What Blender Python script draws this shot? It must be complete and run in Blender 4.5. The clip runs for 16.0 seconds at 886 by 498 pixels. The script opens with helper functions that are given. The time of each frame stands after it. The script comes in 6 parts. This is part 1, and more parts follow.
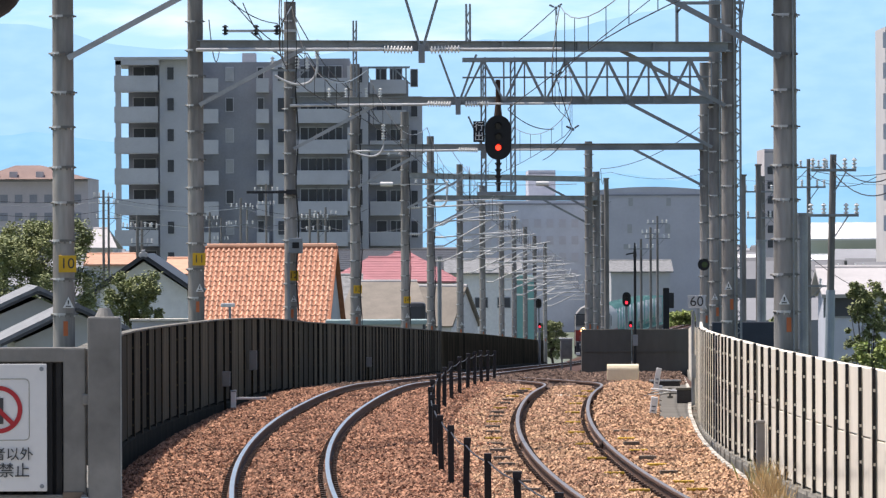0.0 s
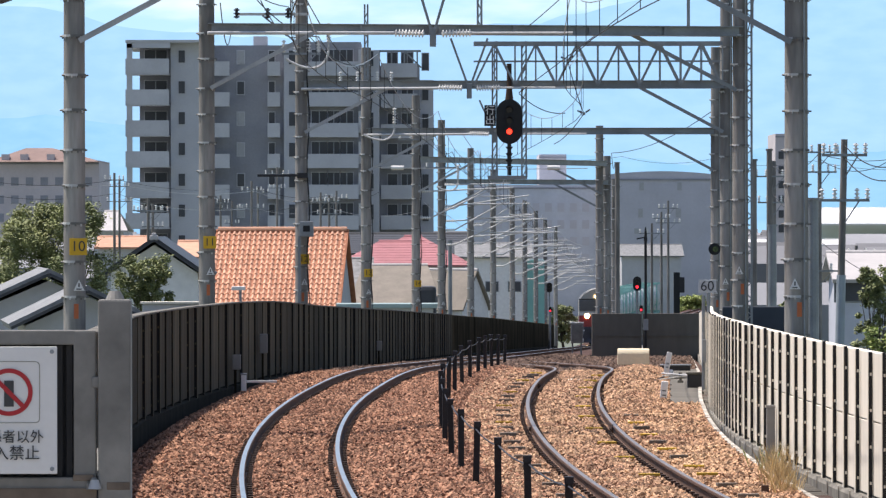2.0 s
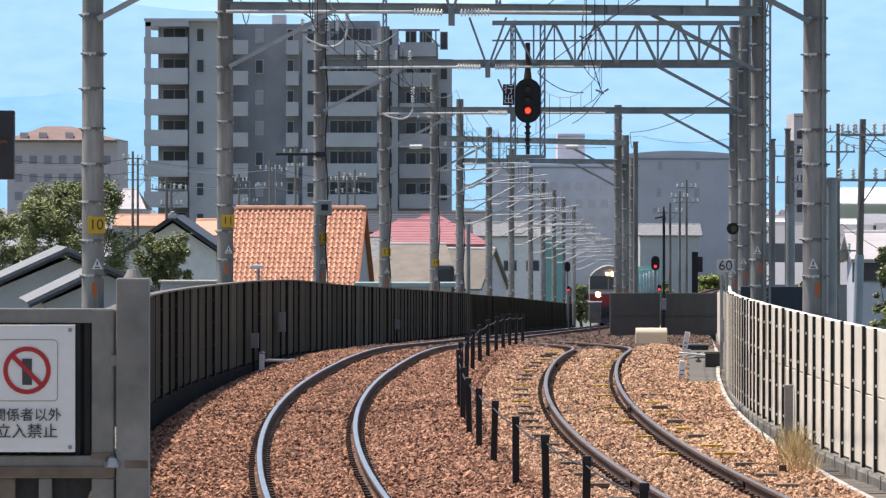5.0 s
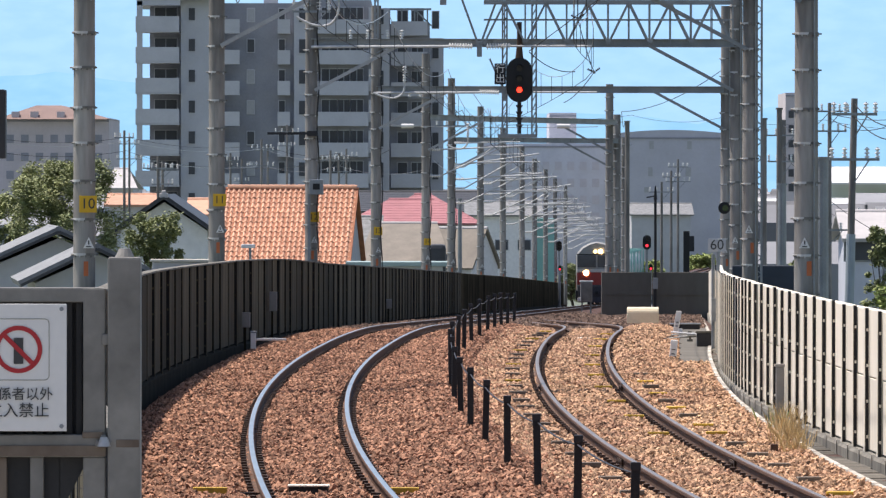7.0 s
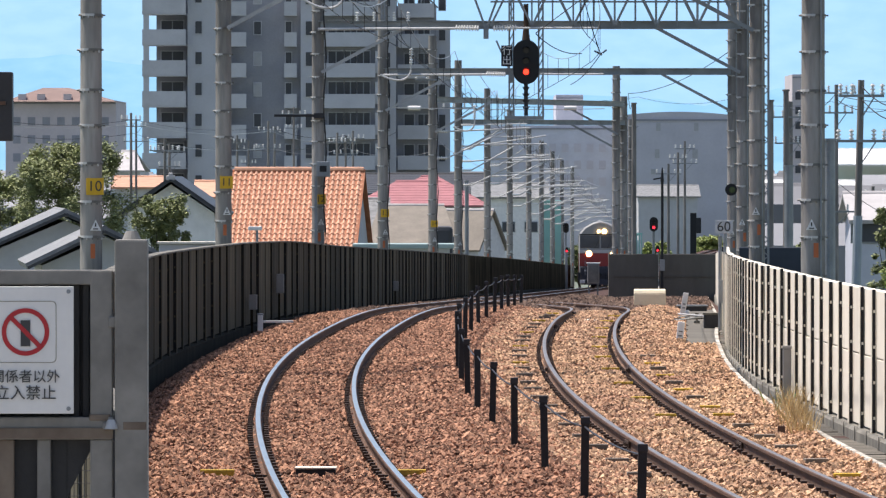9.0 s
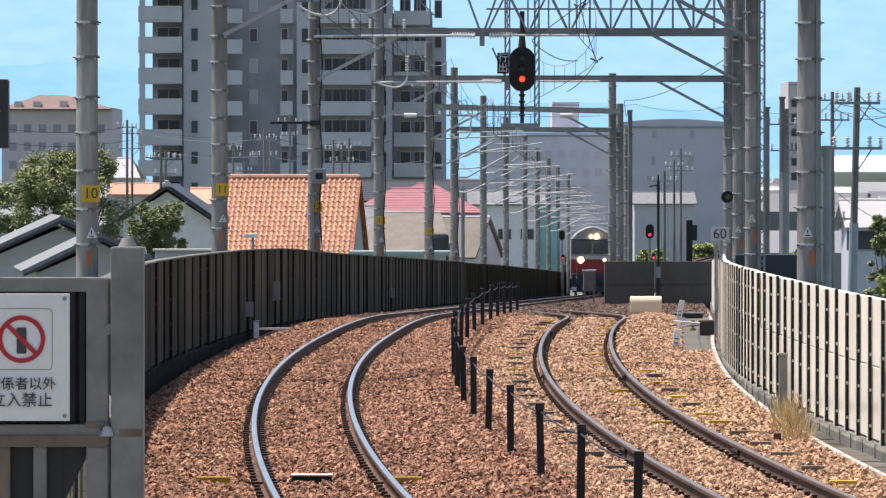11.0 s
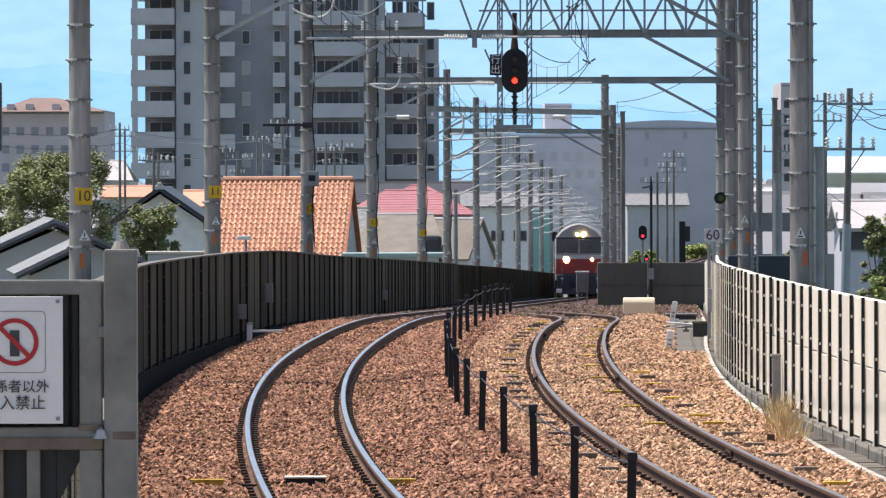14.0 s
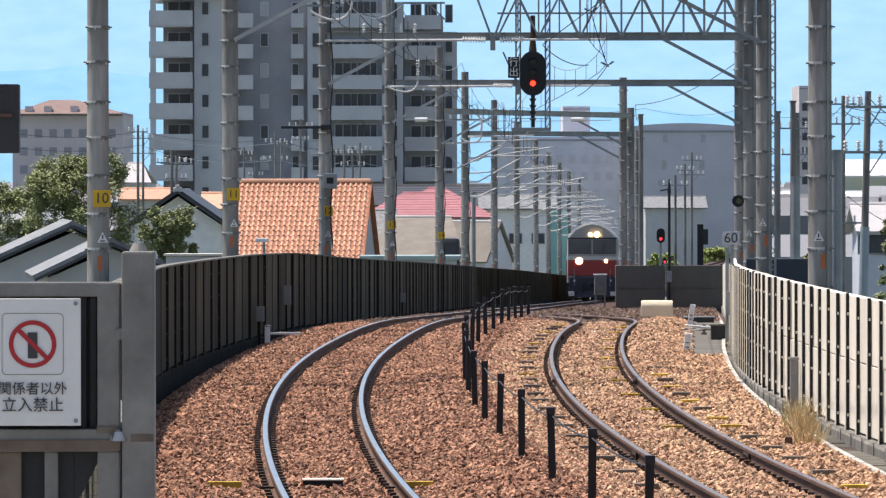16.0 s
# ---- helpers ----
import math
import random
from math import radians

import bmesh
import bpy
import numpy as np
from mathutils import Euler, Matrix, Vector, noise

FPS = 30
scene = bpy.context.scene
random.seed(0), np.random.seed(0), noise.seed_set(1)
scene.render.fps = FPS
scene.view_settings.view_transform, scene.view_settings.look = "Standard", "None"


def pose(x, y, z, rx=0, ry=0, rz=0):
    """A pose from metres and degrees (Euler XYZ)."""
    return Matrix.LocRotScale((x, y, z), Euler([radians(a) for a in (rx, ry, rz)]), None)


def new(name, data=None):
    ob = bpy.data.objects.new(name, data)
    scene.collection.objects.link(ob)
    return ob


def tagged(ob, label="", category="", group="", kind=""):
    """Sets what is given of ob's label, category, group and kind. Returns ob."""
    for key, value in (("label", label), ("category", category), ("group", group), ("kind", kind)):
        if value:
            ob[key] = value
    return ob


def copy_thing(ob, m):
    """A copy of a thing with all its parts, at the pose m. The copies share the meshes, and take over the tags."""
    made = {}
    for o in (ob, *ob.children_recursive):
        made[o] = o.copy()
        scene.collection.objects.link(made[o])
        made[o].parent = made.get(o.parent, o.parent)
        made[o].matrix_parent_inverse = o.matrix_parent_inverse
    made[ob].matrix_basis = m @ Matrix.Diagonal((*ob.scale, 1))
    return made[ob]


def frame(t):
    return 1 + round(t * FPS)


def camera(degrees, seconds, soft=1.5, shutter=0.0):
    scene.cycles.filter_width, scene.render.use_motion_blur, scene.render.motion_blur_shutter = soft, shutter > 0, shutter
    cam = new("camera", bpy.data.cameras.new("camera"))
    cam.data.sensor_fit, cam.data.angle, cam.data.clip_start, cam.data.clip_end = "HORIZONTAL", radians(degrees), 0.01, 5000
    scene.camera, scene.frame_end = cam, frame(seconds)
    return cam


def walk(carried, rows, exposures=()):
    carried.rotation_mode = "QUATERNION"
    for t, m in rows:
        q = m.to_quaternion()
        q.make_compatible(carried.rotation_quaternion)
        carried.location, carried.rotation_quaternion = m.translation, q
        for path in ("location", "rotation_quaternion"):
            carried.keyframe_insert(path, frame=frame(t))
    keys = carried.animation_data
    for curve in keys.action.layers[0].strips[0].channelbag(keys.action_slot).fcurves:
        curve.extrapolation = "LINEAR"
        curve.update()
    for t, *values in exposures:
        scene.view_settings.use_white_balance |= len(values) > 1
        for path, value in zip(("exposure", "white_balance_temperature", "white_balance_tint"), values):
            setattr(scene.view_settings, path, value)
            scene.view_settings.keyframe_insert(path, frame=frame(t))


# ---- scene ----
EYE = 2.7
cam = camera(7.476, 16.0, soft=1.3)
# seconds, yaw, pitch, roll of a hand-steadied long lens
TURNS = [
    (0.0, -0.2313, -0.0607, -0.232),
    (0.5, -0.2016, -0.3468, -0.209),
    (1.0, -0.1932, -0.2391, -0.178),
    (1.5, -0.1902, -0.1444, -0.160),
    (2.0, -0.1403, -0.1973, -0.068),
    (2.5, -0.1249, -0.2402, -0.039),
    (3.0, -0.0636, -0.2848, -0.037),
    (3.5, -0.0038, -0.3090, 0.003),
    (4.0, 0.0550, -0.3239, 0.002),
    (6.5, -0.0659, -0.5042, 0.114),
    (7.0, -0.0580, -0.5502, 0.060),
    (7.5, -0.0497, -0.5799, 0.056),
    (8.0, -0.0625, -0.6492, 0.036),
    (8.5, -0.0515, -0.6923, 0.038),
    (9.0, 0.0000, -0.7018, 0.000),
    (11.5, -0.0511, -0.6335, -0.014),
    (12.0, -0.0728, -0.6611, -0.048),
    (12.5, -0.0365, -0.6435, -0.135),
    (13.0, -0.0683, -0.5965, -0.129),
    (13.5, -0.1107, -0.5819, -0.069),
    (14.0, -0.0928, -0.6254, -0.135),
    (14.5, -0.0517, -0.6184, -0.147),
    (15.0, -0.0046, -0.6166, -0.097),
    (15.5, 0.0431, -0.6115, -0.074),
    (16.0, 0.0593, -0.6035, -0.065),
]
walk(cam, [(t, pose(0, 0, EYE, 90 + p, 0, w) @ pose(0, 0, 0, 0, 0, r)) for t, w, p, r in TURNS],
     exposures=[(0, 0.37, 6500, 16), (6, 0.37, 6500, 16), (9, 0.41, 6500, 15), (12, 0.43, 6500, 15), (16, 0.43, 6500, 15)])

# ---- world and sun ----
SUN_TO = Vector((-0.36, 0.16, 0.92)).normalized()
world = bpy.data.worlds.new("sky")
scene.world = world
world.use_nodes = True
wn = world.node_tree
sky = wn.nodes.new("ShaderNodeTexSky")
sky.sky_type = "NISHITA"
sky.sun_disc = False
sky.sun_elevation = math.asin(SUN_TO.z)
sky.sun_rotation = math.atan2(SUN_TO.x, SUN_TO.y)
wn.links.new(sky.outputs[0], wn.nodes["Background"].inputs[0])
wn.nodes["Background"].inputs[1].default_value = 0.115
sun = new("sun", bpy.data.lights.new("sun", "SUN"))
sun.data.energy = 5.0
sun.data.angle = radians(0.5)
sun.data.color = (1.0, 0.945, 0.86)
sun.matrix_world = SUN_TO.to_track_quat("Z", "Y").to_matrix().to_4x4()


# ---- materials ----
def mat(name, col, rough=0.8, metal=0.0, vary=0.3, scale=3.0, fine=40.0, bump=0.2, rand=0.0, island=False, col2=None, streak=1.0, spec=0.4):
    """Two scales of noise over a base colour, with fine relief; rand spreads the tone from piece to piece."""
    m = bpy.data.materials.new(name)
    m.use_nodes = True
    t = m.node_tree
    b = t.nodes["Principled BSDF"]
    b.inputs["Roughness"].default_value = rough
    b.inputs["Metallic"].default_value = metal
    b.inputs["Specular IOR Level"].default_value = spec
    tc = t.nodes.new("ShaderNodeTexCoord")
    mp = t.nodes.new("ShaderNodeMapping")
    mp.inputs["Scale"].default_value = (1, 1, 1 / streak)
    t.links.new(tc.outputs["Object"], mp.inputs["Vector"])
    n1, n2 = t.nodes.new("ShaderNodeTexNoise"), t.nodes.new("ShaderNodeTexNoise")
    n1.inputs["Scale"].default_value, n2.inputs["Scale"].default_value = scale, fine
    n1.inputs["Detail"].default_value, n2.inputs["Detail"].default_value = 5, 3
    for n in (n1, n2):
        t.links.new(mp.outputs[0], n.inputs["Vector"])
    r1 = t.nodes.new("ShaderNodeMapRange")
    r1.inputs[1].default_value, r1.inputs[2].default_value = 0.3, 0.7
    t.links.new(n1.outputs["Fac"], r1.inputs[0])
    mix = t.nodes.new("ShaderNodeMix")
    mix.data_type = "RGBA"
    c2 = col2 or tuple(c * (1 - vary) for c in col)
    mix.inputs[6].default_value, mix.inputs[7].default_value = (*col, 1), (*c2, 1)
    t.links.new(r1.outputs[0], mix.inputs[0])
    hsv = t.nodes.new("ShaderNodeHueSaturation")
    t.links.new(mix.outputs[2], hsv.inputs["Color"])
    m2 = t.nodes.new("ShaderNodeMath")
    m2.operation = "MULTIPLY_ADD"
    t.links.new(n2.outputs["Fac"], m2.inputs[0])
    m2.inputs[1].default_value, m2.inputs[2].default_value = vary, 1 - vary / 2
    val = m2.outputs[0]
    if rand:
        src = t.nodes.new("ShaderNodeNewGeometry").outputs["Random Per Island"] if island else t.nodes.new("ShaderNodeObjectInfo").outputs["Random"]
        m3 = t.nodes.new("ShaderNodeMath")
        m3.operation = "MULTIPLY_ADD"
        t.links.new(src, m3.inputs[0])
        m3.inputs[1].default_value, m3.inputs[2].default_value = rand, 1 - rand / 2
        m4 = t.nodes.new("ShaderNodeMath")
        m4.operation = "MULTIPLY"
        t.links.new(m3.outputs[0], m4.inputs[0])
        t.links.new(val, m4.inputs[1])
        val = m4.outputs[0]
    t.links.new(val, hsv.inputs["Value"])
    t.links.new(hsv.outputs[0], b.inputs["Base Color"])
    if bump:
        bp = t.nodes.new("ShaderNodeBump")
        bp.inputs["Strength"].default_value = bump
        bp.inputs["Distance"].default_value = 0.02
        t.links.new(n2.outputs["Fac"], bp.inputs["Height"])
        t.links.new(bp.outputs[0], b.inputs["Normal"])
    return m


def glow(name, col, power):
    m = bpy.data.materials.new(name)
    m.use_nodes = True
    b = m.node_tree.nodes["Principled BSDF"]
    b.inputs["Base Color"].default_value = (*col, 1)
    b.inputs["Emission Color"].default_value = (*col, 1)
    b.inputs["Emission Strength"].default_value = power
    return m


CONCRETE = mat("pole concrete", (0.345, 0.325, 0.295), 0.85, vary=0.75, scale=2.6, fine=14, streak=7, rand=0.3)
WALL_PALE = mat("pale concrete panel", (0.84, 0.78, 0.64), 0.85, vary=0.25, col2=(0.72, 0.66, 0.54), scale=1.3, fine=12, streak=6, rand=0.16)
# Left panels are darkened to include the shade on their face.
WALL_GREY = mat("weathered concrete panel darkened for shade", (0.118, 0.101, 0.068), 0.95, vary=0.6, scale=2.2, fine=12, streak=6, rand=0.75, spec=0.1)
UPSTAND = mat("stained concrete upstand", (0.24, 0.225, 0.19), 0.9, col2=(0.075, 0.07, 0.055), vary=0.6, scale=2.4, fine=14, streak=3)
# Near-black tone stands for the shade along the left wall's foot.
UPSTANDSHADE = mat("shade-toned concrete upstand", (0.034, 0.028, 0.019), 0.95, vary=0.5, scale=1.6, fine=14, streak=3, spec=0.05)
KERBWHITE = mat("flaking white kerb paint", (0.66, 0.63, 0.56), 0.9, vary=0.5, scale=3.5, fine=14, col2=(0.15, 0.13, 0.10))
LID = mat("dirty trough lid", (0.15, 0.135, 0.11), 0.95, col2=(0.05, 0.045, 0.035), vary=0.6, scale=3, fine=25, bump=0.6, rand=0.6)
DECK = mat("viaduct concrete", (0.30, 0.29, 0.27), 0.9, vary=0.3, scale=0.6, fine=8)
STEEL = mat("galvanised steel", (0.30, 0.32, 0.33), 0.5, 0.55, vary=0.3, scale=2, fine=30, bump=0.08)
GALV = mat("pale sunlit-toned galvanised steel", (0.46, 0.47, 0.47), 0.55, 0.3, vary=0.3, scale=2, fine=30, bump=0.08)
DARKSTEEL = mat("dark painted steel", (0.035, 0.034, 0.036), 0.55, 0.2, vary=0.3, scale=3, fine=30)
BLACK = mat("matt black paint", (0.012, 0.012, 0.013), 0.6, vary=0.2)
PLASTIC = mat("black recycled plastic", (0.014, 0.013, 0.013), 0.55, vary=0.3, scale=4, fine=40)
BAND = mat("pale metal band", (0.62, 0.61, 0.58), 0.5, 0.15, vary=0.2, bump=0.05)
RAILHEAD = mat("polished rail head", (0.66, 0.65, 0.63), 0.3, 1.0, vary=0.2, scale=1.0, fine=9, bump=0.02)
RAILDULL = mat("lightly used rail head", (0.36, 0.31, 0.27), 0.42, 0.9, vary=0.25, scale=1.0, fine=9, bump=0.02)
RUST = mat("rusty rail side", (0.135, 0.075, 0.048), 0.8, 0.1, vary=0.4, scale=3, fine=30)
FASTEN = mat("oily rail fastening", (0.080, 0.050, 0.035), 0.8, 0.2, vary=0.4)
SLEEPER = mat("concrete sleeper", (0.22, 0.18, 0.14), 0.9, vary=0.35, scale=3, fine=30, rand=0.3)
YELLOW = mat("yellow plate paint", (0.72, 0.42, 0.02), 0.55, vary=0.15, bump=0.05)
TIEYELLOW = mat("worn yellow paint", (0.74, 0.47, 0.05), 0.7, vary=0.4, scale=4, fine=25, rand=0.5)
# Bed is far darker than the stones to imitate shade in their gaps.
BALLAST = mat("rusty ballast bed darkened for gap shade", (0.085, 0.042, 0.03), 0.95, vary=0.45, scale=2.2, fine=22, bump=0.9, col2=(0.05, 0.026, 0.02))
STONE = mat("rust-stained crushed stone", (0.42, 0.226, 0.136), 0.92, vary=0.35, scale=0.8, fine=30, rand=1.35, island=True, col2=(0.225, 0.105, 0.062))
STONETAN = mat("tan crushed stone", (0.54, 0.35, 0.205), 0.92, vary=0.35, scale=0.8, fine=30, rand=1.3, island=True, col2=(0.34, 0.185, 0.115))
STONEFAR = mat("dull dark brown crushed stone", (0.19, 0.125, 0.09), 0.92, vary=0.35, scale=0.5, fine=20, rand=1.2, island=True, col2=(0.09, 0.055, 0.04))
PORCELAIN = mat("white porcelain", (0.75, 0.74, 0.70), 0.2, vary=0.08, bump=0.0)
WHITE = mat("white paint", (0.78, 0.77, 0.74), 0.6, vary=0.12, scale=4, fine=30, bump=0.05)
ORANGE = mat("orange band paint", (0.62, 0.17, 0.06), 0.6, vary=0.2, bump=0.05)
SIGNRED = mat("red sign paint", (0.42, 0.02, 0.025), 0.5, vary=0.12, bump=0.0)
SIGNWHITE = mat("white sign board", (0.71, 0.70, 0.665), 0.5, vary=0.08, scale=3, bump=0.0)
INK = mat("dark sign lettering", (0.05, 0.05, 0.05), 0.6, vary=0.1, bump=0.0)
FENCE = mat("grey painted steel fence", (0.235, 0.225, 0.20), 0.6, 0.05, vary=0.4, scale=4, fine=26, bump=0.06)
FENCERUST = mat("rust-stained fence paint", (0.17, 0.135, 0.10), 0.7, vary=0.5, scale=5, fine=24, col2=(0.10, 0.07, 0.05))
FENCEDARK = mat("dark slat and shade sheet", (0.03, 0.03, 0.03), 0.7, vary=0.3)
PLATFORM = mat("platform concrete", (0.32, 0.30, 0.27), 0.9, vary=0.3, scale=1, fine=20)
REDGLOW = glow("red signal lens", (1.0, 0.035, 0.015), 3.0)
REDFAR = glow("far red signal lens", (1.0, 0.03, 0.05), 2.0)
LAMPGLOW = glow("lit warm headlamp", (1.0, 0.62, 0.25), 12.0)
LAMPDIM = glow("lit yellow headlamp", (1.0, 0.70, 0.30), 6.0)
LENSOFF = mat("dark signal lens", (0.02, 0.018, 0.02), 0.15, vary=0.1, bump=0)
ROOFTILE = mat("orange clay roof tile", (0.70, 0.385, 0.25), 0.75, vary=0.22, scale=1.5, fine=9, rand=0.4)
ROOFORANGE = mat("orange clay roof bed", (0.42, 0.17, 0.09), 0.85, vary=0.3)
ROOFRED = mat("faded red roof sheet", (0.40, 0.165, 0.175), 0.7, vary=0.2, scale=1, fine=6)
ROOFGREY = mat("grey-brown slate roof", (0.25, 0.22, 0.18), 0.85, vary=0.25, scale=1, fine=6)
ROOFDARK = mat("dark glazed roof tile", (0.06, 0.062, 0.065), 0.5, vary=0.3, scale=3, fine=14)
ROOFPALE = mat("silvery roof tile", (0.27, 0.272, 0.265), 0.6, vary=0.45, scale=3, fine=14)
# Plaster and apartment tones are lifted to stand for distance haze.
PLASTER = mat("pale grey plaster", (0.52, 0.525, 0.53), 0.9, vary=0.12, scale=1, fine=9, bump=0.05)
APART = mat("haze-lifted grey apartment render", (0.52, 0.525, 0.545), 0.85, vary=0.12, scale=0.4, fine=5, bump=0.05)
APARTDARK = mat("haze-lifted dark facade tone", (0.315, 0.32, 0.345), 0.8, vary=0.22, scale=0.4, fine=5, bump=0.05)
APARTPALE = mat("pale balcony front", (0.54, 0.54, 0.55), 0.85, vary=0.14, scale=0.5, fine=5, bump=0.05)
GLASS = mat("dark window glass", (0.07, 0.075, 0.085), 0.3, vary=0.3, scale=0.5, bump=0, spec=0.3)
CURTAIN = mat("pale curtained window", (0.42, 0.42, 0.42), 0.5, vary=0.1, bump=0)
# Far wall tones are lightened so that the colour carries the haze.
BROWNWALL = mat("haze-lifted brown-grey facade", (0.58, 0.53, 0.53), 0.9, vary=0.15, scale=0.3, fine=3)
BROWNROOF = mat("brown far roof", (0.25, 0.175, 0.15), 0.9, vary=0.2, scale=0.3, fine=3)
SHED = mat("haze-lifted grey metal cladding", (0.54, 0.535, 0.57), 0.7, vary=0.14, scale=0.25, fine=3, bump=0.1)
SHEDWHITE = mat("white factory roof", (0.80, 0.80, 0.78), 0.7, vary=0.05)
HAZEBEIGE = mat("haze-toned beige facade", (0.58, 0.56, 0.55), 0.9, vary=0.1, scale=0.3, fine=3)
HAZEWALL = mat("haze-lifted blue-grey facade", (0.58, 0.60, 0.65), 0.85, vary=0.15, scale=0.3, fine=3)
TEAL = mat("teal green sheet", (0.24, 0.48, 0.43), 0.7, vary=0.2, scale=1, fine=8)
BARREL = mat("silver tank shell", (0.60, 0.65, 0.65), 0.4, 0.25, vary=0.2, scale=1, fine=6, bump=0.05)
TANK = mat("ribbed pale green tank", (0.33, 0.42, 0.40), 0.5, vary=0.2, scale=1, fine=8)
BARK = mat("tree bark", (0.10, 0.075, 0.05), 0.95, vary=0.4)
LEAF = mat("olive broad leaf", (0.29, 0.31, 0.13), 0.7, vary=0.3, scale=0.8, fine=6, rand=0.9, island=True, col2=(0.15, 0.18, 0.08), bump=0)
LEAFLIGHT = mat("bright shrub leaf", (0.34, 0.40, 0.13), 0.7, vary=0.3, scale=0.8, fine=6, rand=0.9, island=True, bump=0)
DRYGRASS = mat("dry grass", (0.62, 0.45, 0.22), 0.9, vary=0.3, rand=0.6, island=True, bump=0)
FIELD = mat("hazy town ground", (0.15, 0.17, 0.14), 0.95, vary=0.35, scale=0.02, fine=0.4, col2=(0.08, 0.10, 0.06))
# Pale tone stands in for haze over the far factories and bank.
BANK = mat("haze-lifted pale green cladding", (0.60, 0.67, 0.66), 0.95, vary=0.2, scale=0.02, fine=0.2)
CREAM = mat("cream concrete", (0.85, 0.74, 0.52), 0.8, vary=0.12, scale=2, fine=20)
FARWALL = mat("dark step wall concrete", (0.13, 0.12, 0.10), 0.9, vary=0.3, scale=0.7, fine=6, streak=3)
BLUEWALL = mat("dark blue-grey wall", (0.05, 0.06, 0.075), 0.8, vary=0.2)
PIPE = mat("pale weathered pipe", (0.60, 0.60, 0.58), 0.5, 0.15, vary=0.25, scale=4, fine=20, bump=0)
ROOFLIGHT = mat("chalky pale roof", (0.46, 0.44, 0.43), 0.8, vary=0.15, scale=1, fine=6)
LOCOGLASS = mat("grey tinted windscreen", (0.10, 0.10, 0.105), 0.25, vary=0.3, scale=0.8, fine=3, bump=0)
LOCOPALE = mat("off-white locomotive stripe", (0.52, 0.51, 0.49), 0.5, vary=0.2, scale=1, fine=8, bump=0.02)
WIRE = mat("bright overhead wire", (0.42, 0.42, 0.42), 0.4, 0.7, vary=0.1, bump=0)
CABLE = mat("black cable", (0.015, 0.015, 0.016), 0.6, vary=0.1, bump=0)
LOCORED = mat("deep red locomotive paint", (0.30, 0.035, 0.03), 0.4, vary=0.15, scale=1, fine=8, bump=0.02)
LOCOGREY = mat("pale grey locomotive paint", (0.30, 0.295, 0.28), 0.45, vary=0.15, scale=1, fine=8, bump=0.02)
LOCODARK = mat("dark locomotive underframe", (0.045, 0.045, 0.055), 0.6, vary=0.3)


# ---- mesh helpers ----
def finish(name, bm, material, smooth=False):
    me = bpy.data.meshes.new(name)
    bm.normal_update()
    bm.to_mesh(me)
    bm.free()
    for m in material if isinstance(material, (list, tuple)) else (material,):
        me.materials.append(m)
    if smooth:
        me.shade_smooth()
        me.set_sharp_from_angle(angle=radians(40))
    return me


def part(name, bm, material, parent=None, label="", smooth=False):
    """Links a bmesh as one mesh object under a thing or a part."""
    ob = new(name, finish(name, bm, material, smooth))
    if parent:
        ob.parent = parent
    if label:
        ob["label"] = label
    return ob


def shared(name, me, parent, loc=(0, 0, 0), rz=0.0):
    ob = new(name, me)
    ob.parent = parent
    ob.location = loc
    ob.rotation_euler = (0, 0, rz)
    return ob


def thing(name, loc=(0, 0, 0), label="", category="", group="", kind="", rz=0.0):
    ob = new(name)
    ob.empty_display_size = 0.2
    ob.location = loc
    ob.rotation_euler = (0, 0, rz)
    return tagged(ob, label, category, group, kind)


def box(bm, c, s, bevel=0.0, rot=None):
    m = Matrix.Translation(c) @ (rot.to_4x4() if rot else Matrix()) @ Matrix.Diagonal((*s, 1))
    r = bmesh.ops.create_cube(bm, size=1, matrix=m)
    if bevel:
        es = list({e for v in r["verts"] for e in v.link_edges})
        bmesh.ops.bevel(bm, geom=es, offset=bevel, segments=2, affect="EDGES", profile=0.6)
    return bm


def span(bm, x0, x1, y0, y1, z0, z1, bevel=0.0):
    return box(bm, ((x0 + x1) / 2, (y0 + y1) / 2, (z0 + z1) / 2), (abs(x1 - x0), abs(y1 - y0), abs(z1 - z0)), bevel)


def rod(bm, a, b, r0, r1=None, seg=8, cap=True):
    a, b = Vector(a), Vector(b)
    d = b - a
    if d.length < 1e-6:
        return bm
    m = Matrix.Translation((a + b) / 2) @ d.to_track_quat("Z", "Y").to_matrix().to_4x4()
    bmesh.ops.create_cone(bm, cap_ends=cap, segments=seg, radius1=r0, radius2=r0 if r1 is None else r1, depth=d.length, matrix=m)
    return bm


def bar(bm, a, b, w, h):
    """A square-section bar from a to b."""
    a, b = Vector(a), Vector(b)
    d = b - a
    return box(bm, (a + b) / 2, (w, h, d.length), 0, d.to_track_quat("Z", "Y").to_matrix())


def tube(bm, pts, r, seg=6):
    pts = [Vector(p) for p in pts]
    rings = []
    for i, p in enumerate(pts):
        d = (pts[min(i + 1, len(pts) - 1)] - pts[max(i - 1, 0)]).normalized()
        q = d.to_track_quat("Z", "Y")
        rings.append([bm.verts.new(p + q @ Vector((r * math.cos(2 * math.pi * k / seg), r * math.sin(2 * math.pi * k / seg), 0))) for k in range(seg)])
    for a, b in zip(rings, rings[1:]):
        for k in range(seg):
            bm.faces.new((a[k], a[(k + 1) % seg], b[(k + 1) % seg], b[k]))
    return bm


def sag(a, b, drop, n=10):
    a, b = Vector(a), Vector(b)
    return [a.lerp(b, i / n) - Vector((0, 0, 4 * drop * (i / n) * (1 - i / n))) for i in range(n + 1)]


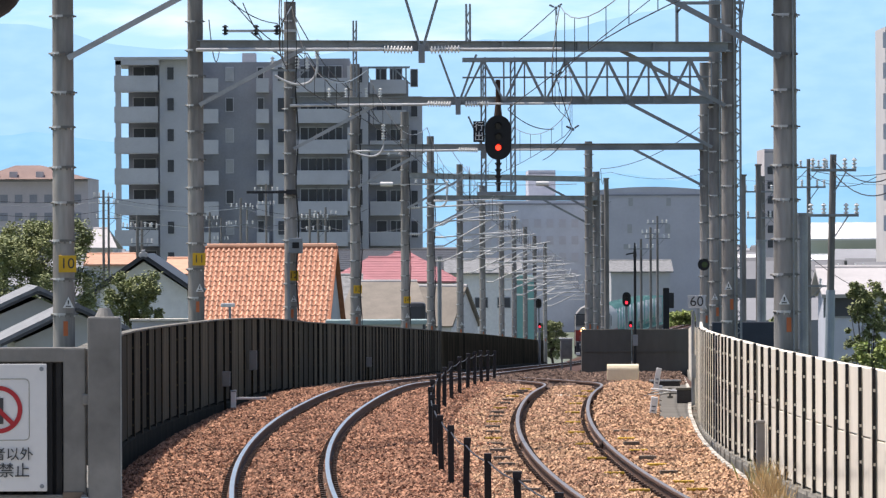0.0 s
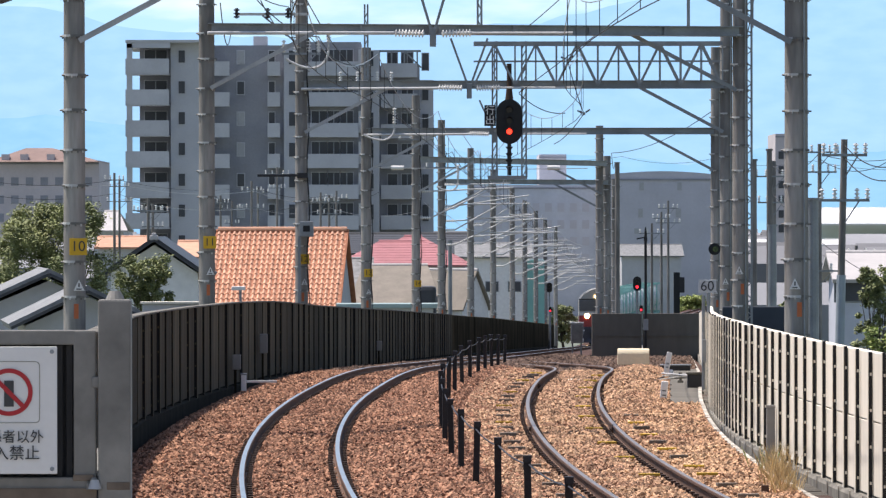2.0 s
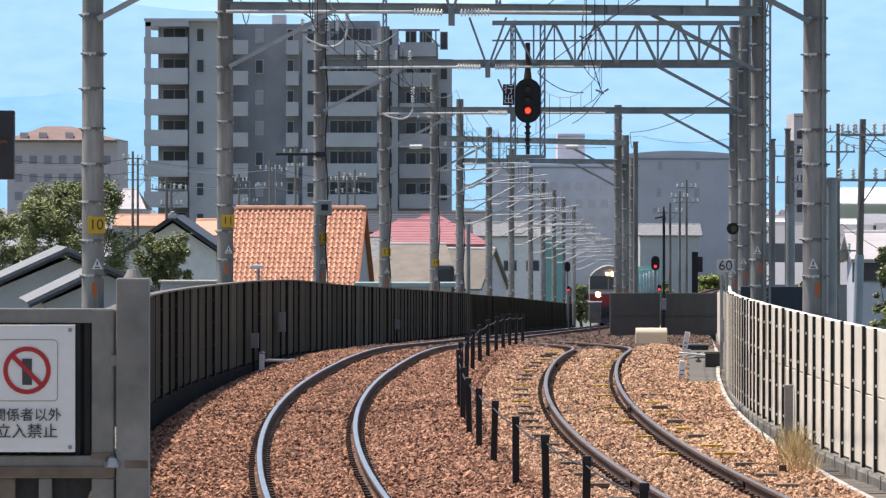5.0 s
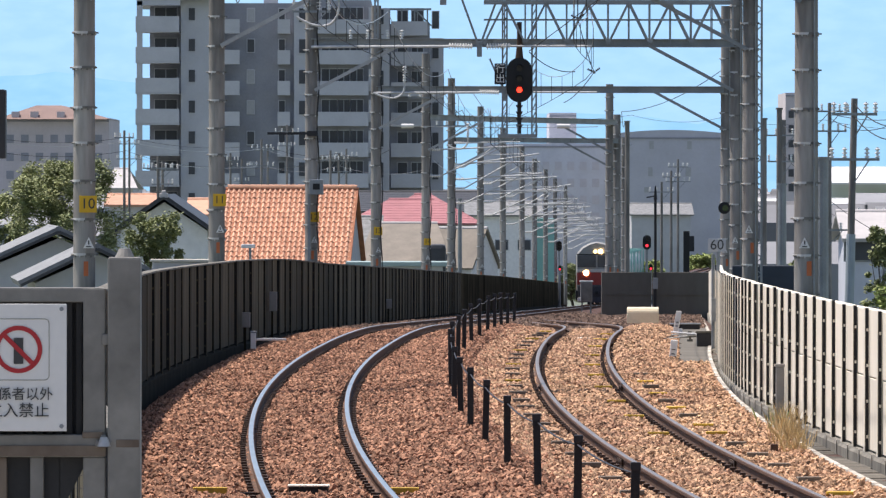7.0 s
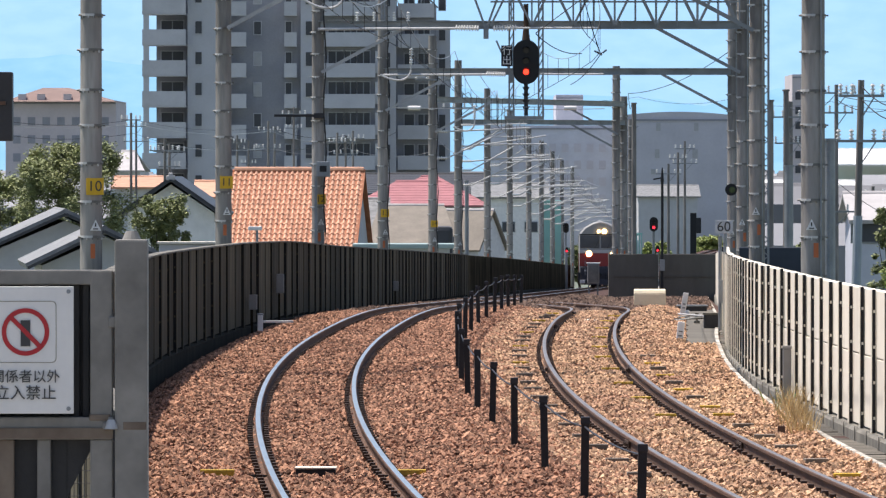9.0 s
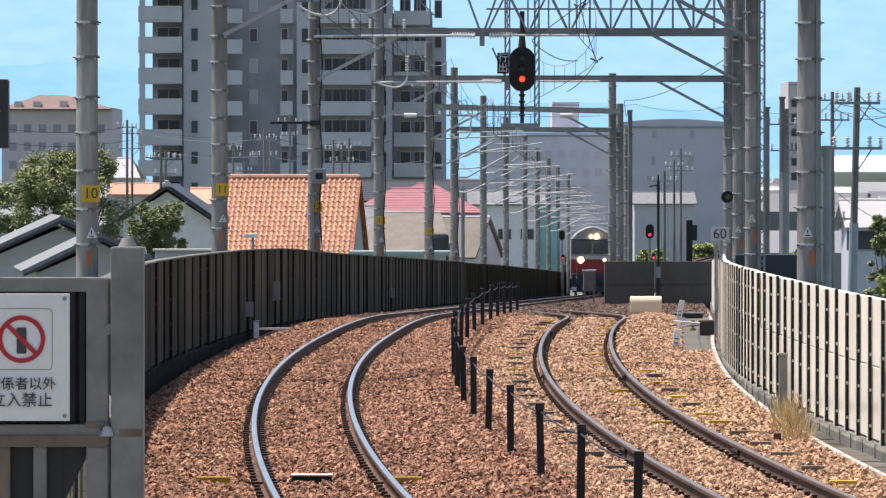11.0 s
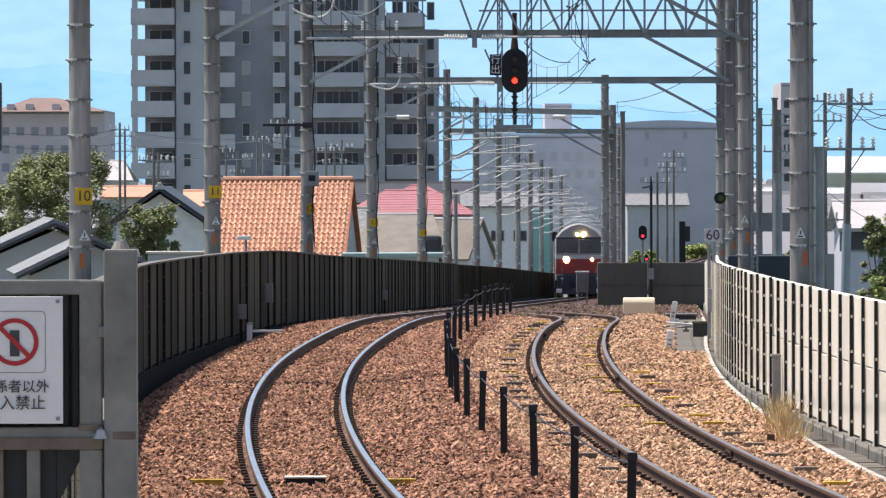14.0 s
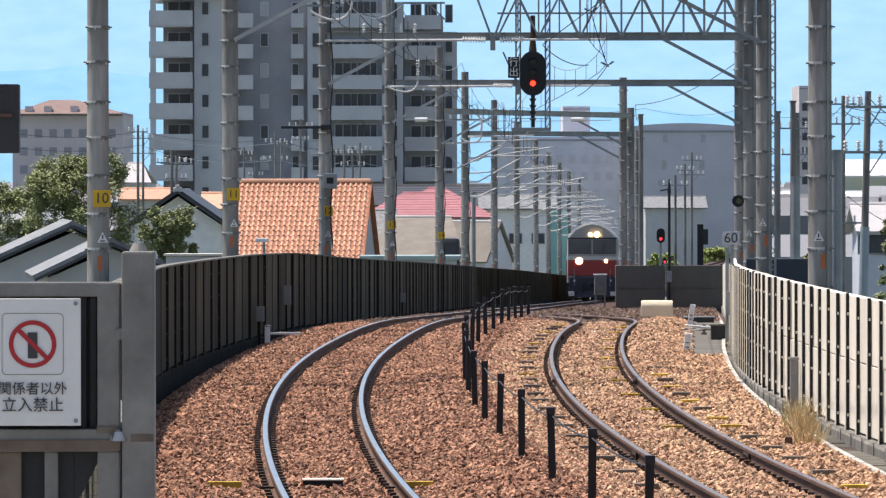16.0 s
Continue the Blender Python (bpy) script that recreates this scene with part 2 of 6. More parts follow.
def sweep(bm, prof, ds, base, close=True, cap=True):
    """Carries a cross-section of (offset, height) along the line; base(d) gives x and z at d metres ahead."""
    rings = []
    for d in ds:
        x, z = base(d)
        rings.append([bm.verts.new((x + o, d, z + h)) for o, h in prof])
    n = len(prof)
    for a, b in zip(rings, rings[1:]):
        for k in range(n if close else n - 1):
            bm.faces.new((a[k], a[(k + 1) % n], b[(k + 1) % n], b[k]))
    if cap and close:
        bm.faces.new(rings[0])
        bm.faces.new(list(reversed(rings[-1])))
    bmesh.ops.recalc_face_normals(bm, faces=bm.faces)
    return bm


# ---- the line: plan and profile ----
_D = np.arange(-80.0, 900.0, 0.5)
_S = np.interp(_D, [-80, 112, 120, 480, 640, 900], [-0.2457, 0.0286, 0.0355, 0.0355, 0.1027, 0.1027])
_C = np.concatenate([[0], np.cumsum((_S[1:] + _S[:-1]) * 0.25)])
_C += -1.70 - np.interp(92, _D, _C)


def main_x(d):
    return float(np.interp(d, _D, _C))


def heading(d):
    return float(np.interp(d, _D, _S))


def rail_z(d):
    if d < 118:
        return 0.0
    if d < 138:
        return -0.0165 * (d - 118) ** 2 / 40
    # the falling grade eases out into a sag beyond the single-track stretch
    u = min(max(d - 490, 0), 70)
    return -0.165 - 0.0165 * (d - 138) + 0.0205 * (u * u / 140 + max(d - 560, 0))


def apart(d):
    """Distance of the loop track from the main track: it joins it at a turnout."""
    u = min(max((d - 126) / 74, 0), 1)
    return 3.7 * (1 - u * u * (3 - 2 * u)) + 0.16 * math.exp(-((d - 133) / 9) ** 2)


def main_line(d):
    return main_x(d), rail_z(d)


def loop_line(d):
    return main_x(d) + apart(d), rail_z(d)


def right_edge(d):
    """Line of the loop side's parapet, which opens out beyond the curve."""
    return main_x(d) + 3.7 + float(np.interp(d, [60, 68, 80, 87, 96, 111, 118, 150, 243], [-0.15, -0.15, -0.10, -0.10, 0.05, 0.28, 0.30, 0.45, 0.78])), rail_z(d)


KERB_D, KERB_O = [40, 60, 68, 79, 89, 104, 120, 243], [1.3, 1.45, 1.57, 1.75, 1.90, 2.14, 2.30, 2.55]


def kerb_line(d):
    return main_x(d) + 3.7 + float(np.interp(d, KERB_D, KERB_O)), rail_z(d)


def wall_line(d):
    return main_x(d), rail_z(d) - float(np.interp(d, [95, 125, 150, 200, 300], [0, 0.15, 0.17, 0.10, 0]))


def wall_line_right(d):
    x, z = right_edge(d)
    return x, z - float(np.interp(d, [88, 100, 118, 150, 243], [0, 0.08, 0.25, 0.25, 0]))


GROUND = -8.0
GAUGE = 0.55
WALL_L, WALL_R, WALL_H = -2.32, 2.15, 1.44
STEP = 243.0
steps = lambda a, b, s: [a + (b - a) * i / max(1, round((b - a) / s)) for i in range(max(1, round((b - a) / s)) + 1)]

# ---- ground, backdrop ----
bm = bmesh.new()
span(bm, -3000, 3000, -1500, 4950, GROUND - 2, GROUND)
tagged(part("ground", bm, FIELD), "flat hazy town ground reaching the horizon", "ground", kind="structure")


def sky_backdrop():
    """Far sky and hazy mountains, 4.8 km off."""
    m = bpy.data.materials.new("pale summer sky")
    m.use_nodes = True
    t = m.node_tree
    t.nodes.remove(t.nodes["Principled BSDF"])
    em = t.nodes.new("ShaderNodeEmission")
    tc, sep = t.nodes.new("ShaderNodeTexCoord"), t.nodes.new("ShaderNodeSeparateXYZ")
    t.links.new(tc.outputs["Object"], sep.inputs[0])
    mr = t.nodes.new("ShaderNodeMapRange")
    mr.inputs[1].default_value, mr.inputs[2].default_value = 60, 330
    nz = t.nodes.new("ShaderNodeTexNoise")
    mp = t.nodes.new("ShaderNodeMapping")
    mp.inputs["Scale"].default_value = (0.002, 0.002, 0.009)
    t.links.new(tc.outputs["Object"], mp.inputs[0])
    t.links.new(mp.outputs[0], nz.inputs["Vector"])
    nz.inputs["Detail"].default_value = 7
    t.links.new(sep.outputs[2], mr.inputs[0])
    ramp = t.nodes.new("ShaderNodeValToRGB")
    ramp.color_ramp.elements[0].color = (0.53, 0.78, 0.95, 1)
    ramp.color_ramp.elements[1].color = (0.26, 0.59, 0.89, 1)
    t.links.new(mr.outputs[0], ramp.inputs[0])
    cl = t.nodes.new("ShaderNodeValToRGB")
    cl.color_ramp.elements[0].position, cl.color_ramp.elements[1].position = 0.42, 0.86
    t.links.new(nz.outputs["Fac"], cl.inputs[0])
    mx = t.nodes.new("ShaderNodeMix")
    mx.data_type = "RGBA"
    t.links.new(cl.outputs[0], mx.inputs[0])
    t.links.new(ramp.outputs[0], mx.inputs[6])
    mx.inputs[7].default_value = (0.82, 0.93, 0.98, 1)
    t.links.new(mx.outputs[2], em.inputs[0])
    t.links.new(em.outputs[0], t.nodes["Material Output"].inputs[0])
    bm = bmesh.new()
    lo = [bm.verts.new((x, 4900 - (x / 2600) ** 2 * 600, -60)) for x in range(-2600, 2601, 200)]
    hi = [bm.verts.new((v.co.x, v.co.y, 700)) for v in lo]
    for i in range(len(lo) - 1):
        bm.faces.new((lo[i + 1], lo[i], hi[i], hi[i + 1]))
    return tagged(part("backdrop", bm, m), "pale blue summer sky with thin white cloud", "sky", kind="structure")


sky_backdrop()


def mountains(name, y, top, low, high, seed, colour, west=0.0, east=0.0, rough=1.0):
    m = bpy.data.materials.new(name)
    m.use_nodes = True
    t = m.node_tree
    # Haze is put into a glowing colour; the ridges take no light.
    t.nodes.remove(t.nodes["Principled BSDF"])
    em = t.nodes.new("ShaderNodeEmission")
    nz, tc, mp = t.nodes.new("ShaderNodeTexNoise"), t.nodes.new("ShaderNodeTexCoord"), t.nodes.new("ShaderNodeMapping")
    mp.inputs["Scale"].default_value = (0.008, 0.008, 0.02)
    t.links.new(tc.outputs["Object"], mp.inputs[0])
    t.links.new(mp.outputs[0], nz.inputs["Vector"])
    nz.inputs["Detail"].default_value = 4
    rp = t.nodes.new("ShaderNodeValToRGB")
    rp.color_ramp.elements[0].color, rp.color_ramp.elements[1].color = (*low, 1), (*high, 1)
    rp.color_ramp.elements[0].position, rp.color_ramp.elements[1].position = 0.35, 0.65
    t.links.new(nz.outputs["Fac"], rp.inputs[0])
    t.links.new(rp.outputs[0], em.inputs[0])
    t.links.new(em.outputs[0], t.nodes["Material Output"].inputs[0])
    bm = bmesh.new()
    prev = None
    for i in range(-130, 131):
        x = i * 16.0
        h = top + west * math.exp(-((x + 300) / 110) ** 2) + east * math.exp(-((x - 300) / 190) ** 2) + rough * 34 * noise.noise(Vector((x / 230, seed, 0))) + rough * 14 * noise.noise(Vector((x / 70, seed, 3))) + 4 * noise.noise(Vector((x / 22, seed, 5)))
        col = [bm.verts.new((x, y, -20)), bm.verts.new((x, y + 30, h * 0.6)), bm.verts.new((x, y + 60, h))]
        if prev:
            for a in (0, 1):
                bm.faces.new((prev[a], col[a], col[a + 1], prev[a + 1]))
        prev = col
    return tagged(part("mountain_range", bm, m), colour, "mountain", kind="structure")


mountains("far blue haze", 4700, 131, (0.33, 0.59, 0.86), (0.37, 0.63, 0.88), 1.7, "distant mountain range with pale blue haze in its glowing colour", 28, 55, 0.25)
mountains("near blue haze", 4500, 62, (0.27, 0.55, 0.81), (0.32, 0.60, 0.85), 6.2, "lower hills behind the town with blue haze in their glowing colour")

# ---- viaduct ----
def deck():
    bm = bmesh.new()
    for a, b, r in ((-60, STEP, 3.7 + 3.3), (STEP, 720, 3.0)):
        sweep(bm, [(-2.75, -0.6), (r, -0.6), (r, -1.7), (-2.75, -1.7)], steps(a, b, 6), main_line)
    for d in range(-50, 720, 18):
        r = 5.2 if d < STEP else 1.6
        x, z = main_line(d)
        span(bm, x - 1.6, x + r, d - 0.7, d + 0.7, GROUND - 0.5, z - 1.69)
    return tagged(part("viaduct", bm, DECK), "grey concrete railway viaduct deck on piers", "viaduct", kind="structure")


deck()


def bed_height(o, d, a):
    """Ballast surface under rail level at offset o from the main track."""
    left = -2.2
    h = -0.145
    for c in (-GAUGE, GAUGE, a - GAUGE, a + GAUGE):
        h -= 0.05 * math.exp(-((o - c) / 0.14) ** 2)
    h += 0.10 * math.exp(-((o - a / 2) / 0.55) ** 2) if a > 3 else 0
    if 96 < d < 150 and a > 3:
        h += 0.12 * math.exp(-((o - a - 1.15) / 0.45) ** 2) * min((d - 96) / 12, 1)
    if o < left + 0.5:
        h -= 0.24 * ((left + 0.5 - o) / 0.5) ** 1.6
    return h


def ballast_bed():
    bm = bmesh.new()
    rows = []
    ds = steps(-60, 40, 2) + steps(40.25, 160, 0.25) + steps(161, 720, 2)
    n = 64
    for d in ds:
        x, z = main_line(d)
        r = 3.7 + 2.6 if d < STEP else 2.2
        row = []
        for k in range(n + 1):
            o = -2.2 + (r + 2.2) * k / n
            h = bed_height(o, d, 3.7 if d < STEP else 0)
            h += 0.030 * noise.noise(Vector((o * 5, d * 5, 0))) + 0.02 * noise.noise(Vector((o * 1.3, d * 0.5, 4)))
            row.append(bm.verts.new((x + o, d, z + h)))
        rows.append(row)
    for a, b in zip(rows, rows[1:]):
        for k in range(n):
            bm.faces.new((a[k], a[k + 1], b[k + 1], b[k]))
    return tagged(part("ballast_bed", bm, BALLAST), "rust-brown ballast bed under both tracks, darkened for shade between stones", "ballast", kind="structure")


ballast_bed()


def stones(name, count, d0, d1, size, seed, o0, o1, material, label):
    rng = np.random.default_rng(seed)
    d = d0 + (d1 - d0) * rng.random(count) ** 1.25
    o = o0 + (np.where(o1 > 4, o1 + np.interp(d, KERB_D, KERB_O) - 1.7, o1) - o0) * rng.random(count) + rng.normal(0, 0.22, count) * (o1 < 4 or o0 < 0)
    o = np.clip(o, -2.2, 3.7 + np.interp(d, KERB_D, KERB_O) - 0.03)
    keep = ~((d > 107) & (d < 146) & (np.interp(d, _D, _C) + o > 4.0 + 0.036 * (d - 112)))
    d, o = d[keep], o[keep]
    count = len(d)
    verts = np.array([(1, 0, 0), (-1, 0, 0), (0, 1, 0), (0, -1, 0), (0, 0, 1), (0, 0, -1)], float)
    faces = np.array([(0, 2, 4), (2, 1, 4), (1, 3, 4), (3, 0, 4), (2, 0, 5), (1, 2, 5), (3, 1, 5), (0, 3, 5)])
    x = np.interp(d, _D, _C) + o
    z = np.array([rail_z(a) + bed_height(b, a, 3.7) for a, b in zip(d, o)])
    s = size * (0.55 + 0.9 * rng.random(count))
    v = verts[None] * (0.6 + 0.8 * rng.random((count, 6, 1))) * s[:, None, None] * np.array([1, 1, 0.85])
    a = rng.random(count) * 6.283
    b = rng.random(count) * 2.4 - 1.2
    ca, sa, cb, sb = np.cos(a)[:, None], np.sin(a)[:, None], np.cos(b)[:, None], np.sin(b)[:, None]
    vx, vy, vz = v[..., 0] * cb - v[..., 2] * sb, v[..., 1], v[..., 0] * sb + v[..., 2] * cb
    out = np.stack([vx * ca - vy * sa + x[:, None], vx * sa + vy * ca + d[:, None], vz + z[:, None] + 0.05 * rng.random((count, 1)) ** 1.2], -1)
    me = bpy.data.meshes.new(name)
    me.from_pydata(out.reshape(-1, 3), [], (faces[None] + 6 * np.arange(count)[:, None, None]).reshape(-1, 3))
    me.materials.append(material)
    return tagged(new(name, me), label, "ballast", kind="stuff")


stones("ballast_stones", 128000, 48, 145, 0.027, 5, -2.2, 2.5, STONE, "loose red-brown crushed stones of the main track")
stones("ballast_stones", 94000, 48, 143, 0.027, 6, 2.2, 5.4, STONETAN, "loose tan crushed stones of the loop track")
stones("ballast_stones", 26000, 141, 242, 0.055, 7, -2.2, 5.4, STONEFAR, "loose dull brown crushed stones beyond the crest")


# ---- rails ----
RAIL = [(-0.0325, -0.008), (-0.025, -0.0012), (-0.020, 0), (0.020, 0), (0.025, -0.0012), (0.0325, -0.008), (0.0325, -0.032), (0.008, -0.05), (0.008, -0.125), (0.064, -0.14), (0.064, -0.153),
        (-0.064, -0.153), (-0.064, -0.14), (-0.008, -0.125), (-0.008, -0.05), (-0.0325, -0.032)]


def rail(parent, line, side, a, b, head):
    bm = bmesh.new()
    sweep(bm, [(side * GAUGE + o, h) for o, h in RAIL], steps(a, b, 1.5), line)
    for f in bm.faces:
        c = f.calc_center_median()
        f.material_index = 0 if c.z - line(c.y)[1] > -0.001 else 1
    return part("rail", bm, [head, RUST], parent)


def fastenings(parent, line, a, b):
    """Clips on both sides of each rail foot at every sleeper."""
    bm = bmesh.new()
    d = a
    v, f = [], []
    while d < b:
        x, z = line(d)
        for side in (-1, 1):
            for e in (-1, 1):
                cx, hz = x + side * GAUGE + e * 0.085, z - 0.115
                k = len(v)
                v += [(cx + sx * 0.028, d + sy * 0.06, hz + sz * 0.028) for sz in (-1, 1) for sx, sy in ((-1, -1), (1, -1), (1, 1), (-1, 1))]
                f += [(k + p, k + q, k + r, k + s) for p, q, r, s in ((4, 5, 6, 7), (0, 1, 5, 4), (1, 2, 6, 5), (2, 3, 7, 6), (3, 0, 4, 7))]
        d += 0.61
    bm.free()
    me = bpy.data.meshes.new("fastenings")
    me.from_pydata(v, [], f)
    me.materials.append(FASTEN)
    ob = new("rail_fastening", me)
    ob.parent = parent
    return tagged(ob, "dark rail clips at every sleeper", kind="stuff")


def sleeper_mesh():
    bm = bmesh.new()
    box(bm, (0, 0, -0.20), (2.0, 0.22, 0.13), 0.02)
    return finish("sleeper", bm, SLEEPER)


def track(label, line, a, b, d0, d1, head):
    t = thing("railway_track", (0, 0, 0), label, "railway track", "tracks of the passing loop")
    for s in (-1, 1):
        rail(t, line, s, a, b, head)
    fastenings(t, line, 46, min(b, 170))
    me = sleeper_mesh()
    d = d0
    while d < d1:
        x, z = line(d)
        shared("sleeper", me, t, (x, d, z), -math.atan(heading(d)))
        d += 0.61
    return t


track("main track with polished rail heads, curving over a crest", main_line, -60, 715, 50, 150, RAILHEAD)
loop_track = track("loop track with yellow-painted tie ends, joining the main track", loop_line, -60, 199, 50, 150, RAILDULL)


def tie_bars():
    """Steel ties between sleepers, their ends painted yellow."""
    bm0 = bmesh.new()
    box(bm0, (0, 0, 0), (0.24, 0.10, 0.03), 0.006)
    yellow = finish("tie_end", bm0, TIEYELLOW)
    bm0 = bmesh.new()
    box(bm0, (0, 0, 0), (0.22, 0.12, 0.045), 0.008)
    dark = finish("tie_end", bm0, SLEEPER)
    d, k = 61.0, 0
    while d < 132:
        x, z = loop_line(d)
        r = -math.atan(heading(d))
        shared("tie_end", yellow if k % 2 == 0 and d > 78 or k % 5 == 0 else dark, loop_track, (x + 0.95, d, z - 0.08 + 0.01 * math.sin(k * 3.1)), r + 0.12 * math.sin(k * 1.9))
        shared("tie_end", dark if k % 3 or d < 90 else yellow, loop_track, (x - 0.92, d, z - 0.075), r)
        if k % 2 and d > 74:
            shared("tie_end", yellow, loop_track, (x + 0.30, d, z - 0.085), r)
        d += 2.9 + 0.35 * math.sin(k * 2.2)
        k += 1


tie_bars()


def fishplates():
    """Bolted joints in the loop rails."""
    bm0 = bmesh.new()
    for e in (-1, 1):
        span(bm0, e * 0.012 - 0.008, e * 0.012 + 0.022 * e, -0.3, 0.3, -0.12, -0.045, 0.004)
        for k in (-0.22, -0.08, 0.08, 0.22):
            box(bm0, (e * 0.042, k, -0.085), (0.02, 0.035, 0.035))
    me = finish("fishplate", bm0, FASTEN)
    for side, d in ((1, 67.5), (-1, 67.8), (1, 92.5), (-1, 92.8), (1, 117.5), (-1, 117.8)):
        x, z = loop_line(d)
        shared("fishplate", me, loop_track, (x + side * GAUGE, d, z), -math.atan(heading(d)))


fishplates()


# ---- side walls ----
def wall_panels(wall, line, face, thick, a, b, pitch, mats, inward, courses, flange, proud):
    """Concrete panels in one or two courses between posts; inward is +1 or -1 towards the track."""
    panel, post = mats
    bm0 = bmesh.new()
    span(bm0, -thick / 2, thick / 2, 0.05, pitch - 0.05, 0.02, WALL_H * (0.52 if courses == 2 else 1), 0.008)
    low = finish("panel", bm0, panel)
    bm0 = bmesh.new()
    span(bm0, -thick / 2, thick / 2, 0.05, pitch - 0.05, WALL_H * 0.52 + 0.012, WALL_H, 0.008)
    high = finish("panel", bm0, panel)
    # Web is black for its shaded side; flange is paler for the lit front.
    bm0 = bmesh.new()
    span(bm0, -0.06, inward * proud, -0.05, 0.05, -0.06, WALL_H + 0.01)
    n0 = len(bm0.faces)
    span(bm0, inward * (proud + 0.001), inward * (proud + 0.008), -flange, flange, -0.06, WALL_H + 0.012)
    for k in range(4):
        zb = 0.15 + k * 0.36
        box(bm0, (inward * (proud - 0.02), -0.054, zb), (0.02, 0.008, 0.03))
    bm0.faces.ensure_lookup_table()
    for f in bm0.faces[n0:]:
        f.material_index = 1
    pst = finish("post", bm0, post)
    d = a
    n = 0
    while d < b:
        x, z = line(d)
        r = -math.atan(heading(d + pitch / 2))
        shared("panel", low, wall, (x + face + (0.014 * math.sin(n * 3.3 + 1) if courses == 1 else 0), d, z), r)
        if courses == 2:
            shared("panel", high, wall, (x + face + 0.004 * ((n * 7) % 3 - 1), d, z), r)
        shared("post", pst, wall, (x + face + (0.012 * math.sin(n * 5.1) if courses == 1 else 0), d, z + 0.012 * math.sin(n * 2.7)), r)
        d += pitch
        n += 1


def wall_left():
    w = thing("wall_left", (0, 0, 0), "weathered concrete panel parapet beside the main track, darkened for its shaded face", "wall", kind="structure")
    bm = bmesh.new()
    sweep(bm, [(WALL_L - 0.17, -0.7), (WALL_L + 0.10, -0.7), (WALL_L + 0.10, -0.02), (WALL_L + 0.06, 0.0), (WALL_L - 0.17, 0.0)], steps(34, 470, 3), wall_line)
    part("upstand", bm, UPSTANDSHADE, w)
    # Paler strip imitates sunlight on the wall's top edge.
    bm = bmesh.new()
    sweep(bm, [(WALL_L - 0.08, WALL_H + 0.012), (WALL_L + 0.075, WALL_H + 0.012), (WALL_L + 0.075, WALL_H + 0.035), (WALL_L - 0.08, WALL_H + 0.035)], steps(34, 240, 2), wall_line)
    part("coping", bm, UPSTAND, w, "concrete coping strip, paler to imitate the sunlit top edge")
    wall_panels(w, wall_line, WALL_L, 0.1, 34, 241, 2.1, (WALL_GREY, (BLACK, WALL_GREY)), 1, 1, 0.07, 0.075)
    bm = bmesh.new()
    d = 242.2
    while d < 460:
        x, z = wall_line(d)
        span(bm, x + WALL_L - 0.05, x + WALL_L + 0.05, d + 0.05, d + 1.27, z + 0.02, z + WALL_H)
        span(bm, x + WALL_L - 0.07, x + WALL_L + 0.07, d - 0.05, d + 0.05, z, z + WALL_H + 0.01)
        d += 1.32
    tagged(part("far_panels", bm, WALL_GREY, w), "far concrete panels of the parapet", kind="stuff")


def wall_right():
    w = thing("wall_right", (0, 0, 0), "sunlit pale concrete panel parapet with steel posts blackened on their shaded sides", "wall", kind="structure")
    bm = bmesh.new()
    sweep(bm, [(WALL_R - 0.12, -0.7), (WALL_R + 0.2, -0.7), (WALL_R + 0.2, 0.0), (WALL_R - 0.09, 0.0), (WALL_R - 0.12, -0.03)], steps(-20, STEP, 3), wall_line_right)
    part("upstand", bm, UPSTAND, w)
    bm = bmesh.new()
    span(bm, -0.012, 0.0, -0.025, 0.025, -0.32, 0.02)
    seal = finish("joint_seal", bm, KERBWHITE)
    for k in range(56):
        d = 50 + 1.32 * k
        x, z = wall_line_right(d)
        shared("joint_seal", seal, w, (x + WALL_R - 0.118, d, z), -math.atan(heading(d)))
    wall_panels(w, wall_line_right, WALL_R + 0.03, 0.1, 50, 150, 1.32, (WALL_PALE, (BLACK, WALL_PALE)), -1, 2, 0.06, 0.095)
    bm = bmesh.new()
    for d in steps(151, STEP - 1.4, 1.32)[:-1]:
        x, z = wall_line_right(d)
        span(bm, x + WALL_R - 0.02, x + WALL_R + 0.08, d + 0.05, d + 1.27, z, z + WALL_H)
    for d in steps(-19, 48.5, 1.32):
        x, z = wall_line_right(d)
        span(bm, x + WALL_R - 0.02, x + WALL_R + 0.08, d + 0.05, d + 1.27, z, z + WALL_H)
    tagged(part("far_panels", bm, WALL_PALE, w), "further pale panels of the parapet", kind="stuff")


wall_left()
wall_right()


def kerb_right():
    k = thing("kerb", (0, 0, 0), "worn concrete cable trough with a whitish kerb edge", "kerb", kind="structure")
    bm = bmesh.new()
    sweep(bm, [(-0.02, -0.5), (-0.02, -0.10), (-0.015, -0.085), (0.04, -0.085), (0.045, -0.10), (0.045, -0.5)], steps(30, STEP, 2), kerb_line)
    part("kerb_edge", bm, KERBWHITE, k, "whitish kerb edge")
    bm0 = bmesh.new()
    span(bm0, 0.0, 0.26, 0.012, 0.93, -0.05, 0.03, 0.012)
    me = finish("trough_lid", bm0, LID)
    d = 50.0
    n = 0
    while d < 130:
        x, z = kerb_line(d)
        shared("trough_lid", me, k, (x + 0.07 + 0.015 * math.sin(n * 2.1), d, z - 0.15 + 0.012 * math.sin(n * 5.3)), -math.atan(heading(d)))
        d += 0.95
        n += 1


kerb_right()


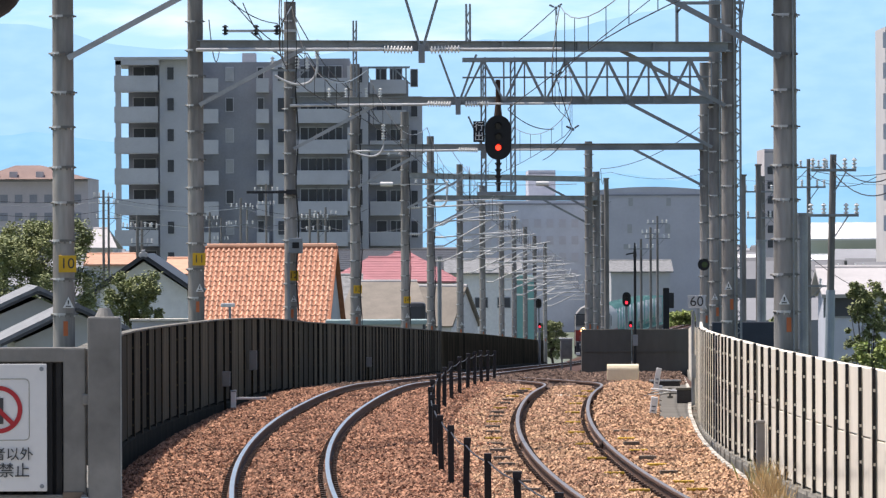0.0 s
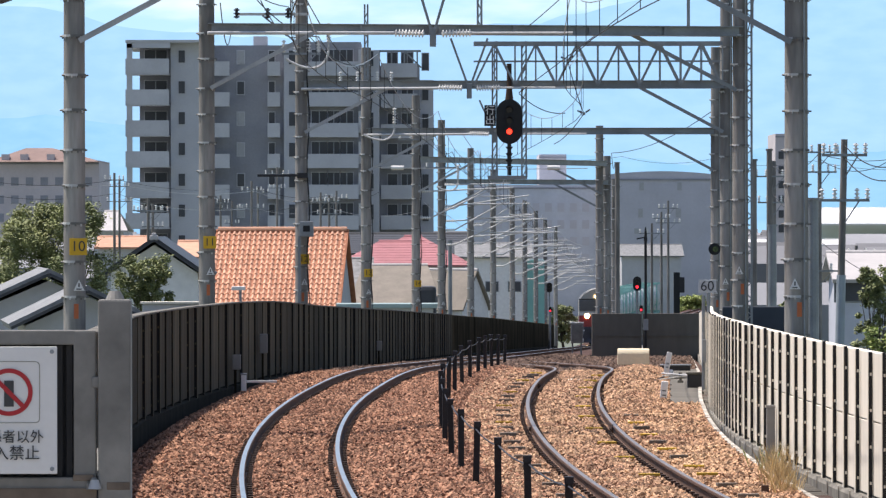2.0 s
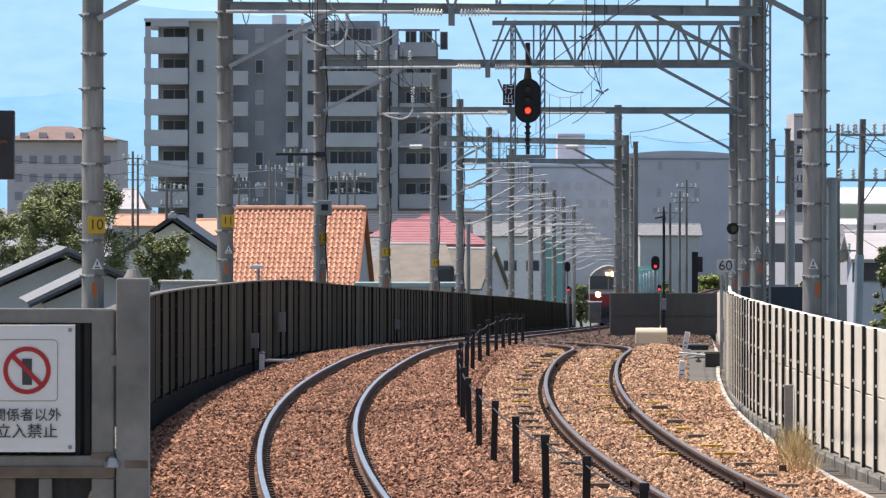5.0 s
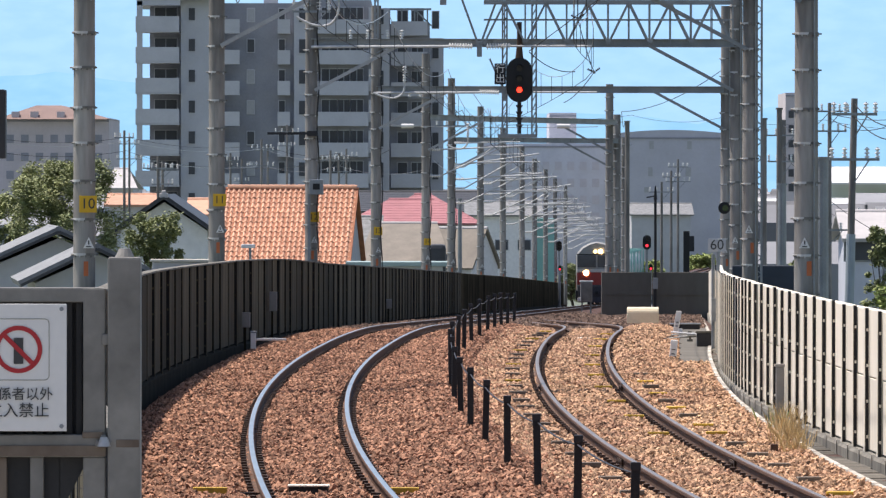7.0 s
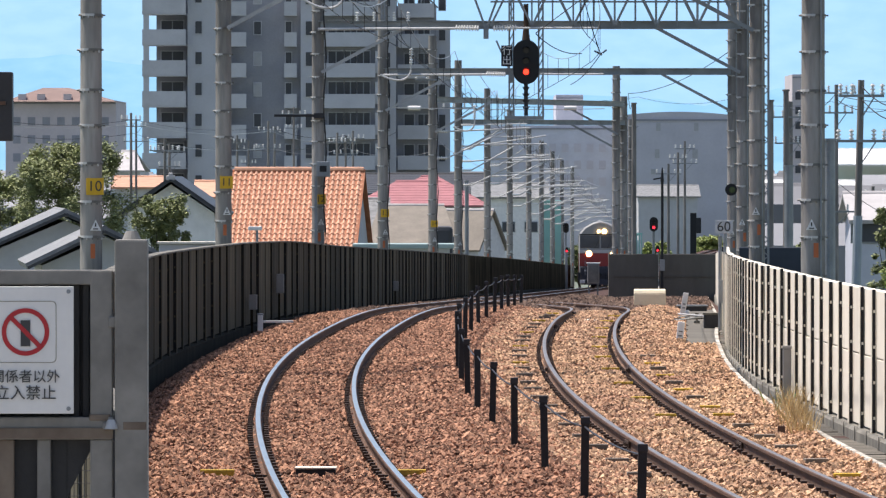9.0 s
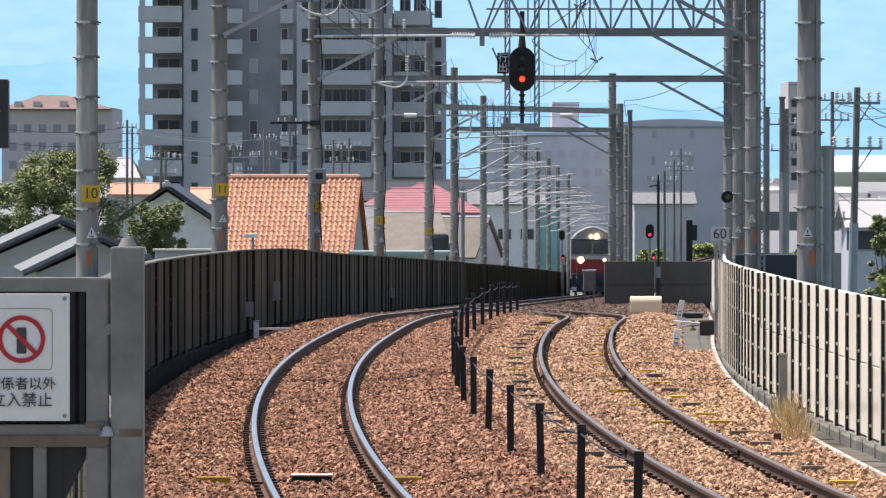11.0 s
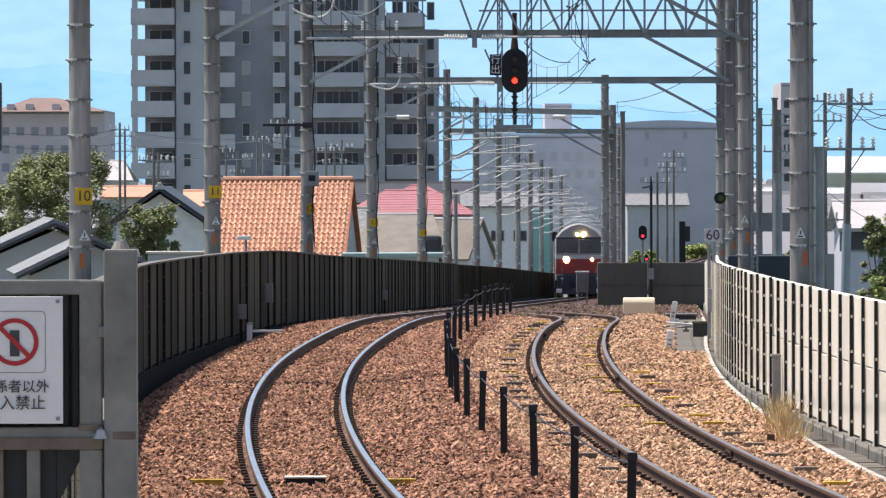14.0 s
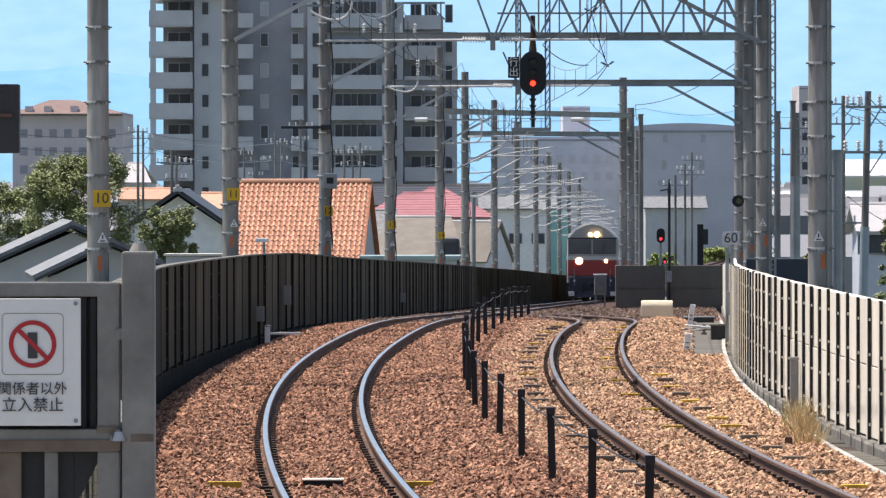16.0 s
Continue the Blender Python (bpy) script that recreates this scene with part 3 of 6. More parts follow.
def step_wall():
    """Where the viaduct narrows to one track a wall closes its far side."""
    w = thing("wall_step", (0, 0, 0), "dark weathered concrete wall across the narrowing viaduct", "wall", kind="structure")
    x, z = main_line(STEP)
    x0, x1 = 5.933, right_edge(STEP)[0] + WALL_R + 0.1
    mid = 7.736
    for a, b in ((x0, mid - 0.02), (mid + 0.02, x1)):
        bm = bmesh.new()
        span(bm, a, b, STEP, STEP + 0.18, z - 0.7, z + WALL_H, 0.02)
        part("panel", bm, FARWALL, w)
    bm = bmesh.new()
    span(bm, x0, x1, STEP - 0.03, STEP, z + 0.62, z + 0.65)
    part("ledge", bm, FARWALL, w)
    bm = bmesh.new()
    for d in steps(STEP + 0.2, 470, 1.32):
        xx, zz = main_line(d)
        span(bm, xx + 2.74, xx + 2.86, d, d + 1.28, zz - 0.6, zz + WALL_H)
    tagged(part("far_panels", bm, FARWALL, w), "parapet of the single track beyond", kind="stuff")


step_wall()

# ---- platform and camera's stand ----
bm = bmesh.new()
sweep(bm, [(-9.0, GROUND), (-1.62, GROUND), (-1.62, 0.9), (-1.5, 0.9), (-1.5, 1.1), (-9.0, 1.1)], steps(-60, 24.6, 4), lambda d: (main_x(d), 0.0))
tagged(part("platform", bm, PLATFORM), "bare concrete end of a station platform", "platform", kind="structure")


def catenary_pole(d, side, plate="", top=8.8, base_off=3.1, r=0.15, warn=True, name="catenary_pole", extra=0.0):
    """Concrete pole outside the parapet with step bands; side -1 by the main track, +1 by the loop."""
    x, z = main_line(d)
    single = d >= 200
    x += -base_off if side < 0 else (base_off if single else 3.7 + base_off)
    x += extra
    t = thing(name, (x, d, z), "tall grey concrete catenary pole with pale step bands", "catenary pole", "catenary poles along the line")
    bm = bmesh.new()
    rod(bm, (0, 0, GROUND - z - 0.3), (0, 0, top), r * 1.12, r * 0.93, 18)
    part("shaft", bm, CONCRETE, t, smooth=True)
    bm = bmesh.new()
    rod(bm, (0, 0, -0.012), (0, 0, 0.022), r * 1.07, seg=16)
    n0 = len(bm.faces)
    for k in range(5):
        a = -2.6 + 0.5 * k
        box(bm, (r * 1.07 * math.cos(a), r * 1.07 * math.sin(a), -0.02), (0.02, 0.02, 0.03))
    rod(bm, (-r * 1.26, -r * 0.3, 0), (-r * 0.8, -r * 0.3, 0), 0.014, seg=5)
    rod(bm, (r * 1.24, -r * 0.3, 0), (r * 0.8, -r * 0.3, 0), 0.012, seg=5)
    bm.faces.ensure_lookup_table()
    for f in bm.faces[n0:]:
        f.material_index = 1
    me = finish("band", bm, (BAND, FENCE))
    h = 1.2
    k = 0
    while h < top - 0.1:
        shared("band", me, t, (0, 0, h + 0.02 * math.sin(k * 3.7 + d)), 0.35 * math.sin(k * 2.3 + d))
        h += 0.51
        k += 1
    if side > 0 and d < 200:
        bm = bmesh.new()
        rod(bm, (0.62 * r, -r * 1.05, -1.5), (0.62 * r, -r * 0.98, top - 0.4), 0.013, seg=6)
        part("conduit", bm, STEEL, t)
    bm = bmesh.new()
    rod(bm, (0, 0, 1.44), (0, 0, 1.64), r * 1.07, seg=16, cap=False)
    for f in list(bm.faces):
        c = f.calc_center_median()
        if c.y > -0.02 or abs(c.x - 0.02) > r * 0.30:
            bm.faces.remove(f)
    part("orange_band", bm, ORANGE, t)
    if warn:
        tx = 0.07 if side < 0 else -0.03
        bm = bmesh.new()
        v = [[bm.verts.new((tx + a * 0.075, -r * 1.12 - e, 1.88 + b * 0.075)) for a, b in ((-1, -0.8), (1, -0.8), (0, 1.2))] for e in (0.014, 0.006)]
        bm.faces.new(v[0])
        bm.faces.new(v[1][::-1])
        for k in range(3):
            bm.faces.new((v[0][k], v[1][k], v[1][(k + 1) % 3], v[0][(k + 1) % 3]))
        bmesh.ops.recalc_face_normals(bm, faces=bm.faces)
        sg = part("warning_triangle", bm, WHITE, t)
        bm = bmesh.new()
        span(bm, tx - 0.009, tx + 0.009, -r * 1.12 - 0.022, -r * 1.12 - 0.018, 1.87, 1.925)
        span(bm, tx - 0.035, tx + 0.035, -r * 1.12 - 0.022, -r * 1.12 - 0.018, 1.835, 1.85)
        part("triangle_mark", bm, INK, sg)
    if plate:
        bm = bmesh.new()
        box(bm, (0.06, -r * 1.12 - 0.01, 2.42), (0.24, 0.014, 0.23), 0.004)
        p = part("number_plate", bm, YELLOW, t, "yellow plate with black digits")
        letters(plate, (0.06, -r * 1.12 - 0.02, 2.42), 0.20, INK, p)
    return t


def letters(text, loc, size, material, parent, name="lettering"):
    cu = bpy.data.curves.new(name, "FONT")
    cu.body = text
    cu.size = size
    cu.align_x, cu.align_y = "CENTER", "CENTER"
    cu.extrude = 0.002
    ob = new(name, cu)
    dg = bpy.context.evaluated_depsgraph_get()
    me = bpy.data.meshes.new_from_object(ob.evaluated_get(dg))
    bpy.data.objects.remove(ob)
    me.materials.clear()
    me.materials.append(material)
    o = new(name, me)
    o.parent = parent
    o.location = loc
    o.rotation_euler = (radians(90), 0, 0)
    return o


LEFT_D = [92.5, 125.5, 158, 192, 230, 256, 294, 332, 373, 406, 440, 474, 508]
for i, d in enumerate(LEFT_D):
    catenary_pole(d, -1, str(10 + i) if i < 5 else "", top=8.8 if i != 1 else 9.6)
for d in (93.5, 128, 158, 192):
    catenary_pole(d, 1, r=0.165 if d < 100 else 0.15)
for d in (247, 262, 300):
    catenary_pole(d, 1, top=7.6 if d != 247 else 8.3, warn=False, extra=-0.14 if d == 247 else 0)


def portal(d0, d1, h, truss=False, w=0.11, single=False):
    """A steel beam across the tracks between two poles, with knee braces."""
    x0, z0 = main_line(d0)
    xa = x0 - 3.1
    x1, z1 = main_line(d1)
    xb = x1 + (3.1 if single else 6.8)
    dm = (d0 + d1) / 2
    z = (z0 + z1) / 2 + h
    t = thing("portal_beam", (0, 0, 0), "grey steel portal beam across the tracks with knee braces", "portal beam", "portal beams over the line")
    bm = bmesh.new()
    bar(bm, (xa, d0, z + 0.028), (xb, d1, z + 0.028), 0.26, 0.165)
    for e in (-0.058, 0.114):
        bar(bm, (xa, d0 - 0.03, z + e), (xb, d1 - 0.03, z + e), 0.40, 0.016)
    n = 7
    for k in range(1, n):
        x, d = xa + (xb - xa) * k / n, d0 + (d1 - d0) * k / n
        span(bm, x - 0.025, x + 0.025, d - 0.19, d - 0.12, z - 0.05, z + 0.106)
    part("beam", bm, STEEL, t)
    for x, s, dd in ((xa, 1, d0), (xb, -1, d1)):
        bm = bmesh.new()
        bar(bm, (x + 0.08 * s, dd - 0.22, z - 1.08), (x + 2.05 * s, dd - 0.22, z - 0.03), 0.085, 0.075)
        # Left braces get a paler steel to imitate sunlight on them.
        part("knee_brace", bm, STEEL if s < 0 else GALV, t)
    if truss:
        x2, x3 = 1.106, xb - 0.1
        zt = z + 0.98
        bm = bmesh.new()
        for s in (-1, 1):
            yy = dm - 0.35 * s
            bar(bm, (x2, yy, zt), (x3, yy, zt), 0.09, 0.09)
            bar(bm, (x2, yy, (z + zt) / 2 + 0.08), (x3, yy, (z + zt) / 2 + 0.08), 0.025, 0.025)
            n = 6
            for k in range(n):
                a, b = x2 + (x3 - x2) * k / n, x2 + (x3 - x2) * (k + 1) / n
                bar(bm, (a, yy, z), ((a + b) / 2, yy, zt), 0.045, 0.045)
                bar(bm, ((a + b) / 2, yy, zt), (b, yy, z), 0.045, 0.045)
                bar(bm, (b, yy, z), (b, yy, zt), 0.03, 0.03)
                bar(bm, ((a + b) / 2, yy, z), ((a + b) / 2, yy, zt), 0.025, 0.025)
        part("truss", bm, STEEL, t)
    return t


portal(92.5, 93.5, 6.3)
portal(125.5, 128, 6.36)
portal(158, 158, 6.45, True, 0.14)
portal(192, 192, 6.4)
portal(230, 247, 6.75, single=True)
portal(256, 262, 6.5, single=True)


def train():
    """Diesel locomotive with a rounded cab front; its base lies at rail level under the front buffer beam."""
    t = thing("locomotive", (0, 0, 0), "red and grey diesel locomotive with lit headlamps", "locomotive")
    W, L = 1.42, 18.0
    prof = [(-W, 0.95), (-W, 3.30), (-W * 0.93, 3.54), (-W * 0.70, 3.90), (-W * 0.34, 4.18), (0, 4.28), (W * 0.34, 4.18), (W * 0.70, 3.90), (W * 0.93, 3.54), (W, 3.30), (W, 0.95)]
    bm = bmesh.new()
    rings = []
    for y, sx, dz in ((0.0, 0.94, -0.10), (0.12, 0.98, -0.03), (0.45, 1.0, 0), (L, 1.0, 0)):
        rings.append([bm.verts.new((x * sx, y, z + (dz if z > 3.4 else 0))) for x, z in prof])
    for a, b in zip(rings, rings[1:]):
        for k in range(len(prof)):
            bm.faces.new((a[k], a[(k + 1) % len(prof)], b[(k + 1) % len(prof)], b[k]))
    bm.faces.new(rings[0])
    bm.faces.new(rings[-1])
    bmesh.ops.recalc_face_normals(bm, faces=bm.faces)
    part("body", bm, LOCOGREY, t, smooth=True)
    bm = bmesh.new()
    span(bm, -W * 0.945, W * 0.945, -0.02, 0.1, 1.33, 2.18, 0.03)
    span(bm, -W - 0.012, W + 0.012, 0.13, L - 0.3, 1.0, 2.18)
    part("red_band", bm, LOCORED, t, "deep red lower body")
    bm = bmesh.new()
    span(bm, -W * 0.95, W * 0.95, -0.025, 0.1, 2.20, 2.40, 0.02)
    part("stripe", bm, LOCOPALE, t, "off-white stripe")
    for a, b in ((-0.92, -0.03), (0.03, 0.92)):
        bm = bmesh.new()
        span(bm, W * a, W * b, -0.03, 0.08, 2.52, 3.34, 0.05)
        part("windscreen", bm, LOCOGLASS, t, "grey tinted windscreen")
    bm = bmesh.new()
    span(bm, -W * 0.96, W * 0.96, -0.035, 0.1, 3.36, 3.43, 0.01)
    part("visor", bm, BLACK, t, "dark edge over the windscreen")
    for e in (-W - 0.012, W + 0.002):
        bm = bmesh.new()
        span(bm, e, e + 0.01, 0.3, 1.3, 2.52, 3.30)
        part("side_window", bm, LOCOGLASS, t)
    for e in (-0.35, 0.45):
        bm = bmesh.new()
        bar(bm, (e, -0.06, 2.5), (e + 0.25, -0.06, 3.05), 0.025, 0.02)
        part("wiper", bm, BLACK, t)
    for e in (-1, 1):
        bm = bmesh.new()
        rod(bm, (e * 0.98, -0.32, 0.75), (e * 0.98, -0.32, 1.7), 0.018, seg=6)
        rod(bm, (e * 0.98, -0.32, 1.3), (e * 0.98, -0.1, 1.3), 0.015, seg=6)
        part("handrail", bm, STEEL, t)
    bm = bmesh.new()
    box(bm, (0, 0.0, 0.80), (W * 1.80, 0.3, 1.06), 0.12)
    span(bm, -W - 0.015, W + 0.015, 0.14, 2.0, 0.3, 1.3, 0.02)
    part("skirt", bm, LOCODARK, t, "dark blue-grey skirt")
    bm = bmesh.new()
    span(bm, -0.55, 0.55, -0.14, 0.1, 0.55, 0.95, 0.03)
    rod(bm, (0, -0.55, 0.8), (0, 0.0, 0.8), 0.12, seg=10)
    part("coupler", bm, BLACK, t)
    bm = bmesh.new()
    pr = [(-1.25, -0.10, 0.14), (0.0, -0.42, 0.14), (1.25, -0.10, 0.14), (1.25, -0.02, 0.52), (0.0, -0.30, 0.52), (-1.25, -0.02, 0.52)]
    va, vb = [bm.verts.new(p) for p in pr], [bm.verts.new((p[0], p[1] + 0.06, p[2])) for p in pr]
    for q in ((0, 1, 4, 5), (1, 2, 3, 4)):
        bm.faces.new([va[k] for k in q])
        bm.faces.new([vb[k] for k in q][::-1])
    for k in range(6):
        bm.faces.new((va[k], va[(k + 1) % 6], vb[(k + 1) % 6], vb[k]))
    bmesh.ops.recalc_face_normals(bm, faces=bm.faces)
    part("plough", bm, LOCODARK, t, "dark pointed track plough")
    for e in (-1, 1):
        bm = bmesh.new()
        span(bm, e * 1.15 - 0.16, e * 1.15 + 0.16, -0.24, -0.15, 0.22, 0.46, 0.02)
        part("step", bm, WHITE, t, "white footstep")
    for x, r in ((-0.98, 0.06), (1.02, 0.05)):
        bm = bmesh.new()
        rod(bm, (x, -0.19, 1.06), (x, -0.1, 1.06), r, seg=12)
        part("marker_lamp", bm, WHITE, t, "small white marker lamp")
    for x in (-0.5, -0.35, 0.35, 0.5):
        bm = bmesh.new()
        tube(bm, [(x, -0.16 - 0.09 * math.sin(k * math.pi / 6), 0.9 - 0.09 * k) for k in range(7)], 0.025, 6)
        part("brake_hose", bm, BLACK, t)
    for x, r, m in ((-0.73, 0.19, LAMPGLOW), (0.75, 0.10, LAMPDIM)):
        bm = bmesh.new()
        rod(bm, (x, -0.06, 2.14), (x, 0.05, 2.14), r, seg=16)
        part("headlamp", bm, m, t, "lit warm headlamp")
    for x, r, m in ((-0.10, 0.11, LAMPDIM), (0.26, 0.15, LAMPGLOW)):
        bm = bmesh.new()
        rod(bm, (x, -0.10, 3.60), (x, 0.15, 3.60), r, seg=16)
        part("top_lamp", bm, m, t, "lit warm headlamp")
    for y in (3.5, 9.0, 14.5):
        bm = bmesh.new()
        span(bm, -1.1, 1.1, y - 1.4, y + 1.4, 0.35, 0.8, 0.05)
        b = part("bogie", bm, LOCODARK, t)
        for yy in (y - 0.95, y + 0.95):
            for s in (-1, 1):
                bm = bmesh.new()
                rod(bm, (s * 0.53, yy, 0.43), (s * 0.66, yy, 0.43), 0.43, seg=20)
                part("wheel", bm, DARKSTEEL, b)
    return t


locomotive = train()


def tank_wagon():
    """Flat wagon with three tank containers; its base lies at rail level under the front coupler."""
    t = thing("tank_wagon", (0, 0, 0), "flat railway wagon with silver tank containers in teal frames", "freight wagon", "wagons behind the locomotive")
    L, W = 20.4, 1.22
    bm = bmesh.new()
    span(bm, -W, W, 0.3, L - 0.3, 0.92, 1.06, 0.02)
    for e in (-W + 0.1, W - 0.22):
        span(bm, e, e + 0.12, 0.3, L - 0.3, 0.62, 0.92)
    span(bm, -W, W, 0.15, 0.3, 0.7, 1.1, 0.02)
    span(bm, -W, W, L - 0.3, L - 0.15, 0.7, 1.1, 0.02)
    part("underframe", bm, LOCODARK, t)
    for y in (0.0, L):
        bm = bmesh.new()
        span(bm, -0.12, 0.12, y - 0.15, y + 0.15, 0.7, 0.95, 0.03)
        part("coupler", bm, BLACK, t)
    for y in (3.1, L - 3.1):
        bm = bmesh.new()
        for e in (-0.85, 0.85):
            span(bm, e - 0.07, e + 0.07, y - 1.2, y + 1.2, 0.35, 0.6, 0.04)
        span(bm, -0.9, 0.9, y - 0.2, y + 0.2, 0.45, 0.65, 0.03)
        b = part("bogie", bm, LOCODARK, t)
        for yy in (y - 0.95, y + 0.95):
            for e in (-0.55, 0.55):
                bm = bmesh.new()
                rod(bm, (e - 0.06, yy, 0.43), (e + 0.06, yy, 0.43), 0.43, seg=20)
                part("wheel", bm, DARKSTEEL, b)
    for k in range(3):
        y0 = 0.6 + 6.5 * k
        y1 = y0 + 6.06
        bm = bmesh.new()
        for y in (y0 + 0.07, y1 - 0.07):
            for e in (-W + 0.08, W - 0.08):
                span(bm, e - 0.04, e + 0.04, y - 0.05, y + 0.05, 1.06, 3.75)
            span(bm, -W, W, y - 0.07, y + 0.07, 3.62, 3.75)
            span(bm, -W, W, y - 0.07, y + 0.07, 1.06, 1.26)
            for e in (-1, 1):
                bar(bm, (e * (W - 0.15), y, 1.9), (e * 0.35, y, 1.25), 0.09, 0.09)
        for e in (-W + 0.06, W - 0.06):
            span(bm, e - 0.05, e + 0.05, y0, y1, 1.08, 1.20)
        f = part("container_frame", bm, TEAL, t, "teal container frame")
        bm = bmesh.new()
        prev = None
        n = 28
        for y, r in ((0.22, 0.25), (0.27, 0.75), (0.42, 1.0), (0.62, 1.14), (5.44, 1.14), (5.64, 1.0), (5.79, 0.75), (5.84, 0.25)):
            ring = [bm.verts.new((r * math.cos(2 * math.pi * j / n), y0 + y, 2.42 + r * math.sin(2 * math.pi * j / n))) for j in range(n)]
            if prev:
                for j in range(n):
                    bm.faces.new((prev[j], prev[(j + 1) % n], ring[(j + 1) % n], ring[j]))
            else:
                bm.faces.new(ring[::-1])
            prev = ring
        bm.faces.new(prev)
        bmesh.ops.recalc_face_normals(bm, faces=bm.faces)
        barrel = part("barrel", bm, BARREL, t, "ribbed silver tank barrel", smooth=True)
        for j in range(8):
            bm = bmesh.new()
            rod(bm, (0, y0 + 0.85 + 0.62 * j, 2.42), (0, y0 + 0.93 + 0.62 * j, 2.42), 1.17, seg=28)
            part("rib", bm, BARREL, barrel, smooth=True)
        bm = bmesh.new()
        rod(bm, (0, y0 + 3.03, 3.45), (0, y0 + 3.03, 3.66), 0.3, seg=14)
        part("hatch", bm, BARREL, barrel, "round top hatch", smooth=True)
    return t


wagons = [tank_wagon()]
for k in range(3):
    wagons.append(copy_thing(wagons[0], Matrix()))


def along_line(d, length):
    """Pose of a vehicle whose ends stand on the line d and d + length metres ahead."""
    (xa, za), (xb, zb) = main_line(d), main_line(d + length)
    return pose(xa, d, za, math.degrees(math.atan2(zb - za, length)), 0, -math.degrees(math.atan2(xb - xa, length)))


def motions():
    """The train runs towards the station along the main track, its wagons round the far curve behind it."""
    nose = lambda k: 373 + 9.6 * (16 - k)
    walk(locomotive, [(float(k), along_line(nose(k), 18.0)) for k in range(17)])
    for i, w in enumerate(wagons):
        walk(w, [(float(k), along_line(nose(k) + 19.2 + 22.0 * i, 20.4)) for k in range(17)])


# ---- platform end: gate, sign and post ----
def platform_gate():
    D = 24.0
    z0, z1 = 1.1, 2.332
    g = thing("platform_gate", (0, D, 1.1), "grey painted steel platform-end gate with a slotted dark panel", "gate")
    def sub(name, m, *boxes, label="", bevel=0.006):
        bm = bmesh.new()
        for b in boxes:
            span(bm, b[0], b[1], b[2], b[3], b[4] - 1.1, b[5] - 1.1, bevel)
        return part(name, bm, m, g, label)
    px0, px1 = -1.16, -1.044
    sub("post", FENCE, (px0, px1, -0.055, 0.055, 1.1, 2.44), bevel=0.008)
    bm = bmesh.new()
    rod(bm, ((px0 + px1) / 2, 0, 2.44 - 1.1), ((px0 + px1) / 2, 0, 2.47 - 1.1), 0.035, 0.02, 14)
    part("post_cap", bm, FENCE, g)
    xl = -2.428
    sub("top_rail", FENCE, (xl, -1.174, -0.03, 0.03, 2.28, 2.332))
    sub("stile", FENCE, (-1.248, -1.168, -0.032, 0.028, 1.804, 2.33))
    sub("middle_rail", FENCE, (xl, -1.17, -0.034, 0.03, 1.732, 1.812))
    sub("lower_stile", FENCE, (-1.248, -1.168, -0.03, 0.03, 1.1, 1.732))
    sub("lower_stile", FENCE, (-1.436, -1.388, -0.02, 0.02, 1.1, 1.732))
    sub("hinge", FENCE, (-1.202, -1.144, -0.06, -0.03, 1.768, 1.792), (-1.184, -1.164, -0.06, -0.03, 1.792, 1.812))
    sub("latch", FENCE, (-1.182, -1.144, -0.045, 0.0, 2.128, 2.168))
    sub("lower_flange", FENCERUST, (xl, -1.166, -0.042, -0.034, 1.736, 1.774), label="rust-stained lower flange", bevel=0.002)
    sub("lower_stile", FENCERUST, (-1.60, -1.518, -0.02, 0.02, 1.1, 1.732))
    sub("rust_patch", FENCERUST, (-1.25, -1.176, -0.040, -0.033, 1.800, 1.822), label="patch of rust", bevel=0.003)
    sub("rust_patch", FENCERUST, (px0 + 0.03, px1 - 0.004, -0.0575, -0.05, 1.768, 1.796), label="patch of rust", bevel=0.003)
    bm = bmesh.new()
    rod(bm, (-1.172, -0.062, 0.672), (-1.172, -0.062, 0.704), 0.024, 0.014, 14)
    part("hinge_pin", bm, GALV, g, "pale hinge pin", smooth=True)
    # Corner of the added shade sheet, cut to fit the camera's view.
    bm = bmesh.new()
    pr = [(-1.334, 0.632), (-1.248, 0.632), (-1.248, 0.594), (-1.334, 0.424)]
    va, vb = ([bm.verts.new((x, y, z)) for x, z in pr] for y in (0.02, 0.026))
    bm.faces.new(va)
    bm.faces.new(vb[::-1])
    for k in range(4):
        bm.faces.new((va[k], va[(k + 1) % 4], vb[(k + 1) % 4], vb[k]))
    bmesh.ops.recalc_face_normals(bm, faces=bm.faces)
    part("corner_shade_sheet", bm, FENCEDARK, g)
    for k in range(4):
        bm = bmesh.new()
        rod(bm, (-1.33 + 0.022 * k, 0.03, 0.0), (-1.33 + 0.022 * k, 0.03, 0.63), 0.0014, seg=5)
        part("mesh_wire", bm, DARKSTEEL, g)
    for k in range(8):
        bm = bmesh.new()
        rod(bm, (-1.34, 0.033, 0.25 + 0.045 * k), (-1.25, 0.033, 0.25 + 0.045 * k), 0.0014, seg=5)
        part("mesh_wire", bm, DARKSTEEL, g)
    for k in range(14):
        x = -1.264 - k * 0.035
        sub("slat", FENCEDARK, (x - 0.011, x + 0.011, 0.0, 0.02, 1.804, 2.28), bevel=0.002)
    sub("backing", FENCEDARK, (xl, -1.248, 0.03, 0.036, 1.804, 2.28), bevel=0)
    # Added dark sheet stands in for shaded space seen through the gate.
    sub("lower_shade_sheet", FENCEDARK, (xl, -1.332, 0.02, 0.026, 1.1, 1.732), bevel=0)
    s = thing("warning_sign", (-1.474, D - 0.06, 2.05), "white keep-out sign with a red prohibition ring and dark characters", "sign")
    w, h = 0.17, 0.225
    bm = bmesh.new()
    box(bm, (0, 0, 0), (2 * w, 0.008, 2 * h), 0.003)
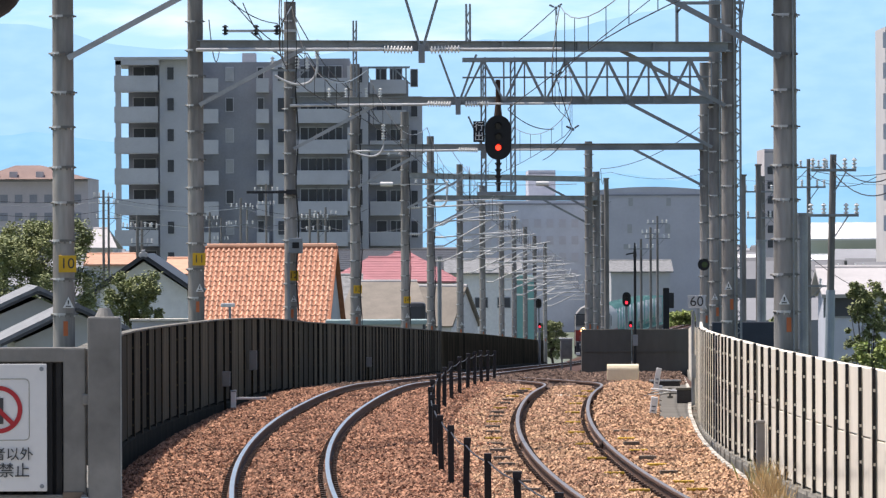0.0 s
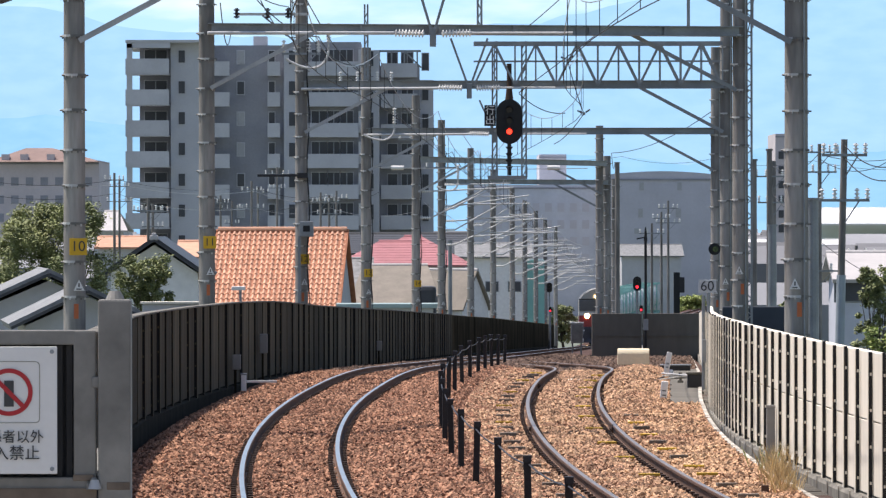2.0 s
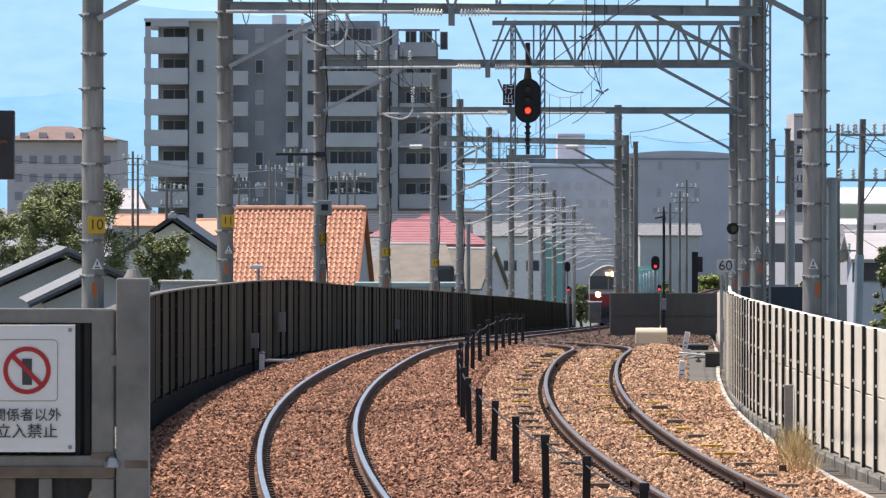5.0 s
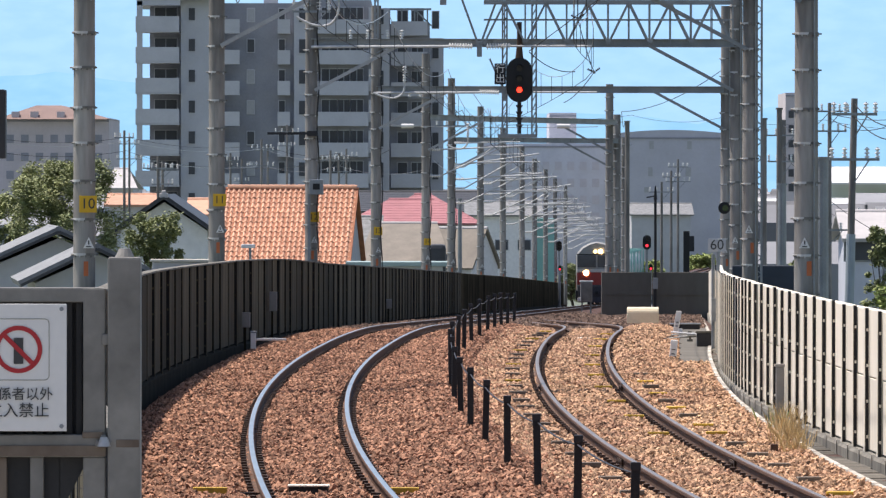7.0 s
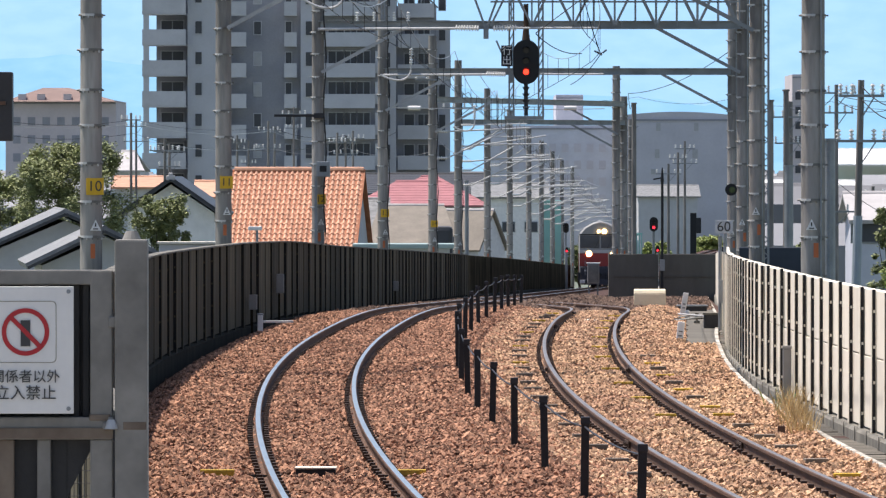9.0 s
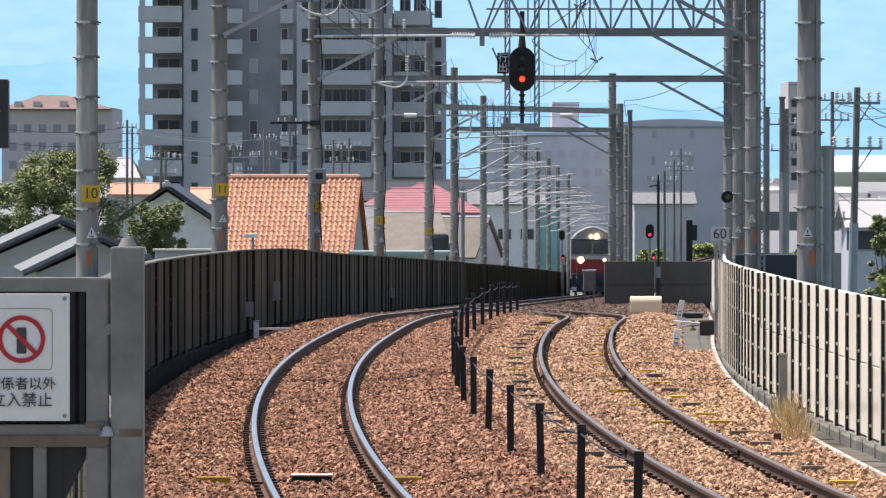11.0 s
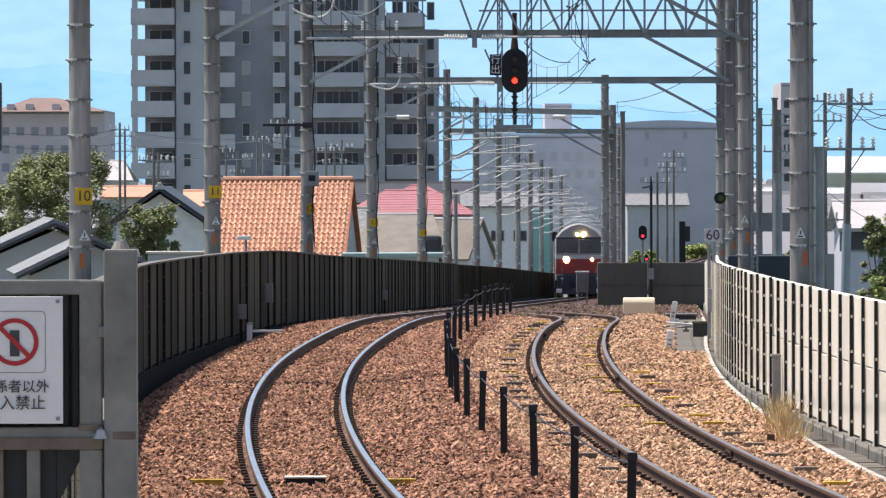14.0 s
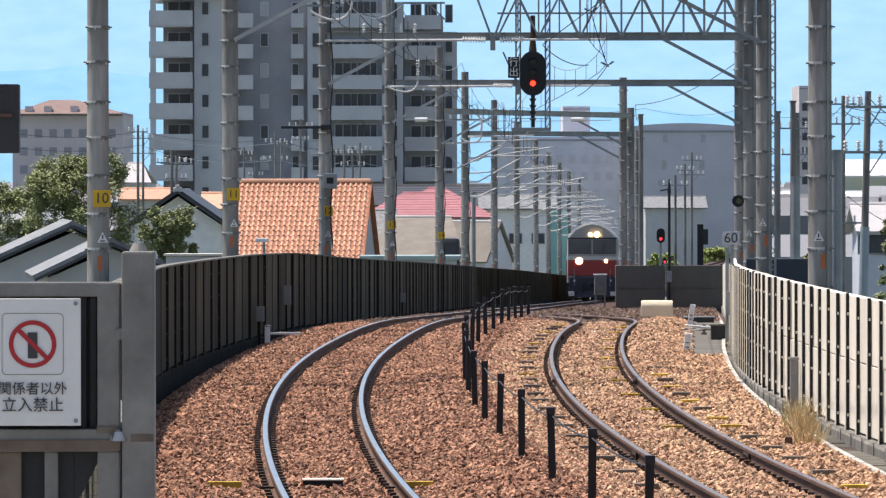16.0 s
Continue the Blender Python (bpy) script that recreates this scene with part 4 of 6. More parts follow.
    part("board", bm, SIGNWHITE, s)
    bm = bmesh.new()
    cz = 0.064
    n = 40
    for r0, r1 in ((0.068, 0.084),):
        vs = [[bm.verts.new((r * math.cos(2 * math.pi * k / n), -0.008 + e, cz + r * math.sin(2 * math.pi * k / n))) for r in (r0, r1)] for k in range(n) for e in (0,)]
        for k in range(n):
            bm.faces.new((vs[k][0], vs[k][1], vs[(k + 1) % n][1], vs[(k + 1) % n][0]))
    part("ring", bm, SIGNRED, s, "red prohibition ring")
    bm = bmesh.new()
    box(bm, (0, -0.0095, cz), (0.16, 0.001, 0.016), 0, Euler((0, radians(45), 0)).to_matrix())
    part("slash", bm, SIGNRED, s)
    bm = bmesh.new()
    box(bm, (0, -0.0075, cz - 0.005), (0.034, 0.002, 0.092), 0)
    part("symbol_bar", bm, INK, s)
    bm = bmesh.new()
    hw, rc, path = 0.108, 0.016, []
    for sx, sz, a0 in ((1, 1, 0), (-1, 1, 90), (-1, -1, 180), (1, -1, 270)):
        for k in range(5):
            a = radians(a0 + 22.5 * k)
            path.append((sx * (hw - rc) + rc * math.cos(a), -0.0055, cz + sz * (hw - rc) + rc * math.sin(a)))
    tube(bm, path + path[:1], 0.0012, 5)
    part("border", bm, mat("olive sign border", (0.30, 0.29, 0.22), 0.6), s)
    for text, y, sz in (("関係者以外", 667, 24), ("立入禁止", 696, 27)):
        o = letters(text, (0, -0.008, (619 - y) * 24 / 12000), sz * 24 / 12000 * 1.02, INK, s)
    for sx in (-1, 1):
        for sz in (-1, 1):
            bm = bmesh.new()
            rod(bm, (sx * (w - 0.018), -0.009, sz * (h - 0.018)), (sx * (w - 0.018), 0, sz * (h - 0.018)), 0.008, seg=8)
            part("bolt", bm, STEEL, s)


platform_gate()


def platform_mast():
    """Mast on the platform that carries a dark board and a horn loudspeaker."""
    x = -1.432
    t = thing("platform_mast", (x, 20, 1.1), "slim dark platform mast with a board and horn", "mast")
    bm = bmesh.new()
    rod(bm, (0, 0, 0), (0, 0, 3.0), 0.03, seg=12)
    part("pole", bm, DARKSTEEL, t)
    bm = bmesh.new()
    span(bm, 0.0, -1.268 - x, -0.03, 0.03, 2.773 - 1.1, 2.977 - 1.1, 0.006)
    b = part("board", bm, DARKSTEEL, t, "dark brown board seen from behind")
    bm = bmesh.new()
    span(bm, 0.02, -1.268 - x - 0.02, -0.04, -0.03, 2.88 - 1.1, 2.89 - 1.1)
    part("board_seam", bm, RUST, b)
    bm = bmesh.new()
    bmesh.ops.create_uvsphere(bm, u_segments=24, v_segments=14, radius=0.13, matrix=Matrix.Translation((-1.277 - x, 0, 3.483 - 1.1)))
    rod(bm, (0, 0, 3.483 - 1.1), (-1.277 - x, 0, 3.483 - 1.1), 0.025)
    part("horn", bm, BLACK, t, "black round horn", smooth=True)


platform_mast()


# ---- small things on the ballast ----
def marker_posts():
    bm = bmesh.new()
    span(bm, -0.033, 0.033, -0.033, 0.033, -0.35, 0.72, 0.006)
    shaft = finish("shaft", bm, PLASTIC)
    bm = bmesh.new()
    span(bm, -0.038, 0.038, -0.038, 0.038, 0.68, 0.74, 0.006)
    cap = finish("cap", bm, DARKSTEEL)
    ds = [50, 55.4, 60.4, 65.7, 71, 75.8, 80.3, 85.5, 91, 96, 101, 106, 111, 116, 121, 126, 131, 136, 141, 146.5]
    tops = []
    for i, d in enumerate(ds):
        x, z = main_line(d)
        x += 1.90
        t = thing("boundary_post", (x, d, z - 0.09), "black recycled-plastic post between the two tracks", "post", "posts between the tracks")
        shared("shaft", shaft, t, (0, 0, 0), 0.1 * math.sin(i * 3))
        shared("cap", cap, t)
        t.rotation_euler = (0.03 * math.sin(i * 2.3), 0.025 * math.sin(i * 1.7 + 1), 0)
        tops.append(Vector((x, d, z + 0.57)))
    for a, b in zip(tops, tops[1:]):
        w = thing("post_wire", a, "thin dark wire strung between the posts", "wire", "wires between the posts")
        bm = bmesh.new()
        tube(bm, [p - a for p in sag(a, b, 0.03)], 0.008, 5)
        part("strand", bm, DARKSTEEL, w)


marker_posts()


def simple(name, label, category, loc, pieces, group="", rot=(0, 0, 0)):
    """A small thing: pieces are (part name, material, list of boxes, bevel)."""
    t = thing(name, loc, label, category, group)
    t.rotation_euler = [radians(a) for a in rot]
    for pn, m, boxes, bev in pieces:
        bm = bmesh.new()
        for b in boxes:
            span(bm, *b, bev)
        part(pn, bm, m, t)
    return t


simple("fouling_marker", "white fouling marker post with faded black ticks, leaning", "marker post", (3.762, 108, -0.14),
       [("shaft", WHITE, [(-0.055, 0.055, -0.05, 0.05, -0.12, 0.36)], 0.015), ("tick", INK, [(-0.03, 0.03, -0.056, -0.051, 0.20, 0.215)], 0), ("tick", INK, [(-0.03, 0.03, -0.056, -0.051, 0.13, 0.145)], 0)], rot=(0, 6, 0))
simple("marker_board", "narrow white marker board with grey writing, leaning", "marker post", (4.512, 128, -0.14),
       [("board", WHITE, [(-0.05, 0.05, -0.02, 0.02, -0.05, 0.45)], 0.012), ("writing_bar", STEEL, [(-0.025, 0.025, -0.026, -0.021, 0.22, 0.25)], 0), ("writing_bar", STEEL, [(-0.025, 0.025, -0.026, -0.021, 0.15, 0.18)], 0)], rot=(0, 10, 0))
simple("small_marker", "short round-topped white marker beside the trough", "marker post", (4.546, 126, -0.2), [("shaft", WHITE, [(-0.04, 0.04, -0.04, 0.04, -0.1, 0.22)], 0.03)])


def cream_block():
    t = thing("cover_hood", (4.27, 140, -0.075), "cream half-round concrete hood lying on the ballast", "concrete hood")
    bm = bmesh.new()
    pr = [(-0.12, -0.1), (0.12, -0.1), (0.12, 0.14), (0.08, 0.21), (0, 0.24), (-0.08, 0.21), (-0.12, 0.14)]
    a = [bm.verts.new((-0.325, y, z)) for y, z in pr]
    b = [bm.verts.new((0.325, y, z)) for y, z in pr]
    bm.faces.new(a)
    bm.faces.new(b[::-1])
    for k in range(len(pr)):
        bm.faces.new((a[k], b[k], b[(k + 1) % len(pr)], a[(k + 1) % len(pr)]))
    bmesh.ops.recalc_face_normals(bm, faces=bm.faces)
    bmesh.ops.bevel(bm, geom=bm.edges[:], offset=0.012, segments=2, affect="EDGES")
    part("hood", bm, CREAM, t)


cream_block()
simple("edge_post", "short white post with a horizontal pale bar at the ballast edge", "marker post", (-3.10, 115, -0.16),
       [("post", WHITE, [(-0.045, 0.045, -0.045, 0.045, -0.15, 0.33)], 0.01), ("cap", STEEL, [(-0.055, 0.055, -0.055, 0.055, 0.33, 0.36)], 0.01), ("bar", WHITE, [(0.05, 0.56, -0.03, 0.03, 0.20, 0.24)], 0.006)])
simple("track_magnet", "dark train-stop magnet with a worn pale top between the rails", "track magnet", (-1.153, 61.5, -0.13),
       [("housing", BLACK, [(-0.18, 0.18, -0.1, 0.1, -0.05, 0.085)], 0.01), ("cover", WALL_PALE, [(-0.19, 0.19, -0.12, 0.12, 0.085, 0.10)], 0.006), ("arm", TIEYELLOW, [(-1.05, -0.74, -0.06, 0.06, 0.02, 0.075)], 0.005), ("arm", TIEYELLOW, [(0.72, 1.0, -0.06, 0.06, 0.02, 0.075)], 0.005), ("cable", CABLE, [(-0.75, 0.72, 0.15, 0.18, -0.01, 0.02)], 0)])
simple("track_magnet", "flat concrete-topped track device between the loop rails", "track magnet", (2.728, 124, -0.16),
       [("housing", DARKSTEEL, [(-0.12, 0.12, -0.3, 0.3, -0.05, 0.03)], 0.01), ("cover", WALL_PALE, [(-0.14, 0.14, -0.34, 0.34, 0.03, 0.05)], 0.006)])
simple("junction_box", "dark cable junction box with a pale lid by the trough", "junction box", (4.63, 117, -0.10),
       [("box", DARKSTEEL, [(-0.13, 0.13, -0.12, 0.12, -0.05, 0.23)], 0.015), ("lid", UPSTAND, [(-0.15, 0.15, -0.14, 0.14, 0.23, 0.27)], 0.008)])


def walkway():
    """Stained concrete between the ballast shoulder and the kerb, where the point gear stands."""
    bm = bmesh.new()
    rows = []
    for d in steps(107, 146, 1.5):
        z = rail_z(d) - 0.10
        xa, xb = 4.02 + 0.036 * (d - 112) + 0.05 * math.sin(d * 1.7), kerb_line(d)[0] - 0.01
        rows.append([bm.verts.new(p) for p in ((xa, d, z), (xb, d, z), (xb, d, z - 0.3), (xa, d, z - 0.3))])
    for a, b in zip(rows, rows[1:]):
        for k in range(4):
            bm.faces.new((a[k], a[(k + 1) % 4], b[(k + 1) % 4], b[k]))
    bm.faces.new(rows[0])
    bm.faces.new(rows[-1][::-1])
    bmesh.ops.recalc_face_normals(bm, faces=bm.faces)
    return tagged(part("walkway", bm, FARWALL), "stained dark concrete walkway beside the kerb", "walkway", kind="structure")


walkway()


def point_gear():
    t = thing("point_gear", (4.2, 121, -0.10), "weathered steel point rods on low stands beside the loop", "point gear")
    for a, b, r in (((0.0, 0, 0.16), (0.95, -1.2, 0.10), 0.016), ((0.02, 0.4, 0.10), (0.9, 0.8, 0.17), 0.014), ((-0.15, -0.6, 0.05), (0.55, -0.2, 0.13), 0.012)):
        bm = bmesh.new()
        rod(bm, a, b, r, seg=8)
        part("rod", bm, PIPE, t)
    for x, y, h in ((0.32, -0.3, 0.16), (0.62, -0.6, 0.15), (0.9, -1.0, 0.14), (0.78, 0.7, 0.2)):
        bm = bmesh.new()
        span(bm, x - 0.05, x + 0.05, y - 0.05, y + 0.05, 0, 0.04, 0.005)
        rod(bm, (x, y, 0.02), (x, y, h), 0.022, seg=8)
        box(bm, (x, y, h), (0.07, 0.07, 0.05), 0.008)
        part("stand", bm, UPSTAND, t)
    bm = bmesh.new()
    tube(bm, sag((-0.4, 1.4, 0.03), (0.7, 2.6, 0.03), 0.01), 0.012, 6)
    part("cable", bm, CABLE, t)


point_gear()
simple("junction_box", "low dark equipment case against the far wall", "junction box", (5.145, 140, -0.42),
       [("box", DARKSTEEL, [(-0.3, 0.3, -0.15, 0.15, -0.1, 0.22)], 0.015), ("lid", STEEL, [(-0.32, 0.32, -0.17, 0.17, 0.22, 0.25)], 0.008)])
simple("concrete_block", "loose grey concrete block beside the ballast", "concrete block", (3.966, 106, -0.28), [("block", UPSTAND, [(-0.2, 0.35, -0.25, 0.25, -0.1, 0.12)], 0.03)])
simple("stub_post", "short brown stub post by the kerb", "post", (3.544, 71, -0.14), [("shaft", RUST, [(-0.04, 0.04, -0.04, 0.04, -0.1, 0.12)], 0.008)])
simple("stub_post", "short concrete stub post against the pale wall", "post", (4.06, 80, -0.02), [("shaft", DECK, [(-0.05, 0.05, -0.05, 0.05, -0.25, 0.56)], 0.012), ("cap", DECK, [(-0.055, 0.055, -0.055, 0.055, 0.56, 0.60)], 0.01)])
for px, d, z, hh in ((530, 127, 0.35, 0.36), (475, 119, 0.18, 0.26), (727, 178, 0.25, 0.25)):
    x, zz = main_line(d)
    simple("wall_box", "small pale grey cable box on the dark parapet", "cable box", (x + WALL_L + 0.17, d, zz + z), [("case", DECK, [(-0.06, 0.08, -0.10, 0.10, 0, hh)], 0.01), ("conduit", UPSTANDSHADE, [(-0.03, 0.01, -0.02, 0.02, -0.8, 0.0)], 0)])


def trough_cable():
    pts = []
    for d in steps(104, 126, 2):
        x, z = right_edge(d)
        pts.append((x + 1.2 + 0.25 * math.sin(d * 0.21), d, z - 0.05 + 0.05 * math.sin(d)))
    t = thing("cable", (0, 0, 0), "loose black cable lying beside the loop track", "cable")
    bm = bmesh.new()
    tube(bm, pts, 0.009)
    part("sheath", bm, CABLE, t)


trough_cable()


def tuft(px, d, z, n, h, m, seed, name="grass_tuft"):
    rng = random.Random(seed)
    bm = bmesh.new()
    for k in range(n):
        a, r = rng.uniform(0, 6.28), rng.uniform(0, 0.22)
        p = Vector((r * math.cos(a), 2.0 * r * math.sin(a), 0))
        q = p + Vector((rng.uniform(-0.16, 0.16), rng.uniform(-0.16, 0.16), h * rng.uniform(0.25, 1.15)))
        s = Vector((math.cos(a * 3), math.sin(a * 3), 0)) * 0.003
        mid = (p + q) / 2 + Vector((0, 0, 0.05))
        v = [bm.verts.new(c) for c in (p - s, p + s, mid + s * 0.8, q, mid - s * 0.8)]
        bm.faces.new(v)
    o = part(name, bm, m)
    o.location = (px, d, z)
    return tagged(o, "dry straw-coloured grass tuft by the kerb", "grass", kind="stuff")


tuft(3.84, 74.0, -0.12, 170, 0.44, DRYGRASS, 1)
tuft(3.95, 76.5, -0.12, 150, 0.36, DRYGRASS, 2)
tuft(3.90, 78.0, -0.12, 60, 0.34, LEAFLIGHT, 3)
tuft(3.76, 71.5, -0.12, 170, 0.32, DRYGRASS, 4)


# ---- signals ----
def signal(loc, r, lit, mat_lit, scale=1.0, hang=False, label="black oval colour-light signal showing red", post=0.0):
    t = thing("signal", loc, label, "signal", "railway signals")
    w, h = 0.30 * scale, 0.52 * scale
    bm = bmesh.new()
    pts = []
    n = 14
    for k in range(n + 1):
        a = math.pi * k / n
        pts.append((w * math.cos(a), h - w + w * math.sin(a)))
    for k in range(n + 1):
        a = math.pi + math.pi * k / n
        pts.append((w * math.cos(a), -h + w + w * math.sin(a)))
    f = [bm.verts.new((x, 0, z)) for x, z in pts]
    b = [bm.verts.new((x * 0.98, 0.06, z * 0.98)) for x, z in pts]
    bm.faces.new(f)
    bm.faces.new(b[::-1])
    for k in range(len(pts)):
        bm.faces.new((f[k], f[(k + 1) % len(pts)], b[(k + 1) % len(pts)], b[k]))
    span(bm, -w * 0.5, w * 0.5, 0.06, 0.28, -h * 0.7, h * 0.7, 0.02)
    bmesh.ops.recalc_face_normals(bm, faces=bm.faces)
    part("backboard", bm, BLACK, t)
    for k, z in enumerate((0.27, 0.02, -0.23)):
        z *= scale
        bm = bmesh.new()
        rod(bm, (0, -0.02, z), (0, 0.03, z), r, seg=18)
        part("lens", bm, mat_lit if k == lit else LENSOFF, t, "glowing red lens" if k == lit else "unlit lens")
        bm = bmesh.new()
        n = 12
        a0 = [bm.verts.new((r * 1.25 * math.cos(math.pi * j / n), -0.01, z + r * 1.25 * math.sin(math.pi * j / n))) for j in range(n + 1)]
        a1 = [bm.verts.new((r * 1.2 * math.cos(math.pi * j / n), -0.22 * scale, z + 0.01 + r * 1.2 * math.sin(math.pi * j / n))) for j in range(n + 1)]
        for j in range(n):
            bm.faces.new((a0[j], a0[j + 1], a1[j + 1], a1[j]))
        part("hood", bm, BLACK, t)
    if post:
        bm = bmesh.new()
        rod(bm, (0, 0.14, -post), (0, 0.14, 0), 0.06, seg=10)
        part("post", bm, STEEL, t)
    return t


sg = signal((1.931, 157.6, 5.117), 0.066, 2, REDGLOW, label="black oval colour-light signal showing red, hung from a steel frame")
bm = bmesh.new()
rod(bm, (0, 0.14, 0.3), (0, 0.14, 1.35), 0.06, seg=10)
rod(bm, (0, 0.14, 0.5), (0, 0.14, 0.85), 0.10, 0.06, seg=10)
part("hanger_tube", bm, FASTEN, sg, "rusty hanger tube")
bm = bmesh.new()
rod(bm, (0, 0.14, -0.5), (0, 0.14, -1.25), 0.05, seg=10)
for k in range(4):
    rod(bm, (0, 0.14, -0.58 - 0.15 * k), (0, 0.14, -0.64 - 0.15 * k), 0.09, 0.06, seg=10)
part("lower_tube", bm, DARKSTEEL, sg)
bm = bmesh.new()
box(bm, (-0.447, 0.02, 0.14), (0.263, 0.03, 0.486), 0.006)
plate = part("route_plate", bm, BLACK, sg, "black plate with white characters")
letters("行", (-0.447, -0.004, 0.25), 0.23, WHITE, plate)
letters("出", (-0.447, -0.004, 0.02), 0.23, WHITE, plate)


def signal_frame():
    t = thing("hanging_gantry", (0, 158, 0), "grey steel hanging frame with a grated service platform", "signal frame")
    for px in (905, 957):
        bm = bmesh.new()
        x = (px - 784) * 158 / 12000
        for s in (-0.05, 0.05):
            bar(bm, (x + s, 0, 3.806), (x + s, 0, 6.966), 0.04, 0.05)
        z = 3.806
        while z < 6.966:
            bar(bm, (x - 0.05, 0, z), (x + 0.05, 0, z + 0.2), 0.025, 0.025)
            z += 0.2
        part("hanger", bm, STEEL, t)
    bm = bmesh.new()
    span(bm, 1.435, 2.344, -0.5, 0.3, 3.78, 3.859)
    part("service_platform", bm, STEEL, t)
    bm = bmesh.new()
    for px in (893, 910, 928, 945, 962):
        x = (px - 784) * 158 / 12000
        bar(bm, (x, -0.5, 3.832), (x, -0.5, 4.069), 0.015, 0.015)
    bar(bm, (1.435, -0.5, 4.069), (2.344, -0.5, 4.069), 0.015, 0.015)
    part("guard_rail", bm, STEEL, t)


signal_frame()
signal((9.325, 300, 0.12), 0.062, 2, REDFAR, 0.62, post=3.0)
signal((10.45, 330, -1.343), 0.055, 2, REDFAR, 0.3, post=1.6)
signal((7.665, 420, -2.5), 0.06, 2, REDFAR, 0.32, post=3.5)
signal((7.63, 421, -1.15), 0.09, 9, REDFAR, 0.6, label="black oval colour-light signal with all lenses unlit", post=5.0)


def repeater():
    t = thing("round_signal", (6.681, 157.5, 2.149), "dark round signal disc on the pole", "signal")
    bm = bmesh.new()
    rod(bm, (0, -0.28, 0), (0, -0.22, 0), 0.14, seg=20)
    part("disc", bm, BLACK, t)
    bm = bmesh.new()
    rod(bm, (0.02, -0.31, 0), (0.02, -0.28, 0), 0.07, seg=14)
    part("lens", bm, mat("dim green lens", (0.06, 0.09, 0.03), 0.2), t)


repeater()


def speed_sign():
    z0 = -0.1
    t = thing("speed_sign", (4.804, 116, z0), "pale speed board with black digits on a slim post", "speed sign")
    bm = bmesh.new()
    box(bm, (0, -0.03, 1.656 - z0), (0.30, 0.012, 0.22), 0.004)
    b = part("board", bm, PLASTER, t)
    letters("60", (0, -0.04, 1.656 - z0), 0.24, INK, b)
    bm = bmesh.new()
    rod(bm, (0.02, 0, -0.3), (0.02, 0, 1.656 - z0 + 0.1), 0.03, seg=10)
    part("post", bm, STEEL, t)
    bm = bmesh.new()
    rod(bm, (-0.06, 0.1, -0.3), (-0.06, 0.1, 1.6), 0.03, seg=8)
    part("conduit", bm, STEEL, t)
    bm = bmesh.new()
    span(bm, -0.09, 0.09, -0.08, 0.06, 0.45, 0.85, 0.01)
    part("switch_case", bm, STEEL, t)


speed_sign()


def black_mast():
    t = thing("radio_mast", (7.844, 242.6, -2.4), "slim black mast with a short side arm before the dark wall", "mast")
    h = 2.639 + 2.4
    bm = bmesh.new()
    rod(bm, (0, 0, 0), (0, 0, h - 0.5), 0.05, seg=10)
    rod(bm, (0, 0, h - 0.5), (0, 0, h), 0.07, 0.025, seg=10)
    part("mast", bm, BLACK, t)
    bm = bmesh.new()
    bar(bm, (-0.32, 0, h - 0.42), (0, 0, h - 0.36), 0.05, 0.05)
    part("arm", bm, BLACK, t)
    bm = bmesh.new()
    span(bm, -0.09, 0.09, -0.12, 0.0, 1.35, 1.75, 0.01)
    part("box", bm, STEEL, t)


black_mast()
simple("equipment_post", "squat black post with a box behind the wall", "post", (9.672, 262, -7.9), [("shaft", BLACK, [(-0.12, 0.12, -0.1, 0.1, -0.1, 0.888 + 7.9)], 0.02), ("box", DARKSTEEL, [(0.1, 0.3, -0.1, 0.1, 8.0, 8.6)], 0.02)])


# ---- overhead equipment ----
def insulator(bm, a, b, r=0.055, n=7):
    """One turned body from a to b with n sheds."""
    a, b = Vector(a), Vector(b)
    q = (b - a).to_track_quat("Z", "Y")
    prof = [(0.0, 0.45)]
    for k in range(n):
        prof += [((k + 0.2) / n, 0.45), ((k + 0.35) / n, 1.0), ((k + 0.6) / n, 0.95), ((k + 0.75) / n, 0.45)]
    prof.append((1.0, 0.45))
    seg, prev = 10, None
    for u, f in prof:
        p = a.lerp(b, u)
        ring = [bm.verts.new(p + q @ Vector((r * f * math.cos(2 * math.pi * j / seg), r * f * math.sin(2 * math.pi * j / seg), 0))) for j in range(seg)]
        if prev:
            for j in range(seg):
                bm.faces.new((prev[j], prev[(j + 1) % seg], ring[(j + 1) % seg], ring[j]))
        else:
            bm.faces.new(ring[::-1])
        prev = ring
    bm.faces.new(prev)
    return bm


def cantilever(d, h=5.55, reach=3.3, rise=0.5):
    x, z = main_line(d)
    t = thing("cantilever_arm", (x - 3.1, d - 0.16, z), "pale galvanised cantilever arm with white insulators over the track", "cantilever arm", "cantilever arms along the line")
    bm = bmesh.new()
    rod(bm, (0.5, 0, h), (reach, 0, h + rise), 0.026, seg=7)
    rod(bm, (0.5, 0, h - 0.9), (reach - 0.7, 0, h + rise * 0.7), 0.026, seg=7)
    part("tube", bm, PIPE, t)
    bm = bmesh.new()
    rod(bm, (1.4, 0, h - 0.45), (reach + 0.15, 0, h - 0.42), 0.022, seg=7)
    part("steady_arm", bm, PIPE, t)
    for zz in (h, h - 0.9):
        bm = bmesh.new()
        insulator(bm, (0.12, 0, zz), (0.5, 0, zz), 0.06, 5)
        part("insulator", bm, PORCELAIN, t)


for i, d in enumerate(LEFT_D[4:]):
    cantilever(d, rise=(0.12, 0.4, 0.2, 0.5)[i % 4])
for d in LEFT_D[5:]:
    cantilever(d - 0.3, 6.35, 2.6, rise=0.04)
    cantilever(d + 0.5, 5.0, 3.4, rise=0.22)


